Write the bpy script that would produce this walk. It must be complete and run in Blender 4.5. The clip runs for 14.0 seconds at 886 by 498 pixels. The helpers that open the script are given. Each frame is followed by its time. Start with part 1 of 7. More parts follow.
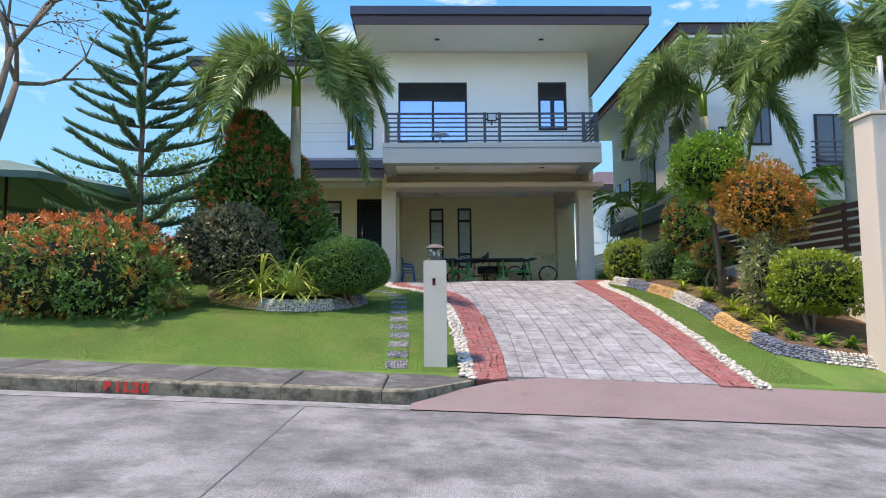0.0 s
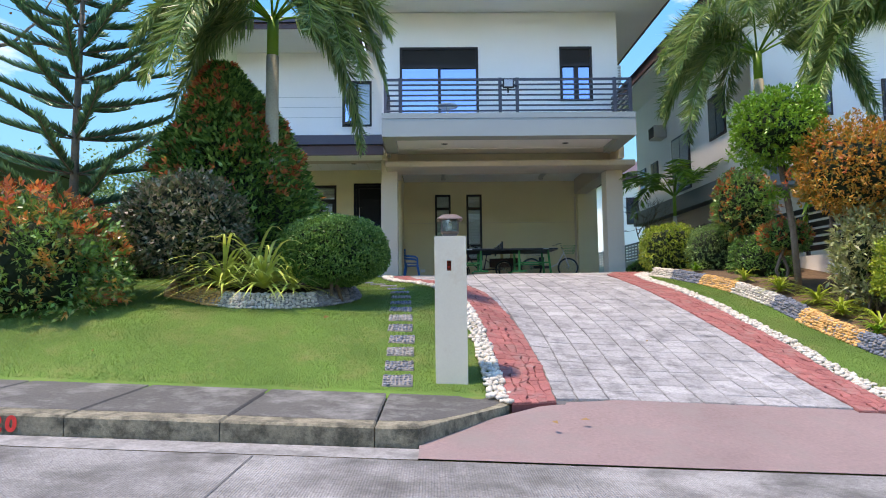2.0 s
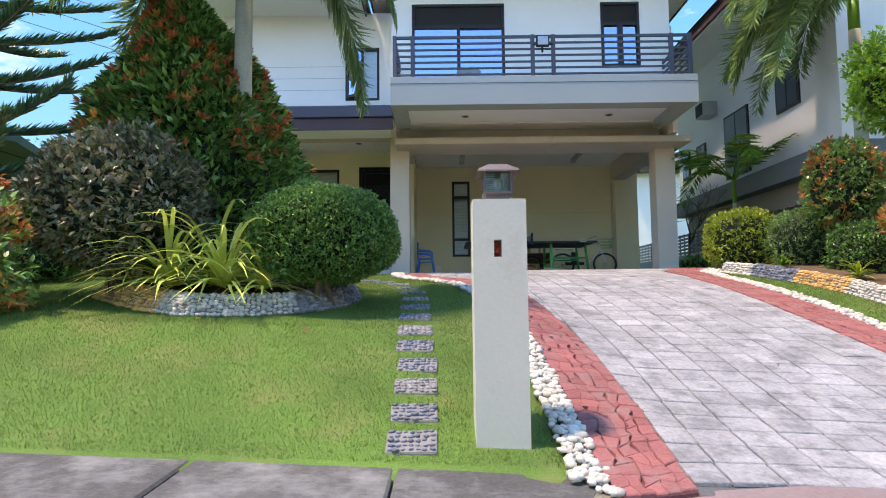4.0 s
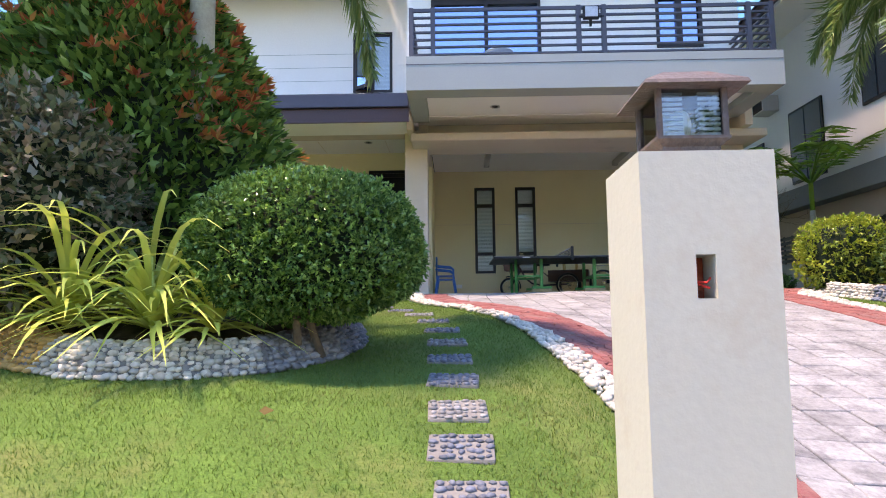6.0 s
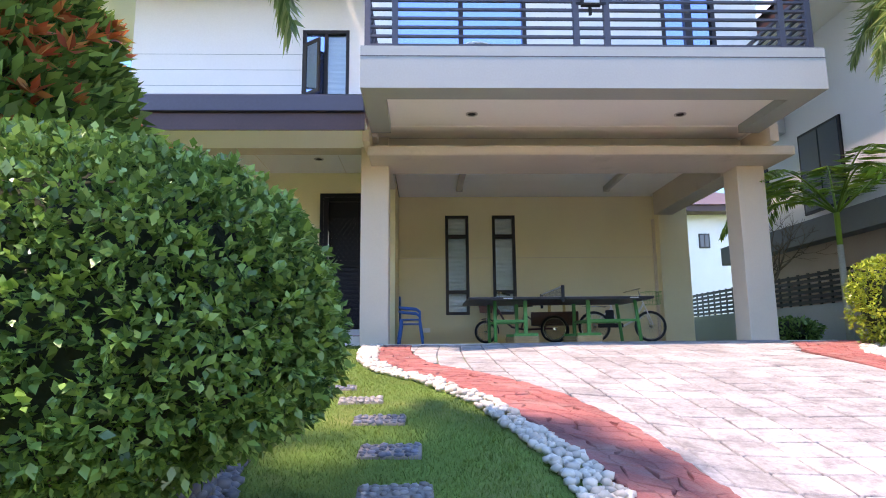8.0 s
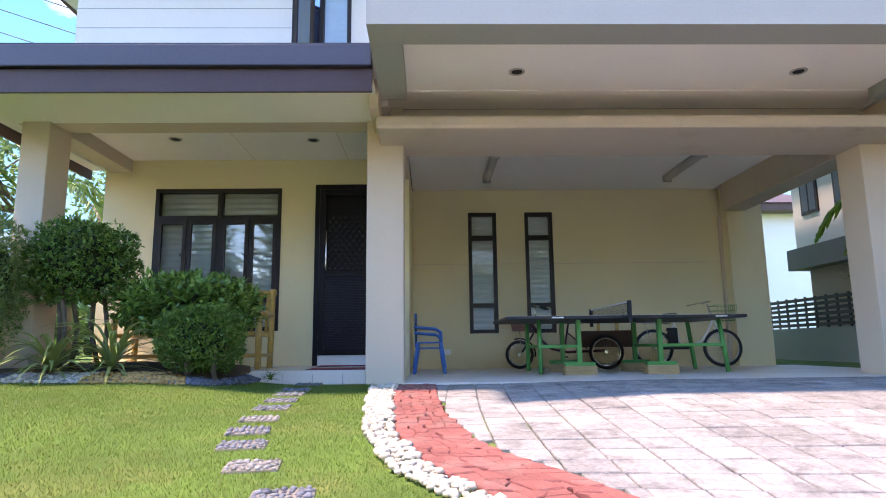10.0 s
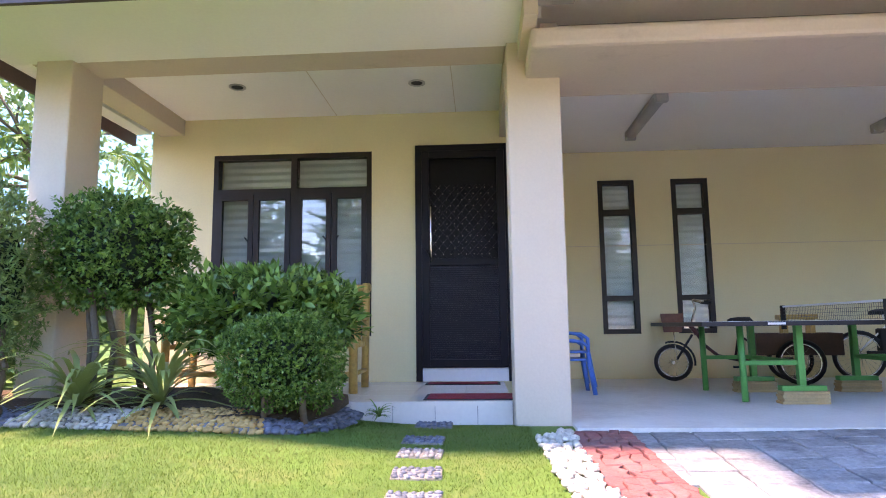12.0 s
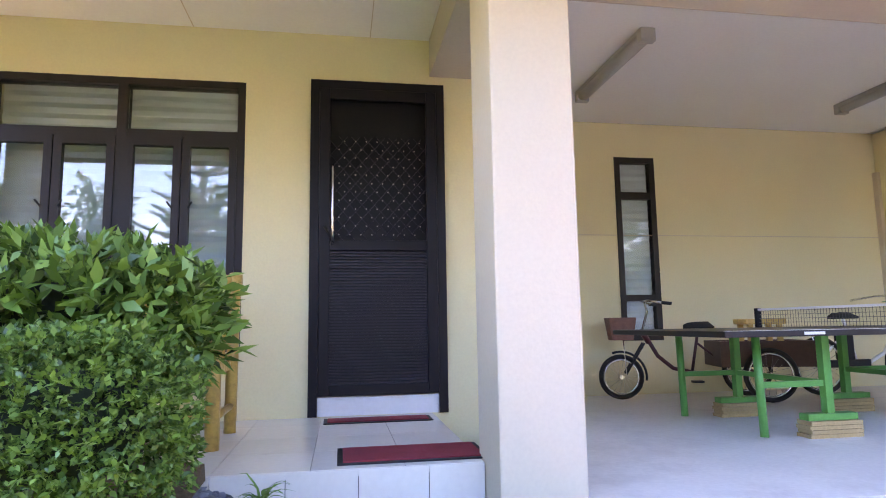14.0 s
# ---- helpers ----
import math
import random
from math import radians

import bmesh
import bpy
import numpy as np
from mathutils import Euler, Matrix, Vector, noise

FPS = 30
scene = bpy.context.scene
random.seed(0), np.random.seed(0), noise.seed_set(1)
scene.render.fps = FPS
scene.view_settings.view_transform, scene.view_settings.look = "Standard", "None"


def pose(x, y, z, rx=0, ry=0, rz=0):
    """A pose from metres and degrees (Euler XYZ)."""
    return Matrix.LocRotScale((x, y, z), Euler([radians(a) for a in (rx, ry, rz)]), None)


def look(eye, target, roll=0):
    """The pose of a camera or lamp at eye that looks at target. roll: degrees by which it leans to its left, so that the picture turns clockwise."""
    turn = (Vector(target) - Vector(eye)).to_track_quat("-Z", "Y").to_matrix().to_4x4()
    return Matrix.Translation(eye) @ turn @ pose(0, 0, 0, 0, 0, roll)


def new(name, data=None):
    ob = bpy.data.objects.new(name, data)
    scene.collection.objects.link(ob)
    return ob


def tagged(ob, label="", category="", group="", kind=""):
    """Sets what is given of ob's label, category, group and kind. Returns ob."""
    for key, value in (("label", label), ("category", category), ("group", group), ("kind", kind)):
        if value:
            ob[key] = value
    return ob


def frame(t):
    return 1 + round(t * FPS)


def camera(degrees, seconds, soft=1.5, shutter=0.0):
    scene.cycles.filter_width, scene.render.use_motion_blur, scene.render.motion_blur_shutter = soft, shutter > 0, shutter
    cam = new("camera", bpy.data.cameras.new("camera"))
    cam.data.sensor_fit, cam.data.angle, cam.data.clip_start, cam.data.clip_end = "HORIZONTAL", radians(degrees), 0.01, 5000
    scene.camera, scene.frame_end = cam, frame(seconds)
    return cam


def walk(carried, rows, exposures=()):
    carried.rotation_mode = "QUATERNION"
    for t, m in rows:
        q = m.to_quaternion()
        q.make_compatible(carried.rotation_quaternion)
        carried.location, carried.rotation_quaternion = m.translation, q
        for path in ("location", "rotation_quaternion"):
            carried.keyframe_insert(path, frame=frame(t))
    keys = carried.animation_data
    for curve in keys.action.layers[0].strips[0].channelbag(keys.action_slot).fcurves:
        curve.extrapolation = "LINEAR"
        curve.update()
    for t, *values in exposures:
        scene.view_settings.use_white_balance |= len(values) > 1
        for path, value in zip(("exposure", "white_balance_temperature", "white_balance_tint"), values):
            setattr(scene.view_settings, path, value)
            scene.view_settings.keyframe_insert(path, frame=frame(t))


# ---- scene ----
cam = camera(71.9, 14.0, soft=1.0)
PATH = [
    (0, (-0.264, 0.926, 1.001), (-0.221, 2.919, 1.162), -0.5),
    (0.5, (-0.278, 1.401, 0.982), (-0.238, 3.394, 1.142), -0.6),
    (1, (-0.303, 1.881, 0.939), (-0.267, 3.874, 1.097), -0.7),
    (1.5, (-0.328, 2.387, 0.954), (-0.291, 4.381, 1.114), -0.6),
    (2, (-0.358, 2.908, 0.926), (-0.323, 4.902, 1.085), -0.7),
    (2.5, (-0.393, 3.426, 0.887), (-0.366, 5.42, 1.046), -0.8),
    (3, (-0.418, 3.937, 0.888), (-0.4, 5.931, 1.049), -0.7),
    (5.5, (-0.649, 6.374, 1.094), (-0.682, 8.368, 1.25), -0.7),
    (6, (-0.703, 6.801, 1.129), (-0.742, 8.79, 1.335), -0.6),
    (6.5, (-0.724, 7.284, 1.231), (-0.746, 9.264, 1.508), -0.6),
    (7, (-0.719, 7.704, 1.323), (-0.716, 9.682, 1.623), -0.6),
    (7.5, (-0.672, 8.212, 1.357), (-0.625, 10.188, 1.663), -0.6),
    (7.7, (-0.689, 8.368, 1.375), (-0.627, 10.343, 1.684), -0.6),
    (8.75, (-0.56, 9.30, 1.545), (-0.50, 11.275, 1.852), -0.6),
    (9.8, (-0.82, 10.358, 1.733), (-0.758, 12.334, 2.038), -0.65),
    (10, (-0.885, 10.555, 1.749), (-0.837, 12.529, 2.065), -0.7),
    (10.5, (-1.071, 11.048, 1.827), (-1.062, 13.023, 2.146), -0.7),
    (11, (-1.267, 11.489, 1.886), (-1.321, 13.468, 2.175), -0.7),
    (11.5, (-1.506, 11.939, 1.962), (-1.605, 13.92, 2.221), -0.7),
    (12, (-1.714, 12.402, 2.059), (-1.834, 14.383, 2.309), -0.7),
    (12.5, (-1.913, 12.888, 2.118), (-2.013, 14.87, 2.364), -0.5),
    (13, (-2.029, 13.36, 2.122), (-1.897, 15.341, 2.369), -0.6),
    (13.5, (-2.096, 13.808, 2.143), (-1.784, 15.768, 2.389), -0.9),
    (14, (-2.127, 14.106, 2.128), (-1.798, 16.063, 2.373), -0.9),
]
EXPOSURES = [(0, 1.82, 8300, 22), (3, 2.02, 8250, 22), (5.5, 2.2, 8900, 31), (7.5, 2.62, 8800, 36), (10.0, 2.66, 8500, 34), (11.5, 3.08, 8300, 41), (12.5, 3.46, 8600, 46), (13.5, 3.74, 9300, 49), (14, 3.74, 9400, 49)]
walk(cam, [(t, look(eye, target, roll)) for t, eye, target, roll in PATH], EXPOSURES)

# ---- sky, sun and exposure ----
SUN_FROM = Vector((-0.36, -0.12, 1.0)).normalized()
world = bpy.data.worlds.new("sky")
scene.world = world
world.use_nodes = True
wn = world.node_tree.nodes
sky = wn.new("ShaderNodeTexSky")
sky.sky_type, sky.sun_disc = "NISHITA", False
sky.sun_elevation = math.asin(SUN_FROM.z)
sky.sun_rotation = math.atan2(SUN_FROM.x, SUN_FROM.y)
sky.air_density, sky.dust_density, sky.ozone_density = 1.0, 0.05, 3.5
wn["Background"].inputs["Strength"].default_value = 0.15
deep = wn.new("ShaderNodeHueSaturation")
deep.inputs["Saturation"].default_value = 1.22
world.node_tree.links.new(sky.outputs[0], deep.inputs["Color"])
world.node_tree.links.new(deep.outputs[0], wn["Background"].inputs[0])
sun = new("sun", bpy.data.lights.new("sun", "SUN"))
sun.data.energy, sun.data.angle, sun.data.color = 1.55, radians(4.0), (1.0, 0.95, 0.87)
sun.matrix_world = look(SUN_FROM * 60, (0, 0, 0))


# ---- materials ----
def sky_distance(name):
    """Clear blue above a paler horizon, with a few torn clouds."""
    m = bpy.data.materials.new(name)
    m.use_nodes = True
    nt = m.node_tree
    co = nt.nodes.new("ShaderNodeTexCoord")
    sep = nt.nodes.new("ShaderNodeSeparateXYZ")
    nt.links.new(co.outputs["Object"], sep.inputs[0])
    up = nt.nodes.new("ShaderNodeMapRange")
    up.inputs["From Max"].default_value = 100.0
    nt.links.new(sep.outputs["Z"], up.inputs["Value"])
    blue = nt.nodes.new("ShaderNodeValToRGB")
    blue.color_ramp.elements[0].color, blue.color_ramp.elements[1].color = (0.10, 0.26, 0.40, 1), (0.022, 0.15, 0.38, 1)
    nt.links.new(up.outputs[0], blue.inputs[0])
    squash = nt.nodes.new("ShaderNodeMapping")
    squash.inputs["Scale"].default_value = (0.018, 0.018, 0.04)
    nt.links.new(co.outputs["Object"], squash.inputs[0])
    n = nt.nodes.new("ShaderNodeTexNoise")
    n.inputs["Scale"].default_value, n.inputs["Detail"].default_value, n.inputs["Roughness"].default_value = 1.0, 7.0, 0.58
    nt.links.new(squash.outputs[0], n.inputs["Vector"])
    torn = nt.nodes.new("ShaderNodeValToRGB")
    torn.color_ramp.elements[0].position, torn.color_ramp.elements[1].position = 0.56, 0.72
    nt.links.new(n.outputs["Fac"], torn.inputs[0])
    mix = nt.nodes.new("ShaderNodeMix")
    mix.data_type = "RGBA"
    mix.inputs[7].default_value = (0.46, 0.5, 0.54, 1)
    nt.links.new(torn.outputs[0], mix.inputs[0])
    nt.links.new(blue.outputs[0], mix.inputs[6])
    em = nt.nodes.new("ShaderNodeEmission")
    nt.links.new(mix.outputs[2], em.inputs[0])
    nt.links.new(em.outputs[0], nt.nodes["Material Output"].inputs[0])
    return m


def noise_node(nt, scale, detail=4.0, rough=0.6):
    n = nt.nodes.new("ShaderNodeTexNoise")
    n.inputs["Scale"].default_value, n.inputs["Detail"].default_value, n.inputs["Roughness"].default_value = scale, detail, rough
    co = nt.nodes.new("ShaderNodeTexCoord")
    nt.links.new(co.outputs["Object"], n.inputs["Vector"])
    return n


def paint(name, color, rough=0.7, vary=0.12, big=1.2, fine=40.0, bump=0.15, metal=0.0, dirt=None, dirt_at=0.62, spec=0.4, per_piece=0.0):
    """A surface with stains at one scale, grain at another, and fine relief."""
    m = bpy.data.materials.new(name)
    m.use_nodes = True
    nt = m.node_tree
    b = nt.nodes["Principled BSDF"]
    b.inputs["Roughness"].default_value, b.inputs["Metallic"].default_value = rough, metal
    b.inputs["Specular IOR Level"].default_value = spec
    lo = [max(0.0, c * (1 - vary)) for c in color]
    hi = [min(1.0, c * (1 + vary)) for c in color]
    n1, n2 = noise_node(nt, big, 5.0), noise_node(nt, fine, 3.0)
    add = nt.nodes.new("ShaderNodeMath")
    add.operation = "MULTIPLY_ADD"
    add.inputs[1].default_value = 0.55
    nt.links.new(n1.outputs["Fac"], add.inputs[0])
    half = nt.nodes.new("ShaderNodeMath")
    half.operation = "MULTIPLY"
    half.inputs[1].default_value = 0.45
    nt.links.new(n2.outputs["Fac"], half.inputs[0])
    nt.links.new(half.outputs[0], add.inputs[2])
    ramp = nt.nodes.new("ShaderNodeValToRGB")
    ramp.color_ramp.elements[0].position, ramp.color_ramp.elements[1].position = 0.33, 0.67
    ramp.color_ramp.elements[0].color, ramp.color_ramp.elements[1].color = (*lo, 1), (*hi, 1)
    nt.links.new(add.outputs[0], ramp.inputs[0])
    out = ramp.outputs[0]
    if per_piece:
        info = nt.nodes.new("ShaderNodeObjectInfo")
        geo = nt.nodes.new("ShaderNodeNewGeometry")
        s = nt.nodes.new("ShaderNodeMath")
        s.operation = "ADD"
        nt.links.new(info.outputs["Random"], s.inputs[0])
        nt.links.new(geo.outputs["Random Per Island"], s.inputs[1])
        fr = nt.nodes.new("ShaderNodeMath")
        fr.operation = "FRACT"
        nt.links.new(s.outputs[0], fr.inputs[0])
        mr = nt.nodes.new("ShaderNodeMapRange")
        mr.inputs["To Min"].default_value, mr.inputs["To Max"].default_value = 1 - per_piece, 1 + per_piece
        nt.links.new(fr.outputs[0], mr.inputs["Value"])
        hsv = nt.nodes.new("ShaderNodeHueSaturation")
        nt.links.new(mr.outputs[0], hsv.inputs["Value"])
        nt.links.new(out, hsv.inputs["Color"])
        out = hsv.outputs[0]
    if dirt:
        n3 = noise_node(nt, big * 2.3, 6.0, 0.7)
        r3 = nt.nodes.new("ShaderNodeValToRGB")
        r3.color_ramp.elements[0].position, r3.color_ramp.elements[1].position = dirt_at - 0.1, dirt_at + 0.12
        nt.links.new(n3.outputs["Fac"], r3.inputs[0])
        mix = nt.nodes.new("ShaderNodeMix")
        mix.data_type = "RGBA"
        mix.inputs[7].default_value = (*dirt, 1)
        nt.links.new(r3.outputs[0], mix.inputs[0])
        nt.links.new(out, mix.inputs[6])
        out = mix.outputs[2]
    nt.links.new(out, b.inputs["Base Color"])
    if bump:
        bp = nt.nodes.new("ShaderNodeBump")
        bp.inputs["Strength"].default_value, bp.inputs["Distance"].default_value = bump, 0.01
        nt.links.new(n2.outputs["Fac"], bp.inputs["Height"])
        nt.links.new(bp.outputs[0], b.inputs["Normal"])
    return m


def leaf(name, colors, rough=0.45, through_light=0.25, patch=None, patch_at=0.55, patch_scale=2.5):
    """Leaves whose colour changes from one to the next, and over patches of the crown."""
    m = bpy.data.materials.new(name)
    m.use_nodes = True
    nt = m.node_tree
    b = nt.nodes["Principled BSDF"]
    b.inputs["Roughness"].default_value = rough
    b.inputs["Specular IOR Level"].default_value = 0.5
    geo = nt.nodes.new("ShaderNodeNewGeometry")
    ramp = nt.nodes.new("ShaderNodeValToRGB")
    els = ramp.color_ramp.elements
    while len(els) < len(colors):
        els.new(0.5)
    for k, c in enumerate(colors):
        els[k].position, els[k].color = k / max(1, len(colors) - 1), (*c, 1)
    nt.links.new(geo.outputs["Random Per Island"], ramp.inputs[0])
    out = ramp.outputs[0]
    if patch:
        n = noise_node(nt, patch_scale, 3.0)
        r = nt.nodes.new("ShaderNodeValToRGB")
        r.color_ramp.elements[0].position, r.color_ramp.elements[1].position = patch_at - 0.06, patch_at + 0.08
        nt.links.new(n.outputs["Fac"], r.inputs[0])
        pr = nt.nodes.new("ShaderNodeValToRGB")
        pe = pr.color_ramp.elements
        while len(pe) < len(patch):
            pe.new(0.5)
        for k, c in enumerate(patch):
            pe[k].position, pe[k].color = k / max(1, len(patch) - 1), (*c, 1)
        nt.links.new(geo.outputs["Random Per Island"], pr.inputs[0])
        mix = nt.nodes.new("ShaderNodeMix")
        mix.data_type = "RGBA"
        nt.links.new(r.outputs[0], mix.inputs[0])
        nt.links.new(out, mix.inputs[6])
        nt.links.new(pr.outputs[0], mix.inputs[7])
        out = mix.outputs[2]
    nt.links.new(out, b.inputs["Base Color"])
    tr = nt.nodes.new("ShaderNodeBsdfTranslucent")
    nt.links.new(out, tr.inputs[0])
    ms = nt.nodes.new("ShaderNodeMixShader")
    ms.inputs[0].default_value = through_light
    nt.links.new(b.outputs[0], ms.inputs[1])
    nt.links.new(tr.outputs[0], ms.inputs[2])
    nt.links.new(ms.outputs[0], nt.nodes["Material Output"].inputs[0])
    return m


def glass(name, color, rough=0.03, metal=0.0, spec=1.0, alpha_mix=None):
    m = bpy.data.materials.new(name)
    m.use_nodes = True
    b = m.node_tree.nodes["Principled BSDF"]
    b.inputs["Base Color"].default_value = (*color, 1)
    b.inputs["Roughness"].default_value, b.inputs["Metallic"].default_value = rough, metal
    b.inputs["Specular IOR Level"].default_value = spec
    return m


def clear_glass(name, reflect=0.12, tint=(0.9, 0.95, 0.95)):
    m = bpy.data.materials.new(name)
    m.use_nodes = True
    nt = m.node_tree
    g = nt.nodes.new("ShaderNodeBsdfGlossy")
    g.inputs["Roughness"].default_value = 0.02
    t = nt.nodes.new("ShaderNodeBsdfTransparent")
    t.inputs[0].default_value = (*tint, 1)
    f = nt.nodes.new("ShaderNodeFresnel")
    f.inputs[0].default_value = 1.5
    a = nt.nodes.new("ShaderNodeMath")
    a.operation = "ADD"
    a.inputs[1].default_value = reflect
    nt.links.new(f.outputs[0], a.inputs[0])
    ms = nt.nodes.new("ShaderNodeMixShader")
    nt.links.new(a.outputs[0], ms.inputs[0])
    nt.links.new(t.outputs[0], ms.inputs[1])
    nt.links.new(g.outputs[0], ms.inputs[2])
    nt.links.new(ms.outputs[0], nt.nodes["Material Output"].inputs[0])
    return m


M_ROAD = paint("broomed_concrete", (0.235, 0.232, 0.22), 0.9, 0.5, 0.9, 60, 1.0, dirt=(0.10, 0.098, 0.09), dirt_at=0.53)
M_WALK = paint("mossy_concrete", (0.082, 0.08, 0.072), 0.9, 0.35, 1.1, 45, 0.45, dirt=(0.22, 0.22, 0.205), dirt_at=0.58)
M_KERB = paint("stained_kerb_concrete", (0.22, 0.2, 0.14), 0.9, 0.35, 3.2, 50, 0.5, dirt=(0.06, 0.058, 0.04), dirt_at=0.52)
M_GUTTER = paint("gutter_concrete", (0.27, 0.265, 0.25), 0.9, 0.35, 2.5, 45, 0.5, dirt=(0.14, 0.14, 0.13), dirt_at=0.52)
M_APRON = paint("faded_red_concrete", (0.215, 0.155, 0.145), 0.88, 0.2, 1.0, 40, 0.45, dirt=(0.2, 0.165, 0.15), dirt_at=0.57)
M_PAVER = paint("grey_stamped_paver", (0.29, 0.288, 0.282), 0.85, 0.35, 2.2, 38, 1.0, dirt=(0.125, 0.125, 0.125), dirt_at=0.58, per_piece=0.14)
M_JOINT = paint("dark_joint", (0.10, 0.10, 0.098), 0.95, 0.2, 3, 50, 0.4)
M_RED = paint("red_stamped_stone", (0.27, 0.09, 0.08), 0.8, 0.28, 1.8, 60, 0.7, dirt=(0.27, 0.16, 0.14), dirt_at=0.6, per_piece=0.15)
M_REDJ = paint("red_joint", (0.17, 0.055, 0.05), 0.95, 0.2, 3, 50, 0.4)
M_SOIL = paint("brown_soil", (0.11, 0.07, 0.04), 0.95, 0.35, 4, 40, 0.9)
M_LAWN = paint("lawn_turf", (0.085, 0.17, 0.027), 0.95, 0.45, 0.9, 90, 0.7, dirt=(0.17, 0.19, 0.055), dirt_at=0.6)
M_FIELD = paint("rough_green_ground", (0.10, 0.15, 0.04), 0.95, 0.35, 0.4, 12, 0.9)
M_CREAM = paint("cream_wall_paint", (0.76, 0.66, 0.40), 0.75, 0.05, 0.8, 60, 0.12)
M_BEIGE = paint("beige_column_paint", (0.63, 0.53, 0.41), 0.75, 0.05, 0.9, 55, 0.12, dirt=(0.5, 0.43, 0.33), dirt_at=0.72)
M_PILLAR = paint("pale_pillar_paint", (0.53, 0.51, 0.405), 0.75, 0.04, 1.5, 50, 0.1, dirt=(0.48, 0.41, 0.3), dirt_at=0.68)
M_WHITE = paint("white_wall_paint", (0.84, 0.82, 0.79), 0.75, 0.04, 0.6, 40, 0.1)
M_GREY = paint("grey_green_paint", (0.34, 0.37, 0.345), 0.75, 0.06, 0.8, 50, 0.12)
M_SOFFIT = paint("off_white_ceiling_board", (0.86, 0.84, 0.79), 0.8, 0.04, 0.7, 40, 0.06)
M_FASCIA = paint("maroon_fascia_paint", (0.085, 0.045, 0.045), 0.5, 0.15, 1.5, 40, 0.08)
M_ROOF = paint("dark_blue_metal_roof", (0.022, 0.022, 0.04), 0.35, 0.2, 1.2, 30, 0.1, spec=0.6)
M_TRIM = paint("black_brown_aluminium", (0.024, 0.017, 0.016), 0.4, 0.15, 3, 60, 0.04, spec=0.3)
M_RAIL = paint("charcoal_railing_paint", (0.07, 0.068, 0.085), 0.45, 0.1, 2, 50, 0.05)
M_DARK = paint("dark_interior", (0.02, 0.018, 0.018), 0.8, 0.2, 2, 30, 0.05)
M_BLIND = paint("white_roller_blind", (0.76, 0.77, 0.77), 0.7, 0.06, 4, 60, 0.06)
M_GLASS = clear_glass("window_glass", 0.05)
M_DIMGLASS = clear_glass("shaded_window_glass", 0.0)
M_BASKET = paint("brown_woven_basket", (0.2, 0.085, 0.06), 0.7, 0.25, 20, 120, 0.4)
M_FARGLASS = glass("dark_far_glass", (0.02, 0.028, 0.04), 0.04, 0.0, 0.8)
# the reflected blue of the sky is put into this pane colour
M_BLUEGLASS = glass("sky_blue_mirror_glass", (0.28, 0.42, 0.68), 0.03, 0.85)
M_DOOR = paint("dark_screen_door", (0.011, 0.009, 0.013), 0.4, 0.2, 3, 60, 0.05, spec=0.22)
M_RIB = paint("satin_dark_slat", (0.026, 0.024, 0.036), 0.4, 0.15, 3, 60, 0.05, spec=0.3)
M_BEAM = paint("brown_beige_beam_paint", (0.58, 0.485, 0.38), 0.75, 0.06, 0.9, 55, 0.12, dirt=(0.45, 0.37, 0.28), dirt_at=0.66)
M_TILE = paint("cream_glazed_floor_tile", (0.80, 0.74, 0.66), 0.22, 0.05, 1.5, 30, 0.02, per_piece=0.04, spec=0.5)
M_FLOOR = paint("grey_cement_floor", (0.74, 0.7, 0.64), 0.5, 0.1, 1.0, 40, 0.08, dirt=(0.6, 0.56, 0.5))
M_MAT = paint("red_door_mat", (0.33, 0.035, 0.05), 0.95, 0.25, 8, 200, 0.8)
M_RUBBER = paint("black_rubber", (0.018, 0.018, 0.02), 0.7, 0.2, 6, 80, 0.1)
M_METAL = glass("bright_metal", (0.7, 0.7, 0.7), 0.25, 1.0)
M_GREEN = paint("green_enamel", (0.03, 0.30, 0.07), 0.4, 0.12, 4, 60, 0.05)
M_TABLE = paint("black_table_cover", (0.014, 0.014, 0.018), 0.4, 0.2, 4, 60, 0.05)
M_WOOD = paint("pale_plank_wood", (0.46, 0.31, 0.15), 0.7, 0.2, 3, 60, 0.2, per_piece=0.1)
M_BROWN = paint("dark_brown_wood", (0.07, 0.03, 0.022), 0.5, 0.2, 3, 40, 0.1)
M_BAMBOO = paint("yellow_bamboo", (0.55, 0.33, 0.09), 0.4, 0.2, 5, 50, 0.1, dirt=(0.3, 0.17, 0.06))
M_FENCE = paint("dry_bamboo_fence", (0.36, 0.27, 0.17), 0.8, 0.25, 4, 50, 0.2, per_piece=0.15)
M_BLUE = paint("blue_plastic", (0.02, 0.16, 0.50), 0.35, 0.06, 3, 40, 0.02)
M_WPAINT = paint("white_enamel", (0.78, 0.78, 0.78), 0.3, 0.04, 3, 40, 0.02)
M_MAROON = paint("maroon_enamel", (0.07, 0.015, 0.02), 0.3, 0.1, 3, 40, 0.02)
M_RUST = paint("rusted_iron", (0.12, 0.095, 0.085), 0.7, 0.35, 8, 70, 0.4, dirt=(0.16, 0.085, 0.06))
M_LAMPG = paint("cloudy_lamp_glass", (0.45, 0.48, 0.5), 0.15, 0.2, 12, 60, 0.05, spec=0.8)
M_BULB = paint("white_lamp_bulb", (0.85, 0.85, 0.82), 0.3, 0.02, 4, 40, 0.0)
M_TUBE = paint("grey_diffuser_plastic", (0.42, 0.41, 0.38), 0.3, 0.06, 5, 40, 0.02)
M_BRICKIN = paint("red_broken_brick", (0.3, 0.06, 0.03), 0.9, 0.3, 12, 60, 0.5)
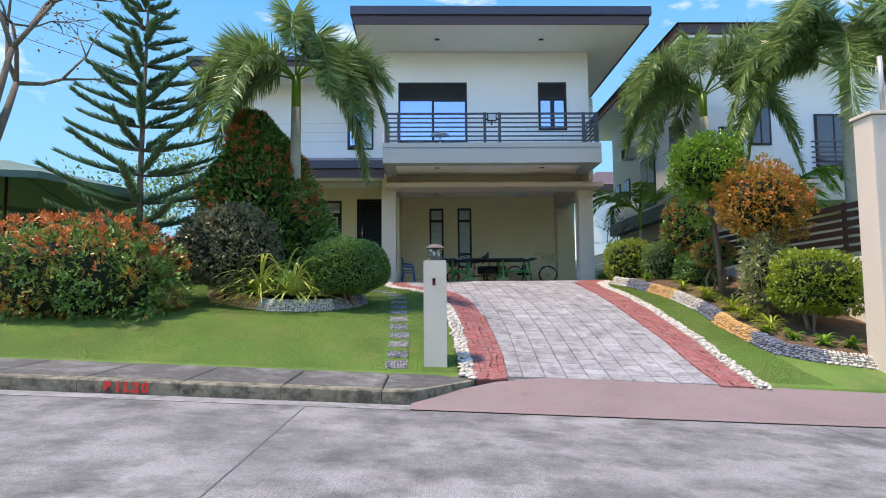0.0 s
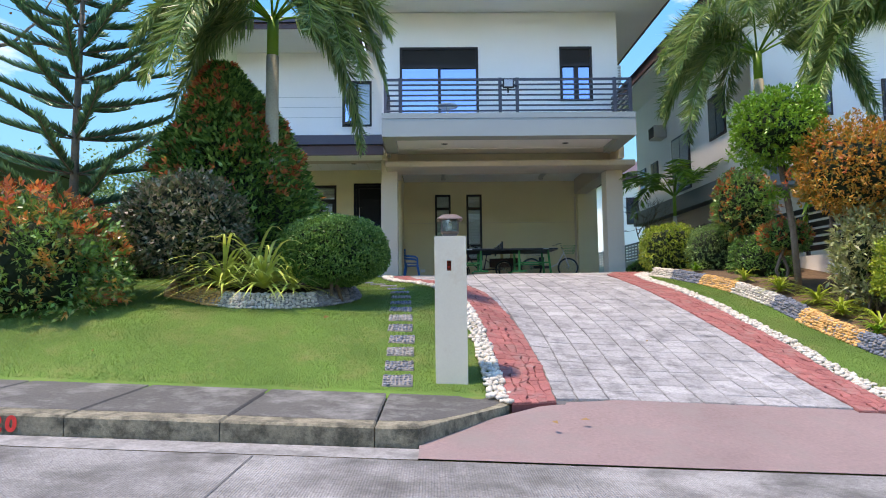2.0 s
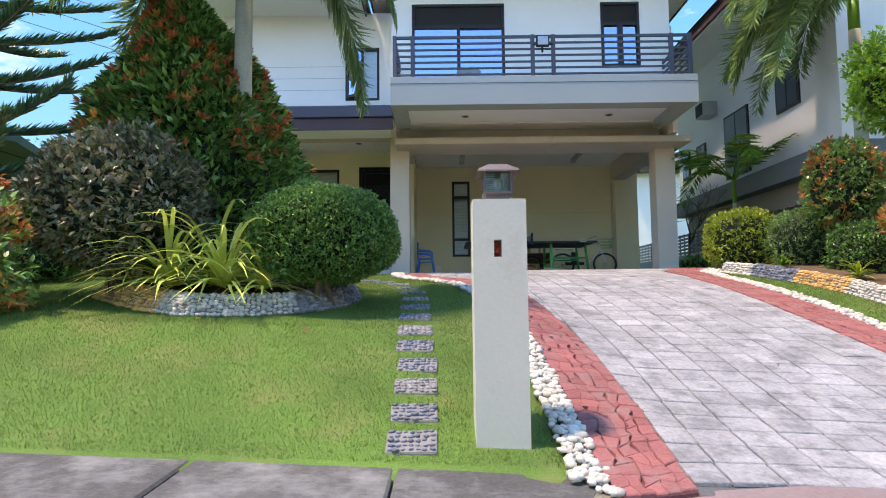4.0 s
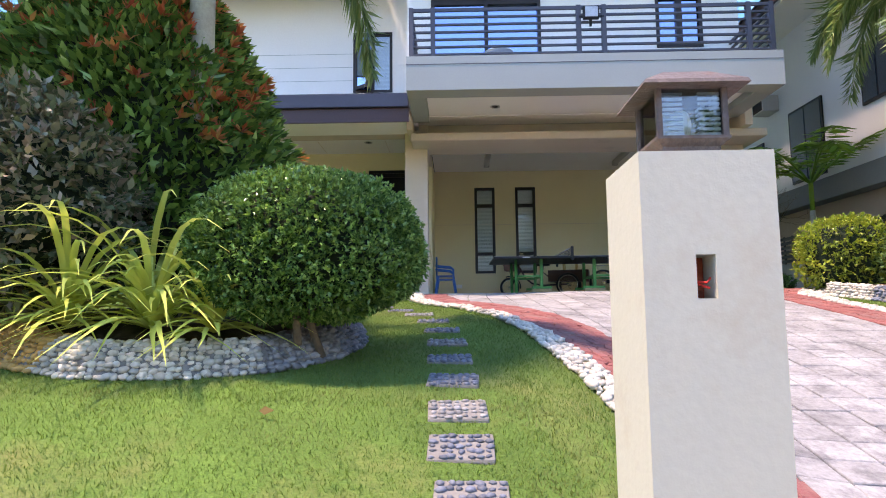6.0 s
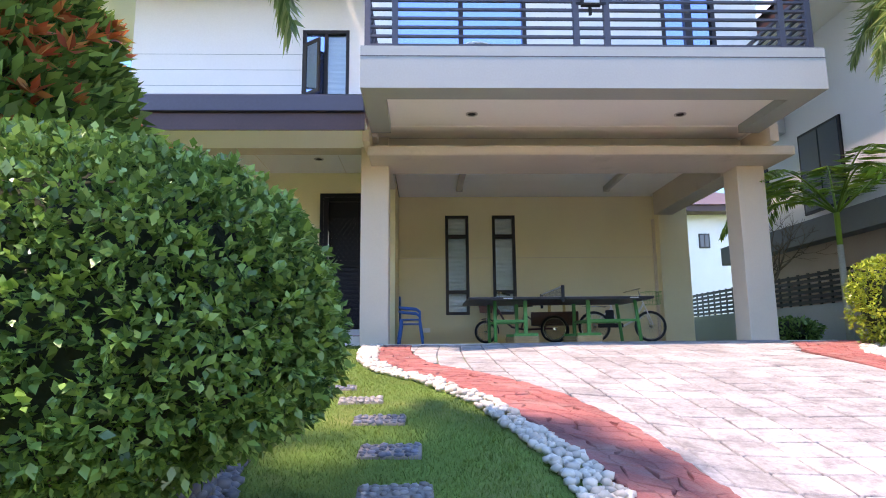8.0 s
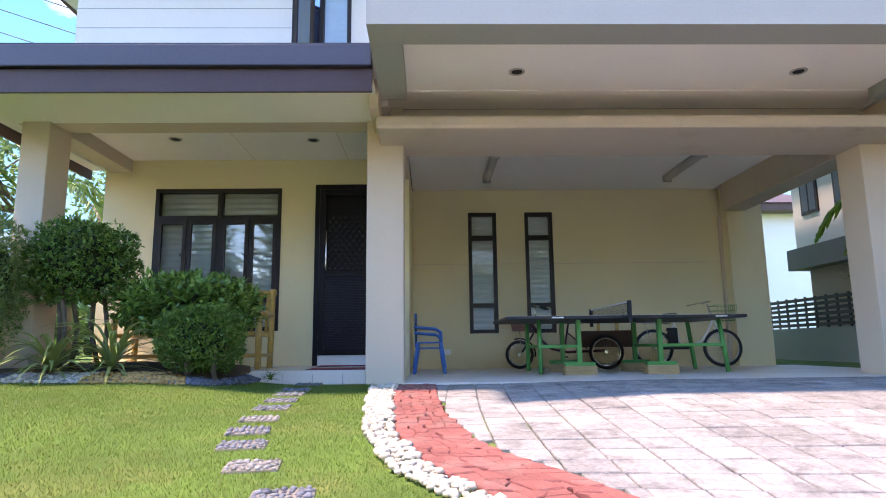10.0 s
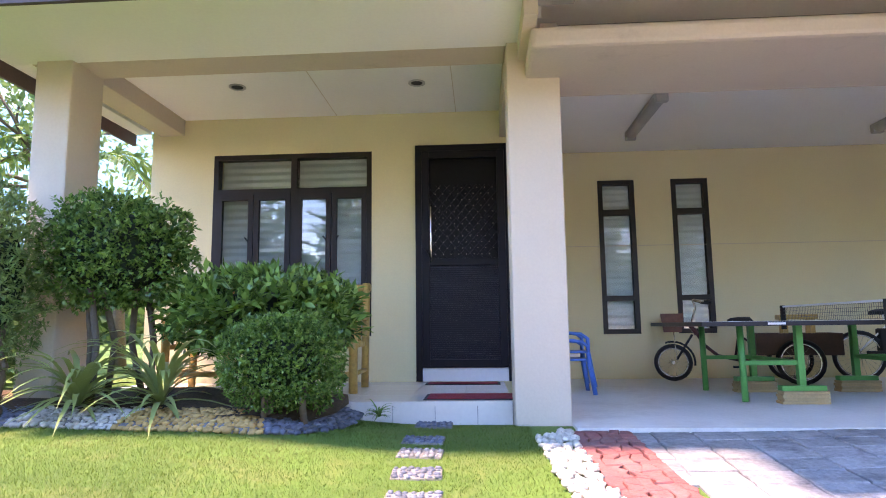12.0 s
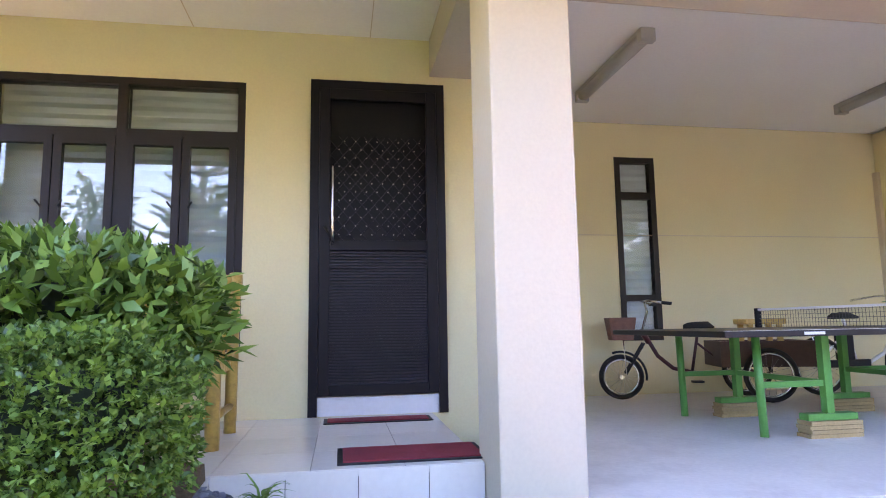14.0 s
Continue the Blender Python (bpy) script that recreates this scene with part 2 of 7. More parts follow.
M_BARK = paint("grey_brown_bark", (0.16, 0.12, 0.085), 0.95, 0.3, 6, 40, 0.8)
M_PALMT = paint("ringed_palm_bark", (0.36, 0.34, 0.25), 0.85, 0.2, 4, 40, 0.4)
# inner shade of the crowns, put into a near-black colour
M_CORE = paint("foliage_inner_shade", (0.012, 0.022, 0.008), 0.95, 0.4, 6, 30, 0.8)
M_PEB_W = paint("white_pebble", (0.5, 0.465, 0.39), 0.65, 0.15, 3, 40, 0.15, per_piece=0.25)
M_PEB_G = paint("blue_grey_pebble", (0.12, 0.138, 0.17), 0.6, 0.15, 3, 40, 0.15, per_piece=0.35)
M_PEB_M = paint("mixed_grey_pebble", (0.21, 0.212, 0.21), 0.6, 0.15, 3, 40, 0.15, per_piece=0.35)
M_PEB_O = paint("orange_pebble", (0.56, 0.32, 0.11), 0.65, 0.15, 3, 40, 0.15, per_piece=0.2)
M_MORTAR = paint("grey_mortar", (0.2, 0.19, 0.17), 0.95, 0.2, 4, 50, 0.4)
M_REDINK = paint("red_kerb_paint", (0.65, 0.04, 0.03), 0.8, 0.2, 10, 60, 0.2)
M_BAND = paint("slate_grey_band_paint", (0.19, 0.2, 0.2), 0.75, 0.08, 0.9, 50, 0.12)
M_TAN = paint("tan_wall_paint", (0.42, 0.34, 0.27), 0.75, 0.07, 0.9, 50, 0.12)
M_ROOF2 = paint("brown_roof_sheet", (0.10, 0.06, 0.055), 0.6, 0.2, 1, 30, 0.1)
M_CANVAS = paint("green_umbrella_canvas", (0.11, 0.18, 0.14), 0.8, 0.1, 1, 60, 0.1)
M_BLADE = leaf("grass_blades", [(0.08, 0.17, 0.024), (0.115, 0.21, 0.034), (0.155, 0.235, 0.05)], 0.6, 0.4,
               patch=[(0.105, 0.175, 0.03), (0.145, 0.20, 0.045), (0.185, 0.215, 0.065)], patch_at=0.56, patch_scale=1.3)
L_BOX = leaf("small_glossy_green_leaves", [(0.05, 0.13, 0.037), (0.115, 0.255, 0.062), (0.21, 0.40, 0.10)], 0.26, 0.25)
L_SHOOT = leaf("fresh_green_shoots", [(0.09, 0.21, 0.04), (0.15, 0.32, 0.06), (0.22, 0.40, 0.08)], 0.3, 0.3)
L_DARK = leaf("dark_purple_green_leaves", [(0.08, 0.12, 0.055), (0.19, 0.21, 0.11), (0.40, 0.31, 0.22)], 0.24, 0.2)
L_PHOT = leaf("green_leaves_with_red_tips", [(0.07, 0.165, 0.040), (0.15, 0.32, 0.07), (0.24, 0.42, 0.10)], 0.35, 0.2,
              patch=[(0.762, 0.128, 0.051), (0.800, 0.279, 0.076), (0.254, 0.305, 0.051)], patch_at=0.58, patch_scale=3.0)
L_TIPS = leaf("young_red_leaves", [(0.62, 0.15, 0.05), (0.45, 0.08, 0.035), (0.70, 0.26, 0.075), (0.42, 0.24, 0.06)], 0.4, 0.35)
L_ORANGE = leaf("orange_and_green_leaves", [(0.130, 0.169, 0.026), (0.520, 0.221, 0.033), (0.650, 0.286, 0.039), (0.208, 0.221, 0.039)], 0.45, 0.3)
L_LIME = leaf("bright_green_leaves", [(0.068, 0.176, 0.016), (0.149, 0.324, 0.027), (0.230, 0.432, 0.041)], 0.4, 0.3)
L_YELLOW = leaf("yellow_green_leaves", [(0.125, 0.213, 0.025), (0.275, 0.375, 0.037), (0.425, 0.475, 0.062)], 0.4, 0.3)
L_GLOSS = leaf("large_glossy_leaves", [(0.05, 0.11, 0.03), (0.12, 0.27, 0.06), (0.27, 0.48, 0.11)], 0.27, 0.25)
L_FEATHER = leaf("soft_grey_green_leaves", [(0.09, 0.18, 0.05), (0.16, 0.28, 0.085), (0.23, 0.36, 0.13)], 0.5, 0.3)
L_PALM = leaf("palm_leaflets", [(0.085, 0.17, 0.045), (0.17, 0.28, 0.08), (0.30, 0.38, 0.14)], 0.38, 0.3)
L_PINE = leaf("pine_needles", [(0.045, 0.13, 0.075), (0.09, 0.21, 0.11), (0.15, 0.30, 0.12)], 0.4, 0.25)
L_SPIDER = leaf("striped_strap_leaves", [(0.28, 0.44, 0.06), (0.60, 0.68, 0.13), (0.88, 0.84, 0.34)], 0.4, 0.3)
L_DRAC = leaf("pale_edged_strap_leaves", [(0.12, 0.22, 0.05), (0.27, 0.36, 0.10), (0.58, 0.57, 0.26)], 0.4, 0.25)
L_VARIE = leaf("cream_speckled_leaves", [(0.176, 0.209, 0.066), (0.396, 0.396, 0.198), (0.275, 0.330, 0.088)], 0.45, 0.25)
L_FAR = leaf("far_foliage", [(0.045, 0.105, 0.030), (0.090, 0.180, 0.045), (0.150, 0.255, 0.075)], 0.6, 0.25)
L_DRY = leaf("autumn_leaves", [(0.20, 0.09, 0.03), (0.30, 0.17, 0.05), (0.14, 0.13, 0.04)], 0.6, 0.3)

nt = M_ROAD.node_tree
wave = nt.nodes.new("ShaderNodeTexWave")
wave.inputs["Scale"].default_value, wave.inputs["Distortion"].default_value, wave.inputs["Detail"].default_value = 22.0, 1.5, 3.0
co = nt.nodes.new("ShaderNodeTexCoord")
nt.links.new(co.outputs["Object"], wave.inputs["Vector"])
broom = nt.nodes.new("ShaderNodeBump")
broom.inputs["Strength"].default_value, broom.inputs["Distance"].default_value = 0.45, 0.006
nt.links.new(wave.outputs["Fac"], broom.inputs["Height"])
grain = [n for n in nt.nodes if n.type == "BUMP" and n != broom][0]
nt.links.new(grain.outputs[0], broom.inputs["Normal"])
nt.links.new(broom.outputs[0], nt.nodes["Principled BSDF"].inputs["Normal"])


# ---- building blocks ----
rng = np.random.default_rng(7)


def box(bm, x0, x1, y0, y1, z0, z1, bevel=0.0):
    vs = [bm.verts.new(p) for p in ((x0, y0, z0), (x1, y0, z0), (x1, y1, z0), (x0, y1, z0), (x0, y0, z1), (x1, y0, z1), (x1, y1, z1), (x0, y1, z1))]
    fs = [bm.faces.new([vs[k] for k in q]) for q in ((3, 2, 1, 0), (4, 5, 6, 7), (0, 1, 5, 4), (1, 2, 6, 5), (2, 3, 7, 6), (3, 0, 4, 7))]
    if bevel:
        bmesh.ops.bevel(bm, geom=list({e for f in fs for e in f.edges}), offset=bevel, segments=2, affect="EDGES", profile=0.6)
    return bm


def boxes(*rows, bevel=0.0):
    bm = bmesh.new()
    for r in rows:
        box(bm, *r, bevel=bevel)
    return bm


def tube(bm, pts, r0, r1=None, n=8):
    """A round bar along points, thick r0 at its start and r1 at its end."""
    r1 = r0 if r1 is None else r1
    pts = [Vector(p) for p in pts]
    rings = []
    for k, p in enumerate(pts):
        d = (pts[min(k + 1, len(pts) - 1)] - pts[max(k - 1, 0)]).normalized()
        u = d.orthogonal().normalized() if not rings else (u - d * u.dot(d)).normalized()
        v = d.cross(u)
        r = r0 + (r1 - r0) * k / max(1, len(pts) - 1)
        rings.append([bm.verts.new(p + (u * math.cos(a) + v * math.sin(a)) * r) for a in (2 * math.pi * j / n for j in range(n))])
    for a, b in zip(rings, rings[1:]):
        for j in range(n):
            f = bm.faces.new((a[j], a[(j + 1) % n], b[(j + 1) % n], b[j]))
            f.smooth = True
    bm.faces.new(rings[0][::-1])
    bm.faces.new(rings[-1])
    return bm


def tubes(*rows, n=8):
    bm = bmesh.new()
    for pts, r in rows:
        tube(bm, pts, r, n=n)
    return bm


def to_mesh(name, bm):
    bmesh.ops.recalc_face_normals(bm, faces=bm.faces)
    me = bpy.data.meshes.new(name)
    bm.to_mesh(me)
    bm.free()
    return me


def part(name, bm, material, parent, label=""):
    """One mesh under a thing or a part. bm may also be a finished mesh."""
    me = bm if isinstance(bm, bpy.types.Mesh) else to_mesh(name, bm)
    if not me.materials:
        me.materials.append(material)
    ob = new(name, me)
    ob.parent = parent
    if parent is not None:
        base = parent
        off = Vector((0, 0, 0))
        while base is not None:
            off += base.location
            base = base.parent
        ob.location = -off
    return tagged(ob, label)


def thing(name, at, label, category, group="", kind=""):
    ob = new(name)
    ob.location = at
    ob.empty_display_size = 0.1
    return tagged(ob, label, category, group, kind)


def structure(name, bm, material, label, category):
    me = bm if isinstance(bm, bpy.types.Mesh) else to_mesh(name, bm)
    me.materials.append(material)
    return tagged(new(name, me), label, category, "", "structure")


def np_mesh(name, verts, quads, smooth=False):
    verts, quads = np.asarray(verts, dtype=np.float32), np.asarray(quads, dtype=np.int32)
    me = bpy.data.meshes.new(name)
    k = quads.shape[1]
    me.vertices.add(len(verts))
    me.vertices.foreach_set("co", verts.ravel())
    me.loops.add(quads.size)
    me.loops.foreach_set("vertex_index", quads.ravel())
    me.polygons.add(len(quads))
    me.polygons.foreach_set("loop_start", np.arange(0, quads.size, k, dtype=np.int32))
    if smooth:
        me.polygons.foreach_set("use_smooth", np.ones(len(quads), dtype=bool))
    me.update(calc_edges=True)
    return me


def unit(v):
    return v / np.maximum(1e-9, np.linalg.norm(v, axis=1, keepdims=True))


def leaf_mesh(name, c, d, length, width, fold=0.2):
    """Folded leaves: at c, along d, with lengths and widths."""
    n = len(c)
    d = unit(d)
    up = unit(rng.normal(size=(n, 3)) * 0.6 + np.array([0, 0, 1.0]))
    side = unit(np.cross(d, up))
    up = np.cross(side, d)
    length, width = np.broadcast_to(length, n)[:, None], np.broadcast_to(width, n)[:, None]
    mid = c + d * length * 0.45
    v = np.stack([c, mid + side * width / 2 + up * width * fold, c + d * length, mid - side * width / 2 + up * width * fold], axis=1)
    return np_mesh(name, v.reshape(-1, 3), np.arange(4 * n).reshape(n, 4))


def lump(u, seed, k=2.2):
    """A slow bumpiness over directions, about -1 to 1."""
    r = np.random.default_rng(seed)
    s = 0
    for _ in range(7):
        s = s + np.sin(u @ (r.normal(size=3) * k) + r.uniform(0, 6.28))
    return s / 3.2


def crown(name, centre, radii, count, length, width, seed, square=2.0, depth=0.22, bumpy=0.06, droop=0.0, out=0.9, cut_z=None, sprig=5):
    """Leaves in small sprigs in the outer layer of a clipped crown; square over 2 makes it boxier."""
    r = np.random.default_rng(seed)
    m = max(1, count // sprig)
    u = unit(r.normal(size=(m, 3)))
    k = (np.abs(u) ** square).sum(axis=1) ** (-1 / square)
    rough = bumpy * (lump(u, seed) + 0.55 * lump(u, seed + 1, 6.0) + 0.3 * lump(u, seed + 2, 13.0))
    shell = (1 - depth * r.random(m) ** 1.6 + rough) * k
    radii = np.array(radii)
    c = np.array(centre) + u * shell[:, None] * radii
    aim = unit(unit(u / radii) * out + r.normal(size=(m, 3)) * 0.45 + np.array([0, 0, 0.3 - droop]))
    if cut_z is not None:
        keep = c[:, 2] > cut_z
        c, aim = c[keep], aim[keep]
    c, aim = np.repeat(c, sprig, axis=0), np.repeat(aim, sprig, axis=0)
    c = c + aim * r.uniform(-0.4, 0.4, len(c))[:, None] * length + r.normal(size=c.shape) * length * 0.12
    d = aim * 0.8 + r.normal(size=c.shape) * 0.6
    ln = length * r.uniform(0.6, 1.3, len(c))
    return leaf_mesh(name, c, d, ln, ln * width / length)


# solid filler for a crown; its dark colour carries the inside shade
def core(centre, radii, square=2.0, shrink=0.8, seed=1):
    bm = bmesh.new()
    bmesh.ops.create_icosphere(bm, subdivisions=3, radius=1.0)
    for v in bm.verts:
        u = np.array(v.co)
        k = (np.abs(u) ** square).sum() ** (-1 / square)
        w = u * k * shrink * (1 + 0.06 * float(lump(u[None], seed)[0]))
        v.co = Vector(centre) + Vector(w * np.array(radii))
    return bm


def sm(a, b, x):
    t = np.clip((x - a) / (b - a), 0, 1)
    return t * t * (3 - 2 * t)


def tilt(x):
    return -0.05 * (np.clip(x, -14, 14) + 0.5)


def ground_z(x, y):
    """The height of lawn and driveway: the street falls to the right, the plot rises to the house."""
    zl = np.interp(y, [6.5, 7.8, 8.0, 8.6, 9.45, 10, 11, 12, 14.4, 16.5, 40], [0.13, 0.16, 0.24, 0.44, 0.72, 0.83, 0.98, 1.09, 1.285, 1.40, 1.6])
    zl = zl + 0.1 * sm(-2, -3.4, x) * sm(12, 15, y)
    zd = np.interp(y, [6.5, 7.3, 8.55, 9.65, 10.87, 12, 13.5, 15, 16.3, 40], [0.06, 0.12, 0.335, 0.56, 0.78, 0.97, 1.2, 1.37, 1.41, 1.5])
    w = sm(-0.5, 1.0, x)
    return zl * (1 - w) + zd * w + tilt(x) * (1 - sm(8, 13, y))


def gz(x, y):
    return float(ground_z(x, y))


def strip(left, right, top, thick, steps=60):
    """A band on the ground between two lines of (x, y)."""
    la, ra = np.array(left, float), np.array(right, float)

    def along(a, n):
        s = np.r_[0, np.cumsum(np.linalg.norm(np.diff(a, axis=0), axis=1))]
        q = np.linspace(0, s[-1], n)
        return np.c_[np.interp(q, s, a[:, 0]), np.interp(q, s, a[:, 1])]
    a, b = along(la, steps), along(ra, steps)
    bm = bmesh.new()
    rows = []
    for p, q in zip(a, b):
        cols = [p + (q - p) * t for t in np.linspace(0, 1, 5)]
        rows.append([bm.verts.new((c[0], c[1], gz(c[0], c[1]) + top)) for c in cols])
        low = [bm.verts.new((c[0], c[1], gz(c[0], c[1]) + top - thick)) for c in (cols[0], cols[-1])]
        rows[-1] = [low[0]] + rows[-1] + [low[1]]
    for r, s in zip(rows, rows[1:]):
        for k in range(6):
            bm.faces.new((r[k], r[k + 1], s[k + 1], s[k]))
    bm.faces.new(rows[0])
    bm.faces.new(rows[-1][::-1])
    return bm


def pebbles(name, xy, z, size, flat=0.6, seed=3, lean=None):
    """Rounded stones, each of 20 faces, at xy with heights z."""
    r = np.random.default_rng(seed)
    t = (1 + 5 ** 0.5) / 2
    ico = unit(np.array([(-1, t, 0), (1, t, 0), (-1, -t, 0), (1, -t, 0), (0, -1, t), (0, 1, t), (0, -1, -t), (0, 1, -t), (t, 0, -1), (t, 0, 1), (-t, 0, -1), (-t, 0, 1)], float))
    tri = np.array([(0, 11, 5), (0, 5, 1), (0, 1, 7), (0, 7, 10), (0, 10, 11), (1, 5, 9), (5, 11, 4), (11, 10, 2), (10, 7, 6), (7, 1, 8),
                    (3, 9, 4), (3, 4, 2), (3, 2, 6), (3, 6, 8), (3, 8, 9), (4, 9, 5), (2, 4, 11), (6, 2, 10), (8, 6, 7), (9, 8, 1)])
    n = len(xy)
    s = size * r.uniform(0.7, 1.3, n)
    a = r.uniform(0, math.pi, n)
    v = ico[None] * np.stack([s, s * r.uniform(0.6, 0.95, n), s * flat * r.uniform(0.8, 1.2, n)], axis=1)[:, None]
    v = v * (1 + 0.12 * r.normal(size=(n, 12, 1)))
    x = v[..., 0] * np.cos(a)[:, None] - v[..., 1] * np.sin(a)[:, None]
    y = v[..., 0] * np.sin(a)[:, None] + v[..., 1] * np.cos(a)[:, None]
    w = np.stack([x + xy[:, :1], y + xy[:, 1:], v[..., 2] + np.asarray(z)[:, None]], axis=2)
    f = (tri[None] + 12 * np.arange(n)[:, None, None]).reshape(-1, 3)
    return np_mesh(name, w.reshape(-1, 3), f, smooth=True)


def band_points(left, right, spacing, seed):
    """Loose points inside a band, about spacing apart."""
    la, ra = np.array(left, float), np.array(right, float)
    s = np.r_[0, np.cumsum(np.linalg.norm(np.diff(la, axis=0), axis=1))]
    q = np.arange(0, s[-1], spacing)
    t = q / s[-1]
    a = np.c_[np.interp(q, s, la[:, 0]), np.interp(q, s, la[:, 1])]
    s2 = np.r_[0, np.cumsum(np.linalg.norm(np.diff(ra, axis=0), axis=1))]
    b = np.c_[np.interp(t * s2[-1], s2, ra[:, 0]), np.interp(t * s2[-1], s2, ra[:, 1])]
    r = np.random.default_rng(seed)
    out = []
    for p, w in zip(a, b):
        m = max(2, int(np.linalg.norm(w - p) / spacing))
        for k in range(m):
            out.append(p + (w - p) * (k + 0.5) / m + r.normal(size=2) * spacing * 0.2)
    return np.array(out)


def inside(poly, x, y):
    poly = np.array(poly, float)
    hit = np.zeros(np.shape(x), bool)
    j = len(poly) - 1
    for i in range(len(poly)):
        xi, yi, xj, yj = *poly[i], *poly[j]
        cross = ((yi > y) != (yj > y)) & (x < (xj - xi) * (y - yi) / (yj - yi + 1e-12) + xi)
        hit ^= cross
        j = i
    return hit


# ---- lines of the plan ----
RED_L_IN = [(0.22, 7.5), (0.21, 8.45), (0.18, 9.24), (0.13, 10.1), (0.08, 10.55), (-0.05, 11.2), (-0.27, 12.0), (-0.55, 12.8), (-0.88, 13.4), (-1.08, 14.1), (-1.16, 15.2), (-1.19, 16.3)]
RED_L_OUT = [(0.57, 7.6), (0.62, 8.5), (0.6, 9.5), (0.54, 10.3), (0.49, 11.0), (0.41, 11.7), (0.19, 12.4), (-0.16, 13.05), (-0.58, 13.7), (-0.77, 14.5), (-0.82, 15.4), (-0.83, 16.3)]
GRAVEL_L = [(0.07, 7.75), (0.05, 8.4), (0.02, 9.14), (-0.06, 10.0), (-0.13, 10.4), (-0.22, 11.1), (-0.43, 12.05), (-0.75, 12.85), (-1.08, 13.4), (-1.26, 14.1), (-1.36, 15.2), (-1.41, 16.1)]
RED_R_IN = [(2.9, 7.62), (2.95, 8.5), (2.98, 9.3), (2.95, 10.6), (2.91, 11.7), (2.87, 13.3), (2.95, 14.4), (3.3, 15.2), (4.2, 15.6)]
RED_R_OUT = [(3.28, 7.62), (3.36, 8.5), (3.42, 9.4), (3.4, 11.0), (3.32, 12.4), (3.24, 13.4), (3.4, 14.2), (3.7, 14.7), (4.4, 14.95)]
GRAVEL_R = [(3.45, 7.6), (3.54, 8.6), (3.58, 9.5), (3.56, 11.0), (3.47, 12.4), (3.4, 13.3), (3.52, 13.95), (3.8, 14.4), (4.3, 14.6)]
BORDER_R = [(5.45, 8.55), (4.75, 8.75), (4.27, 9.05), (4.13, 10.1), (4.2, 11.05), (4.1, 12.15), (3.85, 13.35), (3.68, 14.2)]
BED_L = [(-4.1, 11.6), (-3.6, 10.4), (-2.98, 9.82), (-2.5, 9.64), (-2.05, 9.68), (-1.6, 9.84), (-1.35, 10.12), (-1.25, 10.5), (-1.35, 11.1), (-1.8, 11.7)]
BED_P = [(-5.3, 16.1), (-4.5, 16.06), (-3.7, 15.95), (-3.1, 15.92), (-2.8, 16.02), (-2.56, 16.33), (-2.56, 16.78)]
STONES = [(-0.655, 8.0), (-0.655, 8.27), (-0.66, 8.56), (-0.66, 8.84), (-0.69, 9.13), (-0.70, 9.41), (-0.72, 9.79), (-0.74, 10.19), (-0.76, 10.65), (-0.80, 11.1), (-0.88, 11.63), (-1.02, 12.12), (-1.22, 12.6),
          (-1.46, 13.06), (-1.70, 13.5), (-1.87, 13.91), (-1.94, 14.25), (-1.98, 14.63), (-2.02, 15.09), (-2.04, 15.46), (-2.06, 15.83), (-2.07, 16.13), (-2.04, 16.56)]


# ---- ground, road, pavement ----
xs = np.r_[np.linspace(-160, -16, 10), np.arange(-12, 8.01, 0.25), np.linspace(12, 160, 10)]
ys = np.r_[np.arange(7.7, 8.75, 0.1), np.arange(8.8, 20, 0.2), np.linspace(21, 240, 14)]
gx, gy = np.meshgrid(xs, ys)
gzv = ground_z(gx, gy)
gzv = np.where((gx > 0.1) & (gx < 3.4) & (gy < 16), gzv - 0.03, gzv)
gzv = np.where((gx > -5.2) & (gx < 4.6) & (gy > 16.7), 1.15, gzv)
front = np.array([[x, y, 0.0] for y in (-240, -60, -20, -9, 6.4, 7.69) for x in xs])
fz = np.array([[float(tilt(x)) - 0.12 for x in xs] for _ in range(6)]).ravel()
front[:, 2] = fz
gv = np.r_[front, np.stack([gx, gy, gzv], axis=2).reshape(-1, 3)]
w, h = len(xs), len(ys) + 6
q = [(r * w + c, r * w + c + 1, (r + 1) * w + c + 1, (r + 1) * w + c) for r in range(h - 1) for c in range(w - 1)]
structure("ground", np_mesh("ground", gv, q, True), M_LAWN, "mown green lawn rising from the street to the house", "lawn")


def sheet(x0, x1, y0, y1, z, nx=40):
    bm = bmesh.new()
    a = [bm.verts.new((x, y0, float(tilt(x)) + z)) for x in np.linspace(x0, x1, nx)]
    b = [bm.verts.new((x, y1, float(tilt(x)) + z)) for x in np.linspace(x0, x1, nx)]
    for k in range(nx - 1):
        bm.faces.new((a[k], a[k + 1], b[k + 1], b[k]))
    return bm


road = structure("road", sheet(-60, 60, -5.5, 6.42, 0.02, 80), M_ROAD, "grey broom-finished concrete street with dark stains", "road")
structure("gutter", sheet(-60, -0.45, 6.42, 6.66, 0.024, 60), M_GUTTER, "pale concrete gutter strip along the kerb", "gutter")
for x in (-1.37, 3.2, -5.9):
    joint = new("joint", to_mesh("joint", boxes((x - 0.006, x + 0.006, -5.5, 6.4, float(tilt(x)) + 0.018, float(tilt(x)) + 0.0225))))
    joint.data.materials.append(M_JOINT)
    joint.parent = road
    tagged(joint, "dark expansion joint in the road")
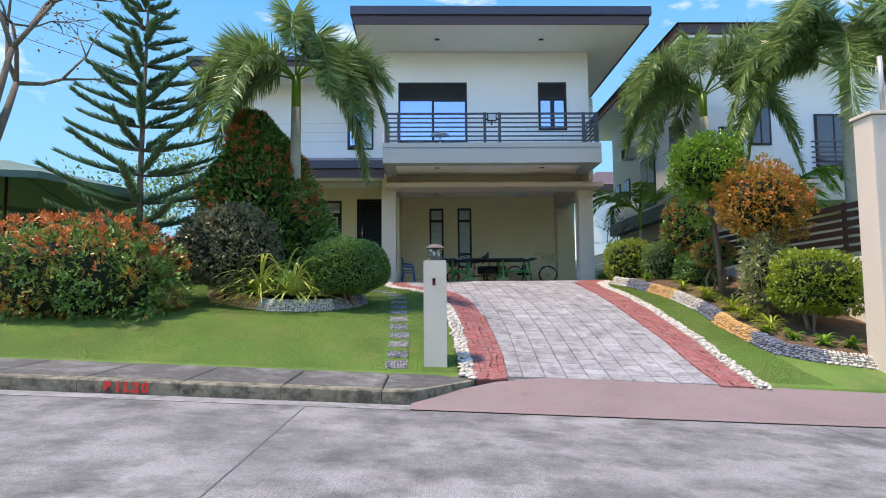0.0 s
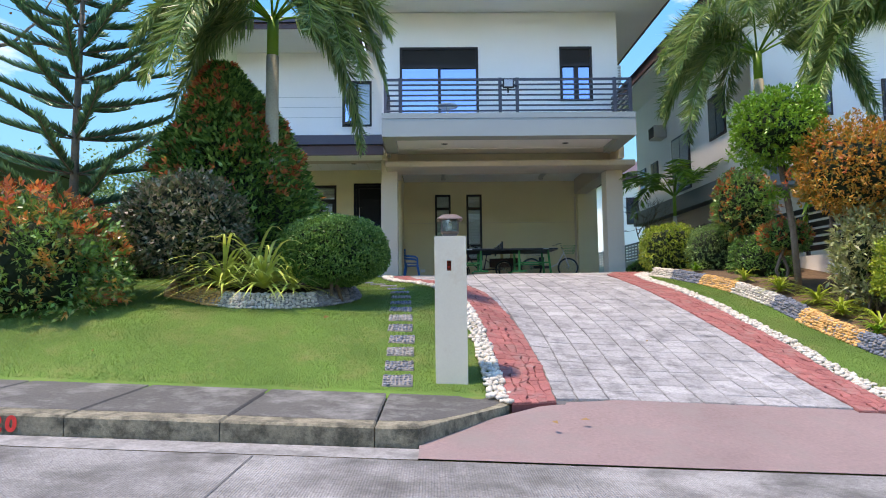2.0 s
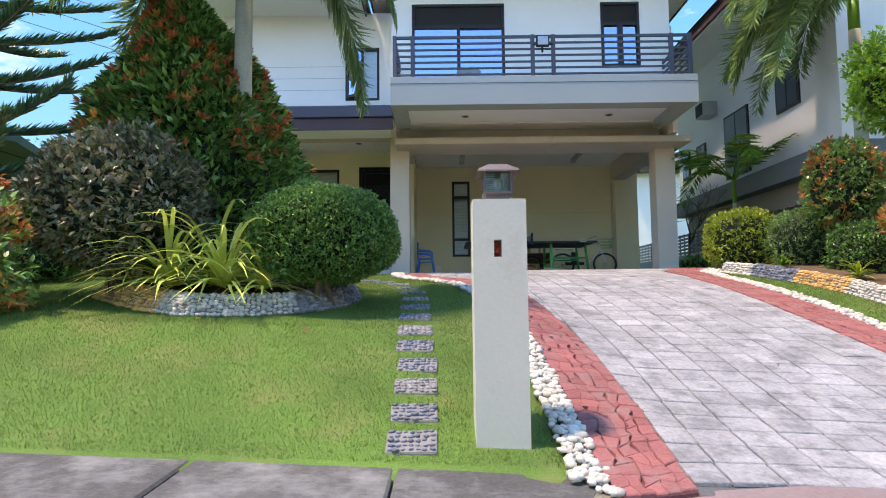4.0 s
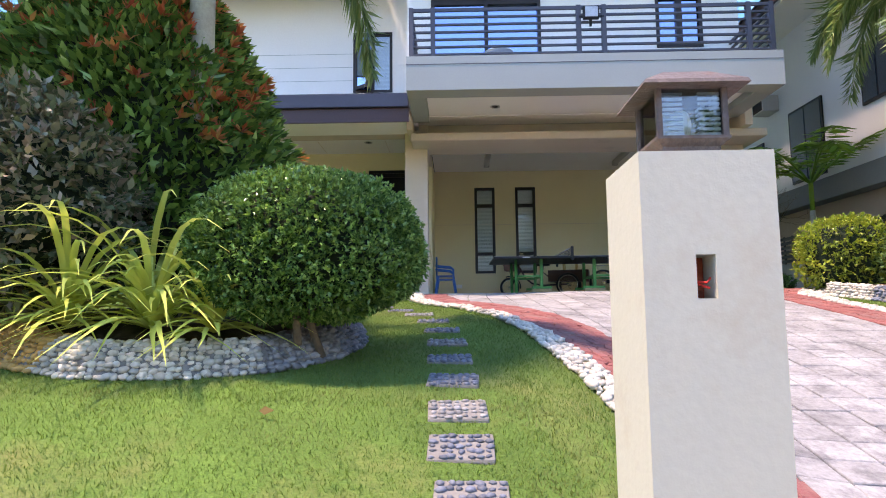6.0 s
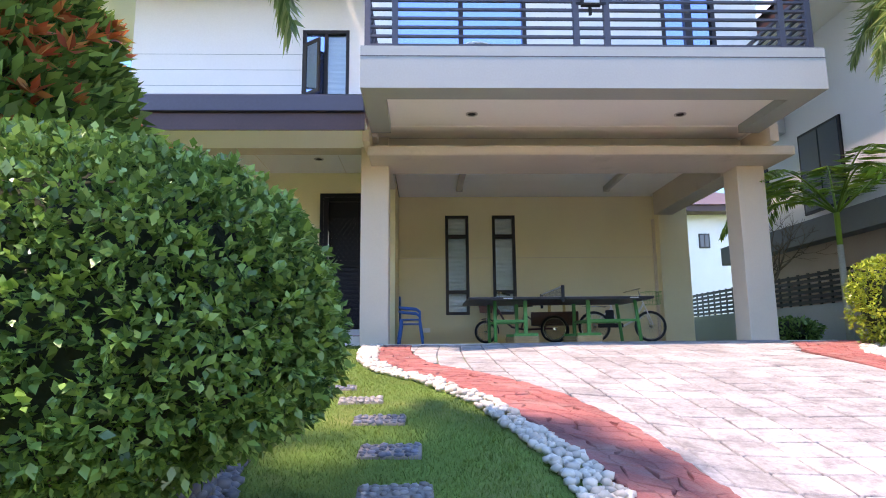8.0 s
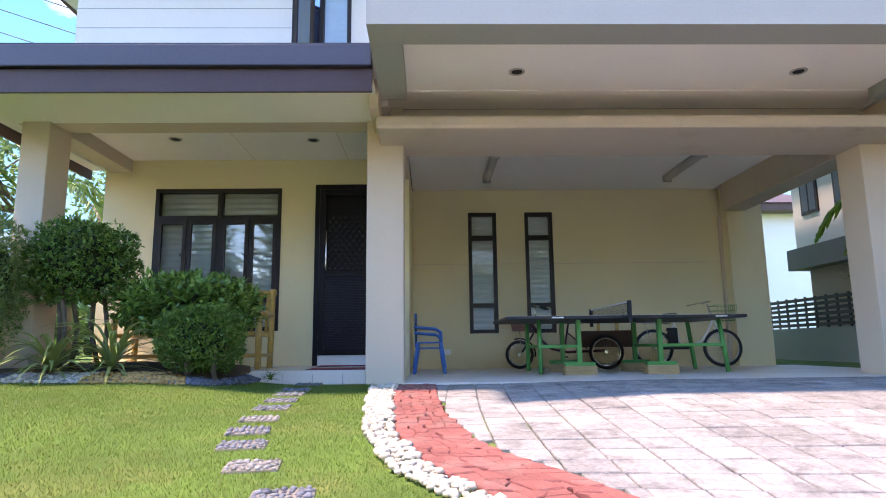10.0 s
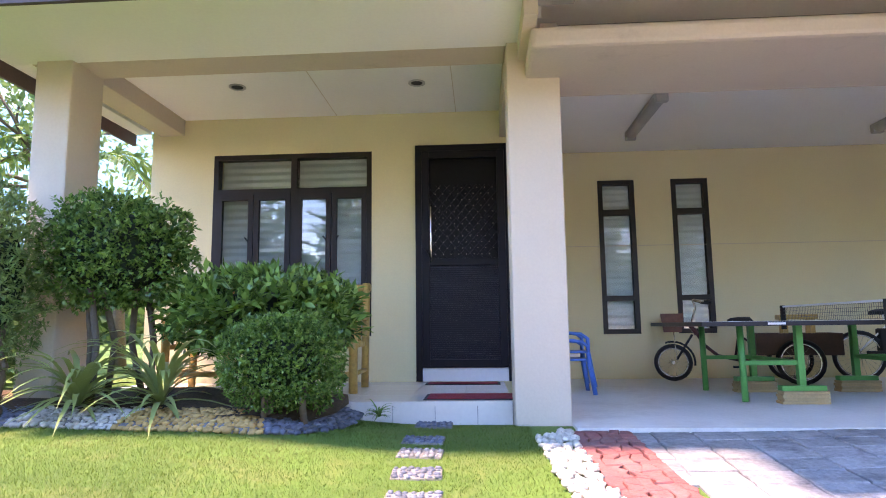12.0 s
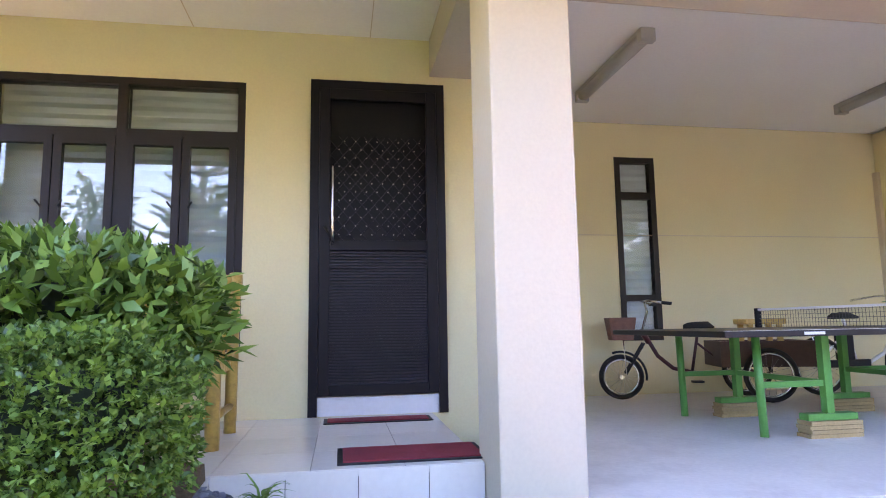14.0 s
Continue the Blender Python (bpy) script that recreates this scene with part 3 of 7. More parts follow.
# the apron in faded red concrete, from the road up to the driveway
bm = bmesh.new()
for x0, x1 in zip(np.arange(-0.45, 7.4, 0.5), np.arange(0.05, 7.9, 0.5)):
    row = []
    for x in (x0, x1):
        back = float(np.interp(x, [-0.45, 0.3, 0.8], [0.035, 0.13, 0.2]))
        yb = np.interp(x, [-0.45, -0.1, 0.3, 0.6, 3.4, 6, 9], [6.75, 7.15, 7.55, 7.66, 7.78, 8.0, 8.2])
        row.append([bm.verts.new((x, y, float(tilt(x)) + z)) for y, z in ((6.42, 0.03), (6.42 + (yb - 6.42) * 0.5, 0.03 + 0.42 * (back - 0.03)), (yb, back))])
    for k in range(2):
        bm.faces.new((row[0][k], row[1][k], row[1][k + 1], row[0][k + 1]))
bmesh.ops.remove_doubles(bm, verts=bm.verts, dist=0.001)
structure("apron", bm, M_APRON, "faded red concrete apron between street and driveway", "driveway apron")

# the sky far behind the houses
bm = bmesh.new()
cols = []
for az in np.linspace(radians(-80), radians(80), 33):
    cols.append([bm.verts.new((170 * math.sin(az), 10 + 170 * math.cos(az), z)) for z in (-12, 40, 90, 140)])
for a, b in zip(cols, cols[1:]):
    for k in range(3):
        bm.faces.new((a[k], a[k + 1], b[k + 1], b[k])).smooth = True
structure("backdrop", bm, sky_distance("blue_sky_distance"), "clear blue sky with a few torn white clouds", "sky")

# pavement slabs with the kerb in front
pavement = thing("pavement", (0, 7.2, 0), "dark weathered concrete pavement with a stained kerb", "pavement", kind="structure")
edges = [-0.72 - 0.93 * k for k in range(0, 22)]


def slab_piece(points, z_top, z_low):
    bm = bmesh.new()
    top = [bm.verts.new((x, y, float(tilt(x)) + z_top(y))) for x, y in points]
    low = [bm.verts.new((x, y, float(tilt(x)) + z_low)) for x, y in points]
    face = bm.faces.new(top)
    for k in range(len(points)):
        bm.faces.new((top[k], low[k], low[(k + 1) % len(points)], top[(k + 1) % len(points)]))
    bmesh.ops.bevel(bm, geom=list(face.edges), offset=0.012, segments=1, affect="EDGES")
    return bm


walk_top = lambda y: 0.145 + (y - 6.7) * 0.02
for a, b in zip(edges, edges[1:]):
    part("paving_slab", slab_piece([(b + 0.006, 6.86), (a - 0.006, 6.86), (a - 0.006, 7.86), (b + 0.006, 7.86)], walk_top, -0.1), M_WALK, pavement)
    part("kerb_stone", slab_piece([(b + 0.003, 6.68), (a - 0.003, 6.68), (a - 0.003, 6.856), (b + 0.003, 6.856)], walk_top, -0.1), M_KERB, pavement, "stained concrete kerb")
part("paving_slab", slab_piece([(-0.714, 6.86), (-0.44, 6.86), (-0.33, 6.93), (-0.12, 7.17), (0.1, 7.48), (0.16, 7.62), (0.12, 7.8), (0.0, 7.9), (-0.714, 7.86)], walk_top, -0.1), M_WALK, pavement)
part("kerb_stone", slab_piece([(-0.717, 6.68), (-0.46, 6.70), (-0.18, 7.02), (0.16, 7.45), (0.26, 7.62), (0.27, 7.78), (0.16, 7.9), (0.06, 7.9), (0.125, 7.8), (0.164, 7.62), (0.104, 7.48), (-0.116, 7.17), (-0.326, 6.926), (-0.436, 6.856), (-0.717, 6.856)], walk_top, -0.1),
     M_KERB, pavement, "curved end of the concrete kerb")
lot = thing("lot_marking", (-3.2, 6.675, 0.2), "red hand-painted lot letters on the kerb face", "painted marking")
for ch, x in (("B", -3.265), ("1", -3.165), ("L", -3.085), ("2", -3.005), ("0", -2.92)):
    txt = bpy.data.curves.new("letter", "FONT")
    txt.body, txt.size, txt.extrude, txt.offset = ch, 0.125, 0.001, 0.006
    tmp = new("letter_curve", txt)
    me = bpy.data.meshes.new_from_object(tmp.evaluated_get(bpy.context.evaluated_depsgraph_get()))
    bpy.data.objects.remove(tmp)
    me.transform(pose(x, 6.671, 0.14 + float(tilt(x)) - 0.095, 90, 2.8, 0))
    part("letter", me, M_REDINK, lot)

# ---- driveway ----
drive_base = structure("driveway", strip(RED_L_OUT, RED_R_IN[:6] + [(2.9, 14.4), (2.95, 16.3)], -0.004, 0.05, 80), M_JOINT, "grey stamped paver driveway climbing to the carport", "driveway")
structure("driveway_side", strip([(2.9, 14.2), (2.95, 16.35)], [(3.6, 15.2), (4.6, 16.35)], -0.004, 0.05, 20), M_PAVER, "pale concrete at the top of the driveway", "driveway")
red_l = structure("red_border_left", strip(RED_L_IN, RED_L_OUT, 0.008, 0.06, 80), M_REDJ, "red stamped stone border curving along the driveway", "driveway border")
red_r = structure("red_border_right", strip(RED_R_IN, RED_R_OUT, 0.008, 0.06, 80), M_REDJ, "red stamped stone border curving along the driveway", "driveway border")


def on_band(left, right, s, t):
    la, ra = np.array(left, float), np.array(right, float)

    def at(a):
        c = np.r_[0, np.cumsum(np.linalg.norm(np.diff(a, axis=0), axis=1))]
        return np.array([np.interp(s * c[-1], c, a[:, 0]), np.interp(s * c[-1], c, a[:, 1])])
    p, q = at(la), at(ra)
    return p + (q - p) * t


def plate(corners, lift, thick=0.02, inset=0.006):
    """A flat stone with a chamfered rim, corners given in the plan."""
    bm = bmesh.new()
    c = np.mean(corners, axis=0)
    rim = [np.array(p) + (c - p) * 0.03 for p in corners]
    top = [np.array(p) + (c - p) / max(1e-6, np.linalg.norm(c - p)) * (inset + 0.03 * np.linalg.norm(c - p)) for p in corners]
    a = [bm.verts.new((p[0], p[1], gz(*p) + lift)) for p in top]
    b = [bm.verts.new((p[0], p[1], gz(*p) + lift - inset)) for p in rim]
    d = [bm.verts.new((p[0], p[1], gz(*p) + lift - thick)) for p in rim]
    bm.faces.new(a)
    for k in range(len(a)):
        j = (k + 1) % len(a)
        bm.faces.new((a[k], b[k], b[j], a[j]))
        bm.faces.new((b[k], d[k], d[j], b[j]))
    return bm


def red_stones(owner, left, right, n, m, seed):
    r = np.random.default_rng(seed)
    grid = {(i, j): on_band(left, right, min(1, max(0, (i + (r.uniform(-0.36, 0.36) if 0 < i < n else 0)) / n)), min(1, max(0, (j + (r.uniform(-0.34, 0.34) if 0 < j < m else 0)) / m))) for i in range(n + 1) for j in range(m + 1)}
    spare = bmesh.new()
    count = 0
    for i in range(n):
        for j in range(m):
            c = [grid[i, j], grid[i, j + 1], grid[i + 1, j + 1], grid[i + 1, j]]
            m1, m2 = (c[1] + c[2]) / 2 + r.normal(size=2) * 0.012, (c[3] + c[0]) / 2 + r.normal(size=2) * 0.012
            bm = plate([c[0], c[1], m1, c[2], c[3], m2], 0.022 + r.uniform(0, 0.008))
            if count < 300:
                part("red_stone", bm, M_RED, owner)
            else:
                me = to_mesh("piece", bm)
                spare.from_mesh(me)
                bpy.data.meshes.remove(me)
            count += 1
    if count > 300:
        tagged(part("red_stones", spare, M_RED, owner), kind="stuff")


red_stones(red_l, RED_L_IN, RED_L_OUT, 96, 5, 5)
red_stones(red_r, RED_R_IN, RED_R_OUT, 86, 5, 6)

# pavers in courses across the driveway
rest = []
made = 0
r = np.random.default_rng(11)
for row in range(44):
    y0 = 7.68 + row * 0.2
    for col in range(-7, 16):
        x0 = 0.02 + col * 0.245 + 0.08 * math.sin(row * 0.15)
        cx, cy = x0 + 0.12, y0 + 0.1
        xl = np.interp(cy, [p[1] for p in RED_L_OUT], [p[0] for p in RED_L_OUT])
        xr = np.interp(cy, [7.6, 9.3, 11.7, 13.3, 14.4, 15.4, 16.4], [2.9, 2.98, 2.91, 2.87, 2.93, 3.4, 3.9])
        a, b = max(x0, xl + 0.004), min(x0 + 0.242, xr - 0.004)
        if b - a < 0.05 or cy > 16.3:
            continue
        cor = [np.array(p) for p in ((a, y0 + 0.003), (b, y0 + 0.003), (b, y0 + 0.197), (a, y0 + 0.197))]
        bm = plate(cor, 0.016 + r.uniform(0, 0.005), 0.02, 0.005)
        if cy < 13.0 and made < 300:
            part("paver", bm, M_PAVER, drive_base)
            made += 1
        else:
            rest.append(bm)
join = bmesh.new()
for bm in rest:
    me = to_mesh("piece", bm)
    join.from_mesh(me)
    bpy.data.meshes.remove(me)
tagged(part("pavers", join, M_PAVER, drive_base), kind="stuff")

# loose white pebbles along the borders
for nm, a, b, s in (("gravel_left", GRAVEL_L, RED_L_IN, 21), ("gravel_right", RED_R_OUT, GRAVEL_R, 22)):
    xy = band_points(a, b, 0.042, s)
    xy = np.r_[xy, band_points(a, b, 0.06, s + 5)]
    z = ground_z(xy[:, 0], xy[:, 1]) + 0.012 + 0.02 * np.random.default_rng(s).random(len(xy))
    me = pebbles(nm, xy, z, 0.026, 0.65, s)
    me.materials.append(M_PEB_W)
    tagged(new("white_pebbles", me), "loose white pebbles along the red border", "pebbles", "", "stuff")


def stepping_stone(x, y, turn, seed):
    t = thing("stepping_stone", (x, y, gz(x, y)), "grey pebble-topped stepping stone set in the lawn", "stepping stone", "stepping stones in the lawn")
    r = np.random.default_rng(seed)
    ca, sa = math.cos(turn), math.sin(turn)
    slope = (gz(x, y + 0.1) - gz(x, y - 0.1)) / 0.2
    bm = boxes((-0.125, 0.125, -0.088, 0.088, -0.04, 0.004), bevel=0.01)
    for v in bm.verts:
        v.co = Vector((x + v.co.x * ca - v.co.y * sa, y + v.co.x * sa + v.co.y * ca, gz(x, y) + 0.008 + v.co.z + v.co.y * slope))
    part("slab", bm, M_MORTAR, t)
    g = np.array([(i * 0.034 + r.uniform(-0.007, 0.007) - 0.102, j * 0.035 + r.uniform(-0.006, 0.006) - 0.07) for i in range(7) for j in range(5)])
    xy = np.c_[x + g[:, 0] * ca - g[:, 1] * sa, y + g[:, 0] * sa + g[:, 1] * ca]
    me = pebbles("pebble_facing", xy, gz(x, y) + 0.012 + g[:, 1] * slope, 0.019, 0.5, seed)
    tagged(part("pebble_facing", me, M_PEB_G if seed % 3 else M_PEB_M, t), kind="stuff")


for k, (x, y) in enumerate(STONES):
    stepping_stone(x, y, rng.uniform(-0.05, 0.05) + (0.0 if y < 12 or y > 15 else 0.12), 40 + k)


def bed_border(name, line, height, cuts, mats, thick, spacing, size, seed, label):
    """A low rounded edge of set pebbles round a bed, in stretches of colour."""
    t = thing(name, (line[0][0], line[0][1], gz(*line[0])), label, "bed edging")
    a = np.array(line, float)
    c = np.r_[0, np.cumsum(np.linalg.norm(np.diff(a, axis=0), axis=1))]
    fine = np.linspace(0, c[-1], 90)
    p = np.c_[np.interp(fine, c, a[:, 0]), np.interp(fine, c, a[:, 1])]
    for _ in range(4):
        p[1:-1] = (p[:-2] + p[1:-1] * 2 + p[2:]) / 4
    d = np.gradient(p, axis=0)
    nrm = np.c_[-d[:, 1], d[:, 0]] / np.linalg.norm(d, axis=1, keepdims=True)
    if seed % 2:
        nrm = -nrm
    prof = [(0.0, -0.01), (0.05, height * 0.45), (thick * 0.45, height * 0.85), (thick * 0.8, height), (thick * 1.1, height * 0.8), (thick * 1.2, -0.05)]
    run = np.r_[0, np.cumsum([math.dist(a_, b_) for a_, b_ in zip(prof[:4], prof[1:5])])]
    run = run / run[-1]
    bm = bmesh.new()
    rows = []
    for q, nn in zip(p, nrm):
        z = gz(*q)
        rows.append([bm.verts.new((q[0] + nn[0] * u, q[1] + nn[1] * u, z + v)) for u, v in prof])
    for r0, r1 in zip(rows, rows[1:]):
        for k in range(len(prof) - 1):
            bm.faces.new((r0[k], r0[k + 1], r1[k + 1], r1[k])).smooth = True
    part("edging", bm, M_MORTAR, t)
    r = np.random.default_rng(seed)
    for lo, hi, m in zip(cuts, cuts[1:], mats):
        pts, zs = [], []
        for s in np.arange(lo * c[-1], hi * c[-1], spacing):
            i = np.searchsorted(fine, s).clip(1, 89)
            q = np.array([np.interp(s, fine, p[:, 0]), np.interp(s, fine, p[:, 1])])
            for k in np.arange(0.02, 1.0, spacing / (height + thick) * 0.78):
                u = np.interp(k, run, [p_[0] for p_ in prof[:5]])
                v = max(0.012, np.interp(k, run, [p_[1] for p_ in prof[:5]]))
                pts.append(q + nrm[i] * u + r.normal(size=2) * spacing * 0.12)
                zs.append(gz(*q) + v + r.normal() * 0.003)
        me = pebbles("pebble_facing", np.array(pts), np.array(zs), size, 0.6, seed + int(lo * 100))
        tagged(part("pebble_facing", me, m, t, {"orange_pebble": "orange set pebbles", "white_pebble": "white set pebbles", "blue_grey_pebble": "blue-grey set pebbles", "mixed_grey_pebble": "grey set pebbles"}[m.name]), kind="stuff")
    return t


bed_border("pebble_edging", BED_L, 0.17, (0.0, 0.42, 0.62, 0.72, 1.0), (M_PEB_O, M_PEB_W, M_PEB_M, M_PEB_G), 0.24, 0.042, 0.027, 30, "rounded planting-bed edge of orange, white and grey pebbles")
bed_border("pebble_edging", BED_P, 0.075, (0.0, 0.2, 0.42, 0.7, 1.0), (M_PEB_G, M_PEB_W, M_PEB_O, M_PEB_G), 0.42, 0.045, 0.028, 32, "low pebble edge before the porch in grey, white and orange")
bed_border("pebble_edging", BORDER_R, 0.16, (0.0, 0.1, 0.27, 0.42, 0.52, 0.66, 0.78, 0.9, 1.0), (M_PEB_W, M_PEB_G, M_PEB_O, M_PEB_G, M_PEB_W, M_PEB_O, M_PEB_G, M_PEB_W), 0.18, 0.05, 0.03, 35, "wavy pebble edge in orange, white and blue-grey stretches")


def soil(name, line, back, lift, label):
    bm = bmesh.new()
    n = len(line)
    a = [bm.verts.new((x, y, gz(x, y) + lift)) for x, y in line]
    b = [bm.verts.new((x, y, gz(x, y) + lift + 0.06)) for x, y in back]
    for k in range(n - 1):
        bm.faces.new((a[k], a[k + 1], b[k + 1], b[k]))
    for v in list(bm.verts):
        v.co.z += 0.02 * math.sin(v.co.x * 7 + v.co.y * 5)
    structure(name, bm, M_SOIL, label, "soil")


cl = np.array([-2.6, 11.0])
soil("bed_soil_left", [tuple(np.array(p) + (cl - p) * 0.07) for p in BED_L], [tuple(np.array(p) + (cl - p) * 0.75) for p in BED_L], 0.10, "brown soil under the shrubs of the bed")
soil("bed_soil_porch", [(x, y + 0.16) for x, y in BED_P[:5]] + [(-2.66, 16.4), (-2.66, 16.78)], [(x, 16.8) for x in (-5.3, -4.5, -3.7, -3.1, -2.9, -2.7, -2.67)], 0.06, "brown soil in the narrow porch bed")
soil("bed_soil_right", [(x + 0.12, y + 0.06) for x, y in BORDER_R], [(6.2, y + 0.3) for x, y in BORDER_R], 0.12, "brown soil in the long side bed")

# grass blades on the lawn that the walk passes
ng = 1200000
bx, by = rng.uniform(-6.8, 4.3, ng), 7.85 + (16.7 - 7.85) * rng.random(ng) ** 1.0
edge_l = np.interp(by, [p[1] for p in GRAVEL_L], [p[0] for p in GRAVEL_L])
edge_r = np.interp(by, [p[1] for p in GRAVEL_R], [p[0] for p in GRAVEL_R])
bor = np.interp(by, [p[1] for p in BORDER_R], [p[0] for p in BORDER_R])
keep = (bx < edge_l) | ((bx > edge_r) & (bx < bor) & (by < 14.2))
keep &= ~inside(BED_L, bx, by) & ~((by > np.interp(bx, [p[0] for p in BED_P], [p[1] for p in BED_P])) & (bx < -2.56)) & ~((by > 16.55) & (bx < -1.1))
for sx, sy in STONES:
    keep &= ~((np.abs(bx - sx) < 0.12) & (np.abs(by - sy) < 0.083))
keep &= ~((np.abs(bx + 0.21) < 0.14) & (np.abs(by - 8.115) < 0.14))
bx, by = bx[keep], by[keep]
n = len(bx)
bz = ground_z(bx, by)
ang = rng.uniform(0, 6.283, n)
hgt = rng.uniform(0.008, 0.02, n)
wid = rng.uniform(0.0012, 0.0024, n)
dx, dy = np.cos(ang), np.sin(ang)
ln = rng.uniform(0.4, 1.6, n) * hgt
v = np.stack([np.c_[bx - dy * wid, by + dx * wid, bz - 0.004], np.c_[bx + dy * wid, by - dx * wid, bz - 0.004], np.c_[bx + dx * ln, by + dy * ln, bz + hgt]], axis=1)
me = np_mesh("grass", v.reshape(-1, 3), np.arange(3 * n).reshape(n, 3))
me.materials.append(M_BLADE)
tagged(new("grass", me), "short mown green grass blades", "grass", "", "stuff")


# ---- the house ----
def wall(name, x0, x1, y0, y1, z0, z1, material, label, holes=()):
    """A wall along x with openings (x0, x1, z0, z1) right through it."""
    xs_ = sorted({x0, x1, *(h[0] for h in holes), *(h[1] for h in holes)})
    zs_ = sorted({z0, z1, *(h[2] for h in holes), *(h[3] for h in holes)})
    bm = bmesh.new()
    grid = {}

    def vert(x, y, z):
        k = (round(x, 4), round(y, 4), round(z, 4))
        if k not in grid:
            grid[k] = bm.verts.new((x, y, z))
        return grid[k]
    cells = {(i, j) for i in range(len(xs_) - 1) for j in range(len(zs_) - 1)
             if not any(h[0] <= (xs_[i] + xs_[i + 1]) / 2 <= h[1] and h[2] <= (zs_[j] + zs_[j + 1]) / 2 <= h[3] for h in holes)}
    for i, j in cells:
        a, b, c, d = xs_[i], xs_[i + 1], zs_[j], zs_[j + 1]
        bm.faces.new([vert(a, y0, c), vert(b, y0, c), vert(b, y0, d), vert(a, y0, d)])
        bm.faces.new([vert(a, y1, d), vert(b, y1, d), vert(b, y1, c), vert(a, y1, c)])
        for di, dj, e in ((-1, 0, ((a, c), (a, d))), (1, 0, ((b, d), (b, c))), (0, -1, ((b, c), (a, c))), (0, 1, ((a, d), (b, d)))):
            if (i + di, j + dj) not in cells:
                (p, q), (s, t) = e
                bm.faces.new([vert(p, y0, q), vert(p, y1, q), vert(s, y1, t), vert(s, y0, t)])
    return structure(name, bm, material, label, "wall")


WIN_P, DOOR_P = (-4.40, -2.78, 1.97, 3.81), (-2.34, -1.40, 1.535, 3.85)
NW_A, NW_B = (-0.27, 0.165, 1.94, 3.79), (0.605, 1.035, 1.94, 3.79)
W3, SLD, W2 = (-2.50, -1.79, 5.07, 6.2), (-1.04, 0.71, 4.6, 6.5), (2.53, 3.26, 5.25, 6.5)
wall("wall_porch", -5.06, -1.13, 18.33, 18.48, 1.3, 4.2, M_CREAM, "cream painted wall behind the porch", (WIN_P, DOOR_P))
wall("wall_carport_back", -1.3, 4.2, 19.8, 19.95, 1.3, 4.15, M_CREAM, "cream painted back wall of the carport", (NW_A, NW_B))
structure("wall_carport_left", boxes((-1.3, -1.13, 18.483, 19.797, 1.3, 4.15)), M_CREAM, "cream painted side wall of the carport", "wall")
structure("wall_carport_groove", boxes((-1.127, 4.2, 19.794, 19.803, 2.985, 2.993), (3.62, 3.66, 19.74, 19.803, 1.42, 3.7)), M_BEIGE, "fine plaster groove and pilaster edge on the carport wall", "wall trim")
structure("wall_left_side", boxes((-5.06, -4.91, 18.483, 26, 1.3, 4.2)), M_CREAM, "cream painted side wall of the house", "wall")
structure("wall_back", boxes((-5.06, 4.2, 26.003, 26.15, 1.3, 7.2)), M_CREAM, "cream painted rear wall of the house", "wall")
structure("wall_right_side", boxes((4.05, 4.2, 19.953, 26, 1.3, 4.15)), M_CREAM, "cream painted side wall of the house", "wall")
wall("wall_upper_left", -5.06, -1.425, 17.42, 17.57, 4.2, 6.95, M_WHITE, "white painted upper wall", (W3,))
wall("wall_upper_main", -1.42, 3.83, 16.15, 16.3, 4.2, 7.30, M_WHITE, "white painted upper wall behind the balcony", (SLD, W2))
structure("wall_upper_return", boxes((-1.42, -1.27, 16.303, 17.6, 4.1, 7.28)), M_WHITE, "white painted return wall", "wall")
structure("wall_upper_right", boxes((3.68, 3.83, 16.303, 26, 4.16, 7.28)), M_WHITE, "white painted upper side wall", "wall")
structure("wall_upper_left_side", boxes((-5.06, -4.91, 17.573, 26, 4.2, 6.9)), M_WHITE, "white painted upper side wall", "wall")
structure("upper_wall_grooves", boxes((-5.06, -2.51, 17.416, 17.422, 5.30, 5.306), (-5.06, -2.51, 17.416, 17.422, 5.55, 5.556), (-5.06, -2.51, 17.416, 17.422, 5.80, 5.806)), M_GREY, "fine horizontal grooves on the upper wall", "wall trim")
# the slab's front strip is added to close a sun leak over the ledge
structure("floor_upper", boxes((-4.9, 3.67, 17.6, 26, 4.32, 4.42), (-1.26, 3.67, 16.303, 17.597, 4.205, 4.42)), M_DARK, "upper storey floor slab", "floor")

# columns and beams
for nm, x0, x1, m in (("column_middle", -1.50, -1.13, M_BEIGE), ("column_right", 3.60, 3.98, M_BEIGE), ("column_left", -4.98, -4.70, M_BEIGE)):
    structure(nm, boxes((x0, x1, 16.55, 16.93, 1.1, 4.12 if "left" in nm else 4.19 if "middle" in nm else 3.779), bevel=0.012), m, "smooth beige painted square column", "column")
structure("column_back_right", boxes((3.66, 4.2, 19.55, 19.795, 1.3, 4.14), bevel=0.01), M_CREAM, "cream painted pilaster at the back of the carport", "column")
structure("beam_ledge", boxes((-1.37, 4.13, 16.05, 16.95, 3.78, 3.91), bevel=0.03), M_BEAM, "beige rounded ledge beam over the carport", "beam")
structure("beam_carport", boxes((-1.42, 3.9, 16.6, 16.9, 3.913, 4.187)), M_BEAM, "shaded recessed beam above the ledge", "beam")
structure("beam_side", boxes((3.58, 3.93, 16.953, 19.547, 3.74, 4.147), bevel=0.01), M_BEAM, "beige side beam of the carport", "beam")
structure("beam_left_inner", boxes((-1.498, -1.123, 16.933, 18.327, 3.92, 4.26)), M_BEAM, "beige beam between porch and carport", "beam")
structure("beam_porch", boxes((-5.06, -1.503, 16.6, 16.9, 4.05, 4.17), bevel=0.008), M_BEAM, "beige beam over the porch", "beam")
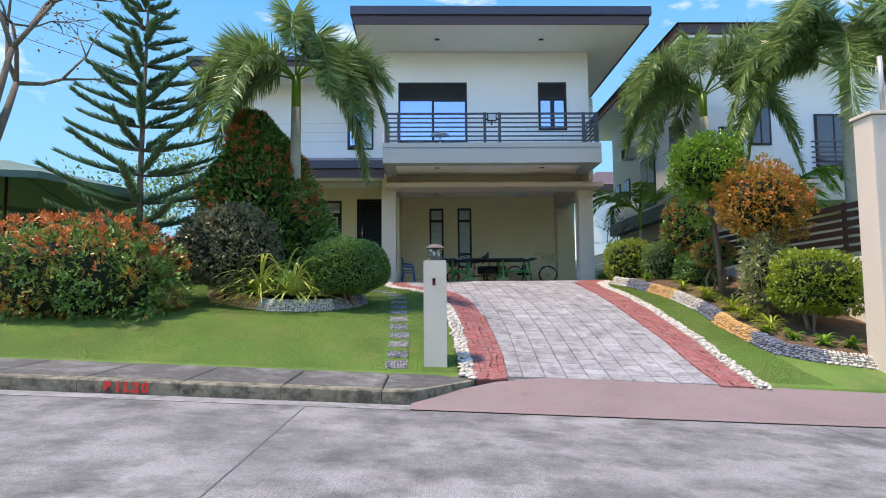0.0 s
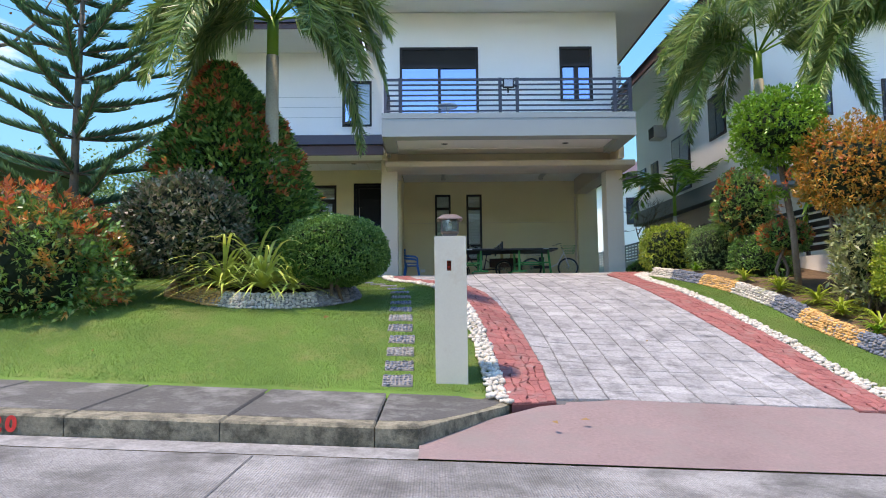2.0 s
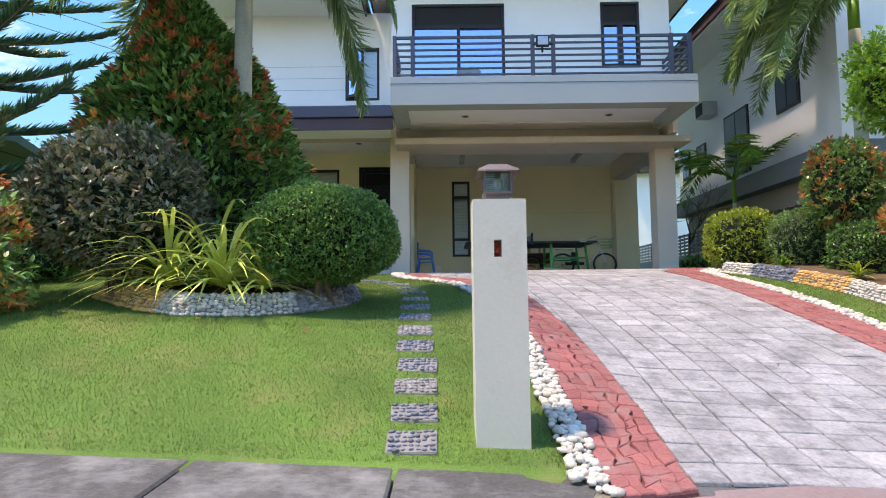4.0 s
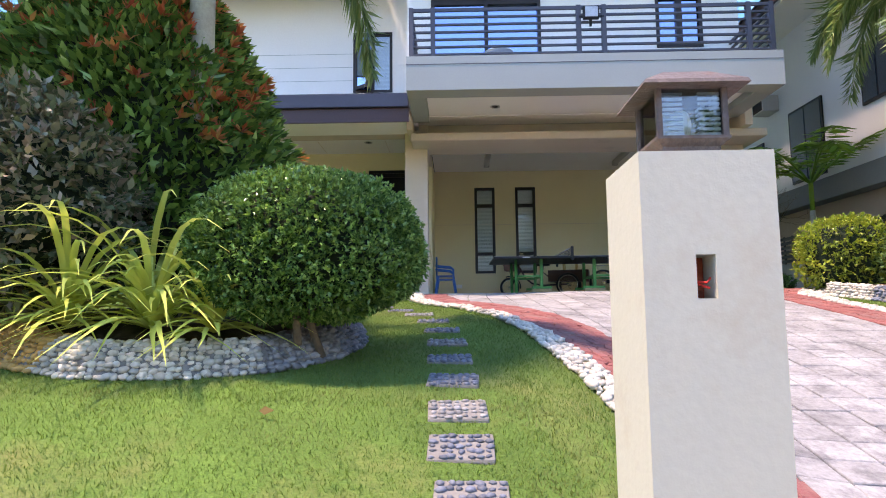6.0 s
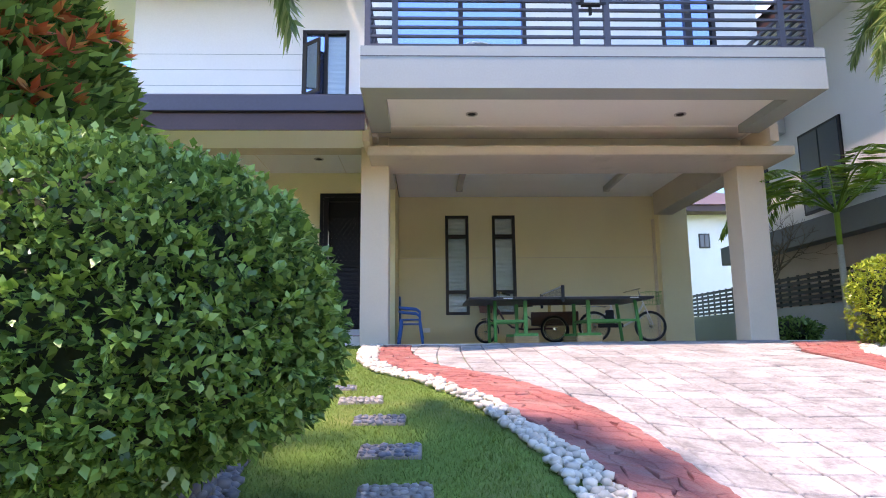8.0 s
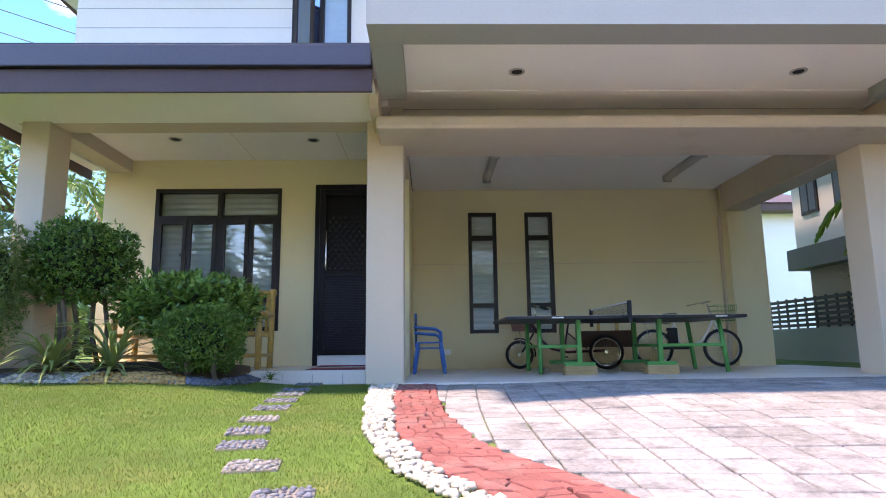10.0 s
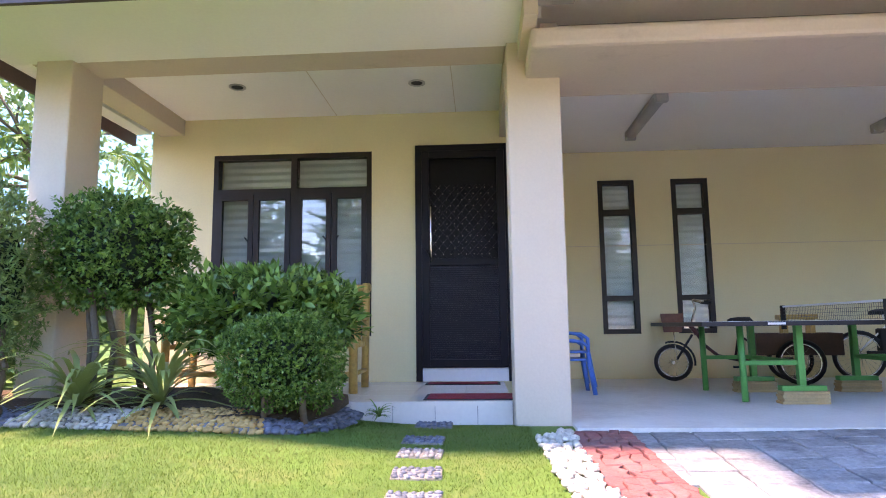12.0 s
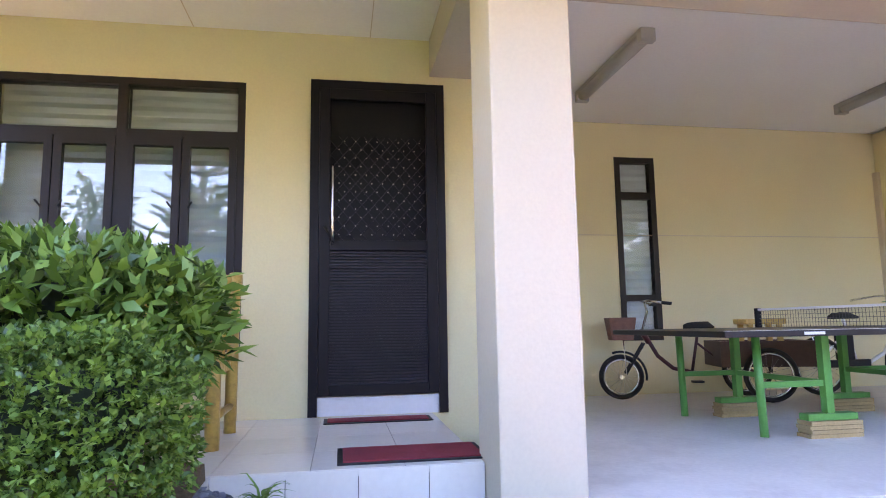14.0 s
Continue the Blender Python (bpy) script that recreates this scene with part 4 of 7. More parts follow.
structure("beam_porch_side", boxes((-4.98, -4.72, 16.903, 18.327, 4.03, 4.235), bevel=0.008), M_BEAM, "beige side beam of the porch", "beam")
# added blocks that stop sun leaking in at both ends of the recess
structure("sun_stop_left", boxes((-1.42, -1.335, 15.9, 16.6, 3.913, 4.2)), M_BEIGE, "beige block added to keep stray sun out of the ledge recess", "beam")
structure("sun_stop_right", boxes((3.72, 3.83, 15.9, 16.6, 3.913, 4.2)), M_BEIGE, "beige block added to keep stray sun out of the ledge recess", "beam")
# ceilings
structure("ceiling_carport", boxes((-1.12, 3.6, 16.953, 19.797, 4.15, 4.2)), M_SOFFIT, "off-white carport ceiling", "ceiling")
structure("ceiling_porch", boxes((-4.718, -1.5, 16.903, 18.327, 4.195, 4.24)), M_SOFFIT, "off-white porch ceiling with fine board joints", "ceiling")
structure("ceiling_joints", boxes((-3.14, -3.134, 16.91, 18.32, 4.191, 4.196), (-1.93, -1.924, 16.91, 18.32, 4.191, 4.196)), M_BEIGE, "fine joints between ceiling boards", "ceiling trim")
# balcony
bal = bmesh.new()
box(bal, -1.33, 3.72, 14.74, 15.05, 4.1, 4.575)
box(bal, -1.33, -1.08, 15.052, 16.145, 4.1, 4.575)
box(bal, 3.45, 3.72, 15.052, 16.145, 4.1, 4.575)
structure("balcony", bal, M_GREY, "grey-green painted balcony edge beam", "balcony")
structure("balcony_groove", boxes((-1.332, 3.722, 14.736, 14.742, 4.455, 4.463)), M_RAIL, "thin dark drip groove on the balcony edge", "balcony trim")
structure("balcony_floor", boxes((-1.078, 3.448, 15.052, 16.147, 4.45, 4.56)), M_FLOOR, "cement balcony floor", "floor")
structure("ceiling_balcony", boxes((-1.078, 3.448, 15.052, 16.147, 4.205, 4.25)), M_SOFFIT, "off-white soffit under the balcony", "ceiling")

structure("ceiling_recess", boxes((-1.33, 3.72, 16.149, 16.6, 4.19, 4.199)), M_SOFFIT, "off-white soffit strip over the ledge", "ceiling")


def rail_side(owner, a, b, z0=4.66, z1=5.30, n=7):
    for k in range(n):
        z = z0 + (z1 - z0) * k / (n - 1)
        bm = bmesh.new()
        t = 0.022 if k == n - 1 else 0.013
        if abs(a[0] - b[0]) > abs(a[1] - b[1]):
            box(bm, a[0], b[0], a[1] - 0.018, a[1] + 0.018, z - t, z + t)
        else:
            box(bm, a[0] - 0.018, a[0] + 0.018, a[1], b[1], z - t, z + t)
        part("rail", bm, M_RAIL, owner)


railing = thing("balcony_railing", (1.2, 14.9, 4.58), "charcoal steel balcony railing with seven level bars", "railing")
rail_side(railing, (-1.29, 14.9), (3.69, 14.9))
rail_side(railing, (-1.27, 14.93), (-1.27, 16.14))
rail_side(railing, (3.67, 14.93), (3.67, 16.14))
for x in (-1.27, -0.97, 1.04, 1.385, 3.36, 3.67):
    part("post", boxes((x - 0.032, x + 0.032, 14.87, 14.935, 4.575, 5.33), bevel=0.004), M_RAIL, railing)
flood = thing("floodlight", (1.2, 14.85, 5.1), "black square floodlight clamped to the balcony railing", "floodlight")
part("housing", boxes((1.09, 1.31, 14.80, 14.865, 5.10, 5.28), bevel=0.012), M_RUBBER, flood)
part("lens", boxes((1.115, 1.285, 14.79, 14.803, 5.12, 5.26)), M_LAMPG, flood, "pale frosted lens")
part("bracket", boxes((1.04, 1.385, 14.868, 14.884, 5.14, 5.17), (1.185, 1.215, 14.86, 14.89, 5.02, 5.14)), M_RUBBER, flood)
bist = thing("patio_set", (0.0, 15.7, 4.56), "white wire patio table half hidden by the railing", "table")
part("tabletop", tubes(([(0.0, 15.7, 5.0), (0.0, 15.7, 5.02)], 0.22), n=20), M_WPAINT, bist)
part("leg", tubes(([(0.0, 15.7, 4.56), (0.0, 15.7, 5.0)], 0.02)), M_WPAINT, bist)
part("base", tubes(([(0.0, 15.7, 4.56), (0.0, 15.7, 4.575)], 0.16), n=16), M_WPAINT, bist)
ac = thing("air_conditioner", (3.95, 17.2, 6.0), "white louvred air conditioner on the upper side wall", "air conditioner")
part("casing", boxes((3.832, 4.1, 16.75, 17.3, 5.85, 6.3), bevel=0.01), M_WPAINT, ac)
for k in range(6):
    part("louvre", boxes((3.86, 4.08, 16.738, 16.752, 5.89 + k * 0.065, 5.925 + k * 0.065)), M_TUBE, ac)


# ---- roofs ----
def hip_roof(prefix, x0, x1, y0, y1, z0, z1, rise, label):
    """An eave with a metal edge over a painted fascia, a flat soffit, and four slopes."""
    t = 0.03
    structure(prefix + "_fascia", boxes((x0, x1, y0, y0 + t, z0, z0 + (z1 - z0) * 0.5), (x0, x0 + t, y0 + t, y1, z0, z0 + (z1 - z0) * 0.5), (x1 - t, x1, y0 + t, y1, z0, z0 + (z1 - z0) * 0.5)), M_FASCIA, "maroon painted fascia board", "fascia")
    structure(prefix + "_flashing", boxes((x0 - 0.05, x1 + 0.05, y0 - 0.05, y0 + t, z0 + (z1 - z0) * 0.5 + 0.003, z1), (x0 - 0.05, x0 + t, y0 + t, y1, z0 + (z1 - z0) * 0.5 + 0.003, z1), (x1 - t, x1 + 0.05, y0 + t, y1, z0 + (z1 - z0) * 0.5 + 0.003, z1), bevel=0.008), M_ROOF, "dark blue metal gutter along the eave", "gutter")
    structure(prefix + "_soffit", boxes((x0 + t, x1 - t, y0 + t, y1, z0 + 0.035, z0 + 0.07)), M_SOFFIT, "off-white boarded eave soffit", "ceiling")
    bm = bmesh.new()
    d = min(x1 - x0, (y1 - y0)) * 0.35
    a = [bm.verts.new(p) for p in ((x0, y0, z1), (x1, y0, z1), (x1, y1, z1), (x0, y1, z1))]
    b = [bm.verts.new(p) for p in ((x0 + d, y0 + d, z1 + rise), (x1 - d, y0 + d, z1 + rise), (x1 - d, y1 - d * 0.2, z1 + rise), (x0 + d, y1 - d * 0.2, z1 + rise))]
    bm.faces.new(b)
    for k in range(4):
        bm.faces.new((a[k], a[(k + 1) % 4], b[(k + 1) % 4], b[k]))
    structure(prefix + "_roof", bm, M_ROOF, label, "roof")


hip_roof("main", -2.0, 4.85, 14.5, 27, 7.28, 7.70, 1.1, "dark blue sheet roof of the main block")
hip_roof("left", -6.3, -2.05, 16.0, 27, 6.88, 7.13, 0.3, "dark blue sheet roof of the left block")
structure("porch_fascia", boxes((-5.25, -1.36, 15.55, 15.58, 3.93, 4.14), (-5.25, -5.22, 15.583, 18.3, 3.93, 4.14)), M_FASCIA, "maroon painted fascia of the porch roof", "fascia")
structure("porch_flashing", boxes((-5.3, -1.36, 15.5, 15.58, 4.143, 4.35), (-5.3, -5.22, 15.583, 18.3, 4.143, 4.35), bevel=0.012), M_ROOF, "dark blue dented metal edge of the porch roof", "gutter")
structure("porch_soffit", boxes((-5.22, -1.36, 15.583, 16.597, 4.05, 4.09), (-5.22, -5.063, 16.6, 18.3, 4.05, 4.09)), M_SOFFIT, "off-white eave soffit of the porch", "ceiling")
bm = bmesh.new()
vv = [bm.verts.new(p) for p in ((-5.3, 15.5, 4.352), (-1.36, 15.5, 4.352), (-1.36, 17.418, 4.85), (-5.0, 17.418, 4.85), (-5.3, 18.3, 4.352), (-5.06, 18.3, 4.5))]
bm.faces.new((vv[0], vv[1], vv[2], vv[3]))
bm.faces.new((vv[0], vv[3], vv[5], vv[4]))
structure("porch_roof", bm, M_ROOF, "dark blue sheet roof over the porch", "roof")

# ---- floors ----
structure("floor_carport", boxes((-1.13, 4.6, 16.34, 19.797, 1.2, 1.42)), M_FLOOR, "grey cement carport floor", "floor")
porch = structure("floor_porch", boxes((-5.06, -1.503, 16.81, 18.327, 1.2, 1.52)), M_MORTAR, "cream tiled porch floor, one step up", "floor")
for i in range(9):
    for j in range(4):
        x0, y0 = -5.05 + i * 0.4, 16.8 + j * 0.4
        part("floor_tile", boxes((x0 + 0.0015, min(x0 + 0.3985, -1.506), y0 + 0.0015, min(y0 + 0.3985, 18.325), 1.50, 1.531)), M_TILE, porch)
for i in range(12):
    x0 = -5.05 + i * 0.3
    part("riser_tile", boxes((x0 + 0.002, min(x0 + 0.298, -1.506), 16.795, 16.808, 1.3, 1.528)), M_TILE, porch)


# ---- windows and doors ----
def frame_bars(owner, x0, x1, z0, z1, y0, y1, w, name="frame"):
    part(name, boxes((x0, x1, y0, y1, z1 - w, z1), (x0, x1, y0, y1, z0, z0 + w), (x0, x0 + w, y0, y1, z0 + w, z1 - w), (x1 - w, x1, y0, y1, z0 + w, z1 - w)), M_TRIM, owner)


def pane(owner, x0, x1, z0, z1, y, mat=None):
    ob = part("pane", boxes((x0, x1, y, y + 0.006, z0, z1)), mat or M_GLASS, owner)
    ob.visible_shadow = False


def blind(name, x0, x1, z0, z1, y):
    b = thing(name, ((x0 + x1) / 2, y, z0), "white pleated blind lowered behind the window", "blind")
    bm = bmesh.new()
    n = max(4, int((z1 - z0) / 0.075))
    rows = []
    for k in range(2 * n + 1):
        z = z0 + (z1 - z0) * k / (2 * n)
        rows.append([bm.verts.new((x, y + (0.012 if k % 2 else 0.0), z)) for x in (x0, x1)])
    for a, c in zip(rows, rows[1:]):
        bm.faces.new((a[0], a[1], c[1], c[0]))
    part("slats", bm, M_BLIND, b)


win = tagged(new("window_1"), "dark framed porch window with four casements and blinds", "window", "", "structure")
win.location = (-3.59, 18.33, 1.97)
x0, x1, z0, z1 = WIN_P
frame_bars(win, x0, x1, z0, z1, 18.325, 18.42, 0.05)
part("mullion", boxes((-3.60, -3.54, 18.325, 18.42, z0 + 0.05, z1 - 0.05)), M_TRIM, win)
for za in (3.40, 2.33):
    part("transom", boxes((x0 + 0.05, -3.602, 18.328, 18.42, za, za + 0.055), (-3.538, x1 - 0.05, 18.328, 18.42, za, za + 0.055)), M_TRIM, win)
for a, b in ((x0 + 0.05, -3.602), (-3.538, x1 - 0.05)):
    pane(win, a, b, 3.455, z1 - 0.05, 18.36)
    pane(win, a, b, z0 + 0.05, 2.33, 18.36)
    mid = (a + b) / 2
    for p, q, hx in ((a, mid - 0.004, mid - 0.05), (mid + 0.004, b, mid + 0.05)):
        sash = part("casement", boxes((p, q, 18.315, 18.36, 2.386, 2.44), (p, q, 18.315, 18.36, 3.34, 3.398), (p, p + 0.05, 18.315, 18.36, 2.44, 3.34), (q - 0.05, q, 18.315, 18.36, 2.44, 3.34)), M_TRIM, win)
        pane(sash, p + 0.05, q - 0.05, 2.44, 3.34, 18.338)
        part("latch", tubes(([(hx, 18.312, 2.92), (hx + (0.03 if hx > mid else -0.03), 18.30, 2.96)], 0.007)), M_RUBBER, sash)
blind("window_blind", x0 + 0.05, x1 - 0.05, 2.03, 3.77, 18.44)

for k, (x0, x1, z0, z1) in enumerate((NW_A, NW_B)):
    wn_ = tagged(new("window_%d" % (k + 2)), "tall narrow dark framed carport window with a blind", "window", "", "structure")
    wn_.location = ((x0 + x1) / 2, 19.8, z0)
    frame_bars(wn_, x0, x1, z0, z1, 19.785, 19.88, 0.055)
    part("transom", boxes((x0 + 0.055, x1 - 0.055, 19.788, 19.88, 3.36, 3.43), (x0 + 0.055, x1 - 0.055, 19.788, 19.88, 2.33, 2.39)), M_TRIM, wn_)
    for a, b in ((z0 + 0.055, 2.33), (2.39, 3.36), (3.43, z1 - 0.055)):
        pane(wn_, x0 + 0.055, x1 - 0.055, a, b, 19.83, M_DIMGLASS)
    blind("window_blind", x0 + 0.03, x1 - 0.03, z0 + 0.03, z1 - 0.03, 19.855)

x0, x1, z0, z1 = W3
w3 = tagged(new("window_4"), "dark framed upper window with one casement ajar", "window", "", "structure")
w3.location = (-2.15, 17.42, 5.07)
frame_bars(w3, x0, x1, z0, z1, 17.41, 17.5, 0.05)
part("mullion", boxes((-2.17, -2.12, 17.41, 17.5, z0 + 0.05, z1 - 0.05)), M_TRIM, w3)
pane(w3, x0 + 0.05, -2.17, z0 + 0.05, z1 - 0.05, 17.45, M_BLUEGLASS)
pane(w3, -2.12, x1 - 0.05, z0 + 0.05, z1 - 0.05, 17.45)
sash = bmesh.new()
for c in ((0, 0.33, -0.015, 0.015, 0, 0.05), (0, 0.33, -0.015, 0.015, 0.80, 0.85), (0, 0.045, -0.015, 0.015, 0.05, 0.80), (0.285, 0.33, -0.015, 0.015, 0.05, 0.80)):
    box(sash, *c)
bmesh.ops.transform(sash, matrix=pose(-2.46, 17.40, 5.12, 0, 0, -38), verts=sash.verts)
sash_o = part("casement", sash, M_TRIM, w3)
sg = boxes((0.045, 0.285, -0.003, 0.003, 0.05, 0.80))
bmesh.ops.transform(sg, matrix=pose(-2.46, 17.40, 5.12, 0, 0, -38), verts=sg.verts)
part("pane", sg, M_BLUEGLASS, sash_o)
blind("window_curtain", x0 + 0.03, x1 - 0.03, z0 + 0.02, z1 - 0.02, 17.53)

x0, x1, z0, z1 = SLD
sl = tagged(new("door_2"), "dark framed sliding glass balcony door reflecting the sky", "sliding door", "", "structure")
sl.location = (-0.16, 16.15, 4.6)
frame_bars(sl, x0, x1, z0, z1, 16.14, 16.24, 0.05)
part("transom", boxes((x0 + 0.05, x1 - 0.05, 16.145, 16.24, 6.03, 6.09)), M_TRIM, sl)
# shade over the door's upper light, painted as a near-black panel
part("dark_panel", boxes((x0 + 0.05, x1 - 0.05, 16.17, 16.2, 6.09, z1 - 0.05)), M_DARK, sl, "near-black panel with the upper light's shade in its colour")
part("mullion", boxes((-0.19, -0.13, 16.145, 16.24, 4.65, 6.03)), M_TRIM, sl)
pane(sl, x0 + 0.05, -0.19, 4.65, 6.03, 16.18, M_BLUEGLASS)
pane(sl, -0.13, x1 - 0.05, 4.65, 6.03, 16.2, M_BLUEGLASS)
x0, x1, z0, z1 = W2
w2 = tagged(new("window_5"), "dark framed upper window with two casements", "window", "", "structure")
w2.location = (2.9, 16.15, 5.25)
frame_bars(w2, x0, x1, z0, z1, 16.135, 16.24, 0.05)
part("transom", boxes((x0 + 0.05, x1 - 0.05, 16.14, 16.24, 6.05, 6.11)), M_TRIM, w2)
# same here: a near-black panel carries the shade of the top light
part("dark_panel", boxes((x0 + 0.05, x1 - 0.05, 16.17, 16.2, 6.11, z1 - 0.05)), M_DARK, w2, "near-black panel with the upper light's shade in its colour")
part("mullion", boxes((2.85, 2.945, 16.14, 16.24, 5.3, 6.05)), M_TRIM, w2)
pane(w2, x0 + 0.07, 2.85, 5.32, 6.03, 16.18, M_BLUEGLASS)
pane(w2, 2.945, x1 - 0.07, 5.32, 6.03, 16.18, M_BLUEGLASS)

# screen door with louvred lower panel
x0, x1, z0, z1 = DOOR_P
door = tagged(new("door_1"), "closed dark screen door with a ribbed lower panel", "door", "", "structure")
door.location = ((x0 + x1) / 2, 18.33, z0)
part("door_frame", boxes((x0, x1, 18.30, 18.45, z1 - 0.06, z1), (x0, x0 + 0.06, 18.30, 18.45, z0, z1 - 0.06), (x1 - 0.06, x1, 18.30, 18.45, z0, z1 - 0.06)), M_DOOR, door)
part("threshold", boxes((x0 + 0.06, x1 - 0.06, 18.32, 18.45, z0, 1.66)), M_WPAINT, door, "white raised threshold")
leafd = part("door_leaf", boxes((x0 + 0.063, x0 + 0.135, 18.29, 18.33, 1.67, z1 - 0.065), (x1 - 0.135, x1 - 0.063, 18.29, 18.33, 1.67, z1 - 0.065), (x0 + 0.135, x1 - 0.135, 18.29, 18.33, z1 - 0.14, z1 - 0.065),
                                (x0 + 0.135, x1 - 0.135, 18.29, 18.33, 1.67, 1.74), (x0 + 0.135, x1 - 0.135, 18.29, 18.33, 2.64, 2.71), bevel=0.004), M_DOOR, door)
n_rib = 44
for k in range(n_rib):
    z = 1.742 + k * (2.64 - 1.742) / n_rib
    part("rib", boxes((x0 + 0.137, x1 - 0.137, 18.298, 18.318, z, z + 0.012)), M_RIB, leafd)
part("inner_door", boxes((x0 + 0.062, x1 - 0.062, 18.37, 18.42, 1.66, z1 - 0.062)), M_DOOR, door, "dark inner wooden door")
grille = bmesh.new()
gx0, gx1, gz0, gz1 = x0 + 0.137, x1 - 0.137, 2.712, 3.71
for s in (-1, 1):
    for k in range(-14, 16):
        pts = []
        for f in np.linspace(0, 1, 24):
            px, pz = gx0 + (gx1 - gx0) * f, gz0 + k * 0.1 + s * (gx1 - gx0) * f * 1.15
            if gz0 <= pz <= gz1 - 0.25:
                pts.append((px, 18.315 + 0.004 * s, pz))
        if len(pts) > 2:
            tube(grille, [pts[0], pts[-1]], 0.003, n=4)
part("mesh_grille", grille, M_RIB, leafd, "diamond grille")
part("studs", tubes(*[([(gx0 + 0.06 + (i + 0.5 * (j % 2)) * 0.075, 18.306, 2.75 + j * 0.06), (gx0 + 0.06 + (i + 0.5 * (j % 2)) * 0.075, 18.302, 2.75 + j * 0.06)], 0.0045) for i in range(8) for j in range(12)], n=6), M_TUBE, leafd)
part("handle", tubes(([(x0 + 0.155, 18.285, 2.68), (x0 + 0.155, 18.26, 2.75), (x0 + 0.155, 18.26, 3.2), (x0 + 0.155, 18.285, 3.24)], 0.008)), M_METAL, door, "tall metal pull handle")
part("lever", tubes(([(x0 + 0.10, 18.28, 2.80), (x0 + 0.13, 18.25, 2.76), (x0 + 0.16, 18.25, 2.70)], 0.011)), M_RUBBER, door)
for nm, (x0, x1, y0, y1) in (("door_mat", (-2.23, -1.55, 18.0, 18.2)), ("door_mat", (-2.14, -1.46, 16.86, 17.22))):
    mt = thing(nm, ((x0 + x1) / 2, (y0 + y1) / 2, 1.531), "red door mat with a black rubber rim on the porch tiles", "door mat", "mats at the door")
    part("rubber_rim", boxes((x0, x1, y0, y1, 1.5312, 1.538), bevel=0.002), M_RUBBER, mt)
    part("carpet", boxes((x0 + 0.025, x1 - 0.025, y0 + 0.025, y1 - 0.025, 1.538, 1.544)), M_MAT, mt)


# ---- ceiling lamps ----
def downlight(x, y, z):
    t = thing("downlight", (x, y, z), "round recessed ceiling downlight, switched off", "ceiling lamp", "recessed downlights")
    bm = bmesh.new()
    ring = []
    for r, h in ((0.075, 0.0), (0.075, -0.008), (0.055, -0.008), (0.05, 0.0)):
        ring.append([bm.verts.new((x + r * math.cos(a), y + r * math.sin(a), z + h)) for a in (math.tau * k / 20 for k in range(20))])
    for a, b in zip(ring, ring[1:]):
        for k in range(20):
            bm.faces.new((a[k], a[(k + 1) % 20], b[(k + 1) % 20], b[k]))
    part("trim_ring", bm, M_TUBE, t)
    part("reflector", tubes(([(x, y, z - 0.001), (x, y, z - 0.004)], 0.05), n=20), M_DARK, t)


for x, y, z in ((-3.84, 17.5, 4.194), (-2.24, 17.55, 4.194), (-0.07, 15.75, 4.204), (2.52, 15.75, 4.204), (-0.05, 15.4, 7.314), (2.5, 15.4, 7.314)):
    downlight(x, y, z)
for x in (-0.04, 2.56):
    t = thing("tube_lamp", (x, 18.4, 4.15), "grey ribbed weatherproof tube lamp on the carport ceiling", "ceiling lamp", "tube lamps on the carport ceiling")
    part("body", boxes((x - 0.055, x + 0.055, 17.86, 19.0, 4.11, 4.149), bevel=0.01), M_TUBE, t)
    bm = tubes(([(x, 17.84, 4.105), (x, 19.02, 4.105)], 0.052), n=14)
    part("diffuser", bm, M_TUBE, t, "cloudy ribbed diffuser")
    for y in (17.85, 19.01):
        part("end_cap", boxes((x - 0.057, x + 0.057, y - 0.03, y + 0.03, 4.05, 4.149), bevel=0.01), M_TUBE, t)
sock = thing("wall_socket", (-0.62, 19.8, 1.68), "white wall socket on the carport wall", "socket")
part("plate", boxes((-0.69, -0.56, 19.788, 19.803, 1.63, 1.71), bevel=0.004), M_WPAINT, sock)

# ---- gate pillar with lantern ----
pil = thing("lamp_pillar", (-0.21, 8.07, 0.2), "pale square concrete pillar with a chipped hole and a rusty lantern", "pillar")
px0, px1, py0, py1 = -0.34, -0.075, 7.985, 8.245
hz0, hz1, hx0, hx1 = 1.15, 1.235, -0.238, -0.200
bm = bmesh.new()
for c in ((px0, hx0, py0, py0 + 0.08, 0.15, 1.44), (hx1, px1, py0, py0 + 0.08, 0.15, 1.44), (hx0, hx1, py0, py0 + 0.08, 0.15, hz0), (hx0, hx1, py0, py0 + 0.08, hz1, 1.44), (px0, px1, py0 + 0.08, py1, 0.15, 1.44)):
    box(bm, *c)
bmesh.ops.remove_doubles(bm, verts=bm.verts, dist=0.0005)
part("shaft", bm, M_PILLAR, pil)
part("broken_hole", boxes((hx0 + 0.002, hx1 - 0.002, py0 + 0.06, py0 + 0.082, hz0 + 0.002, hz1 - 0.002)), M_BRICKIN, pil, "reddish broken core in the hole")
part("wire", tubes(([(hx0 + 0.005, py0 + 0.03, 1.185), (-0.22, py0 + 0.0, 1.18), (hx1 - 0.005, py0 + 0.02, 1.19)], 0.0025), ([(hx0 + 0.005, py0 + 0.02, 1.18), (hx1 - 0.01, py0 + 0.01, 1.17)], 0.0025), n=5), M_REDINK, pil, "red wires")
lan = thing("lantern", (-0.207, 8.115, 1.4), "rusty square garden lantern with cloudy louvred glass on the pillar", "lantern")
cx, cy = -0.207, 8.115


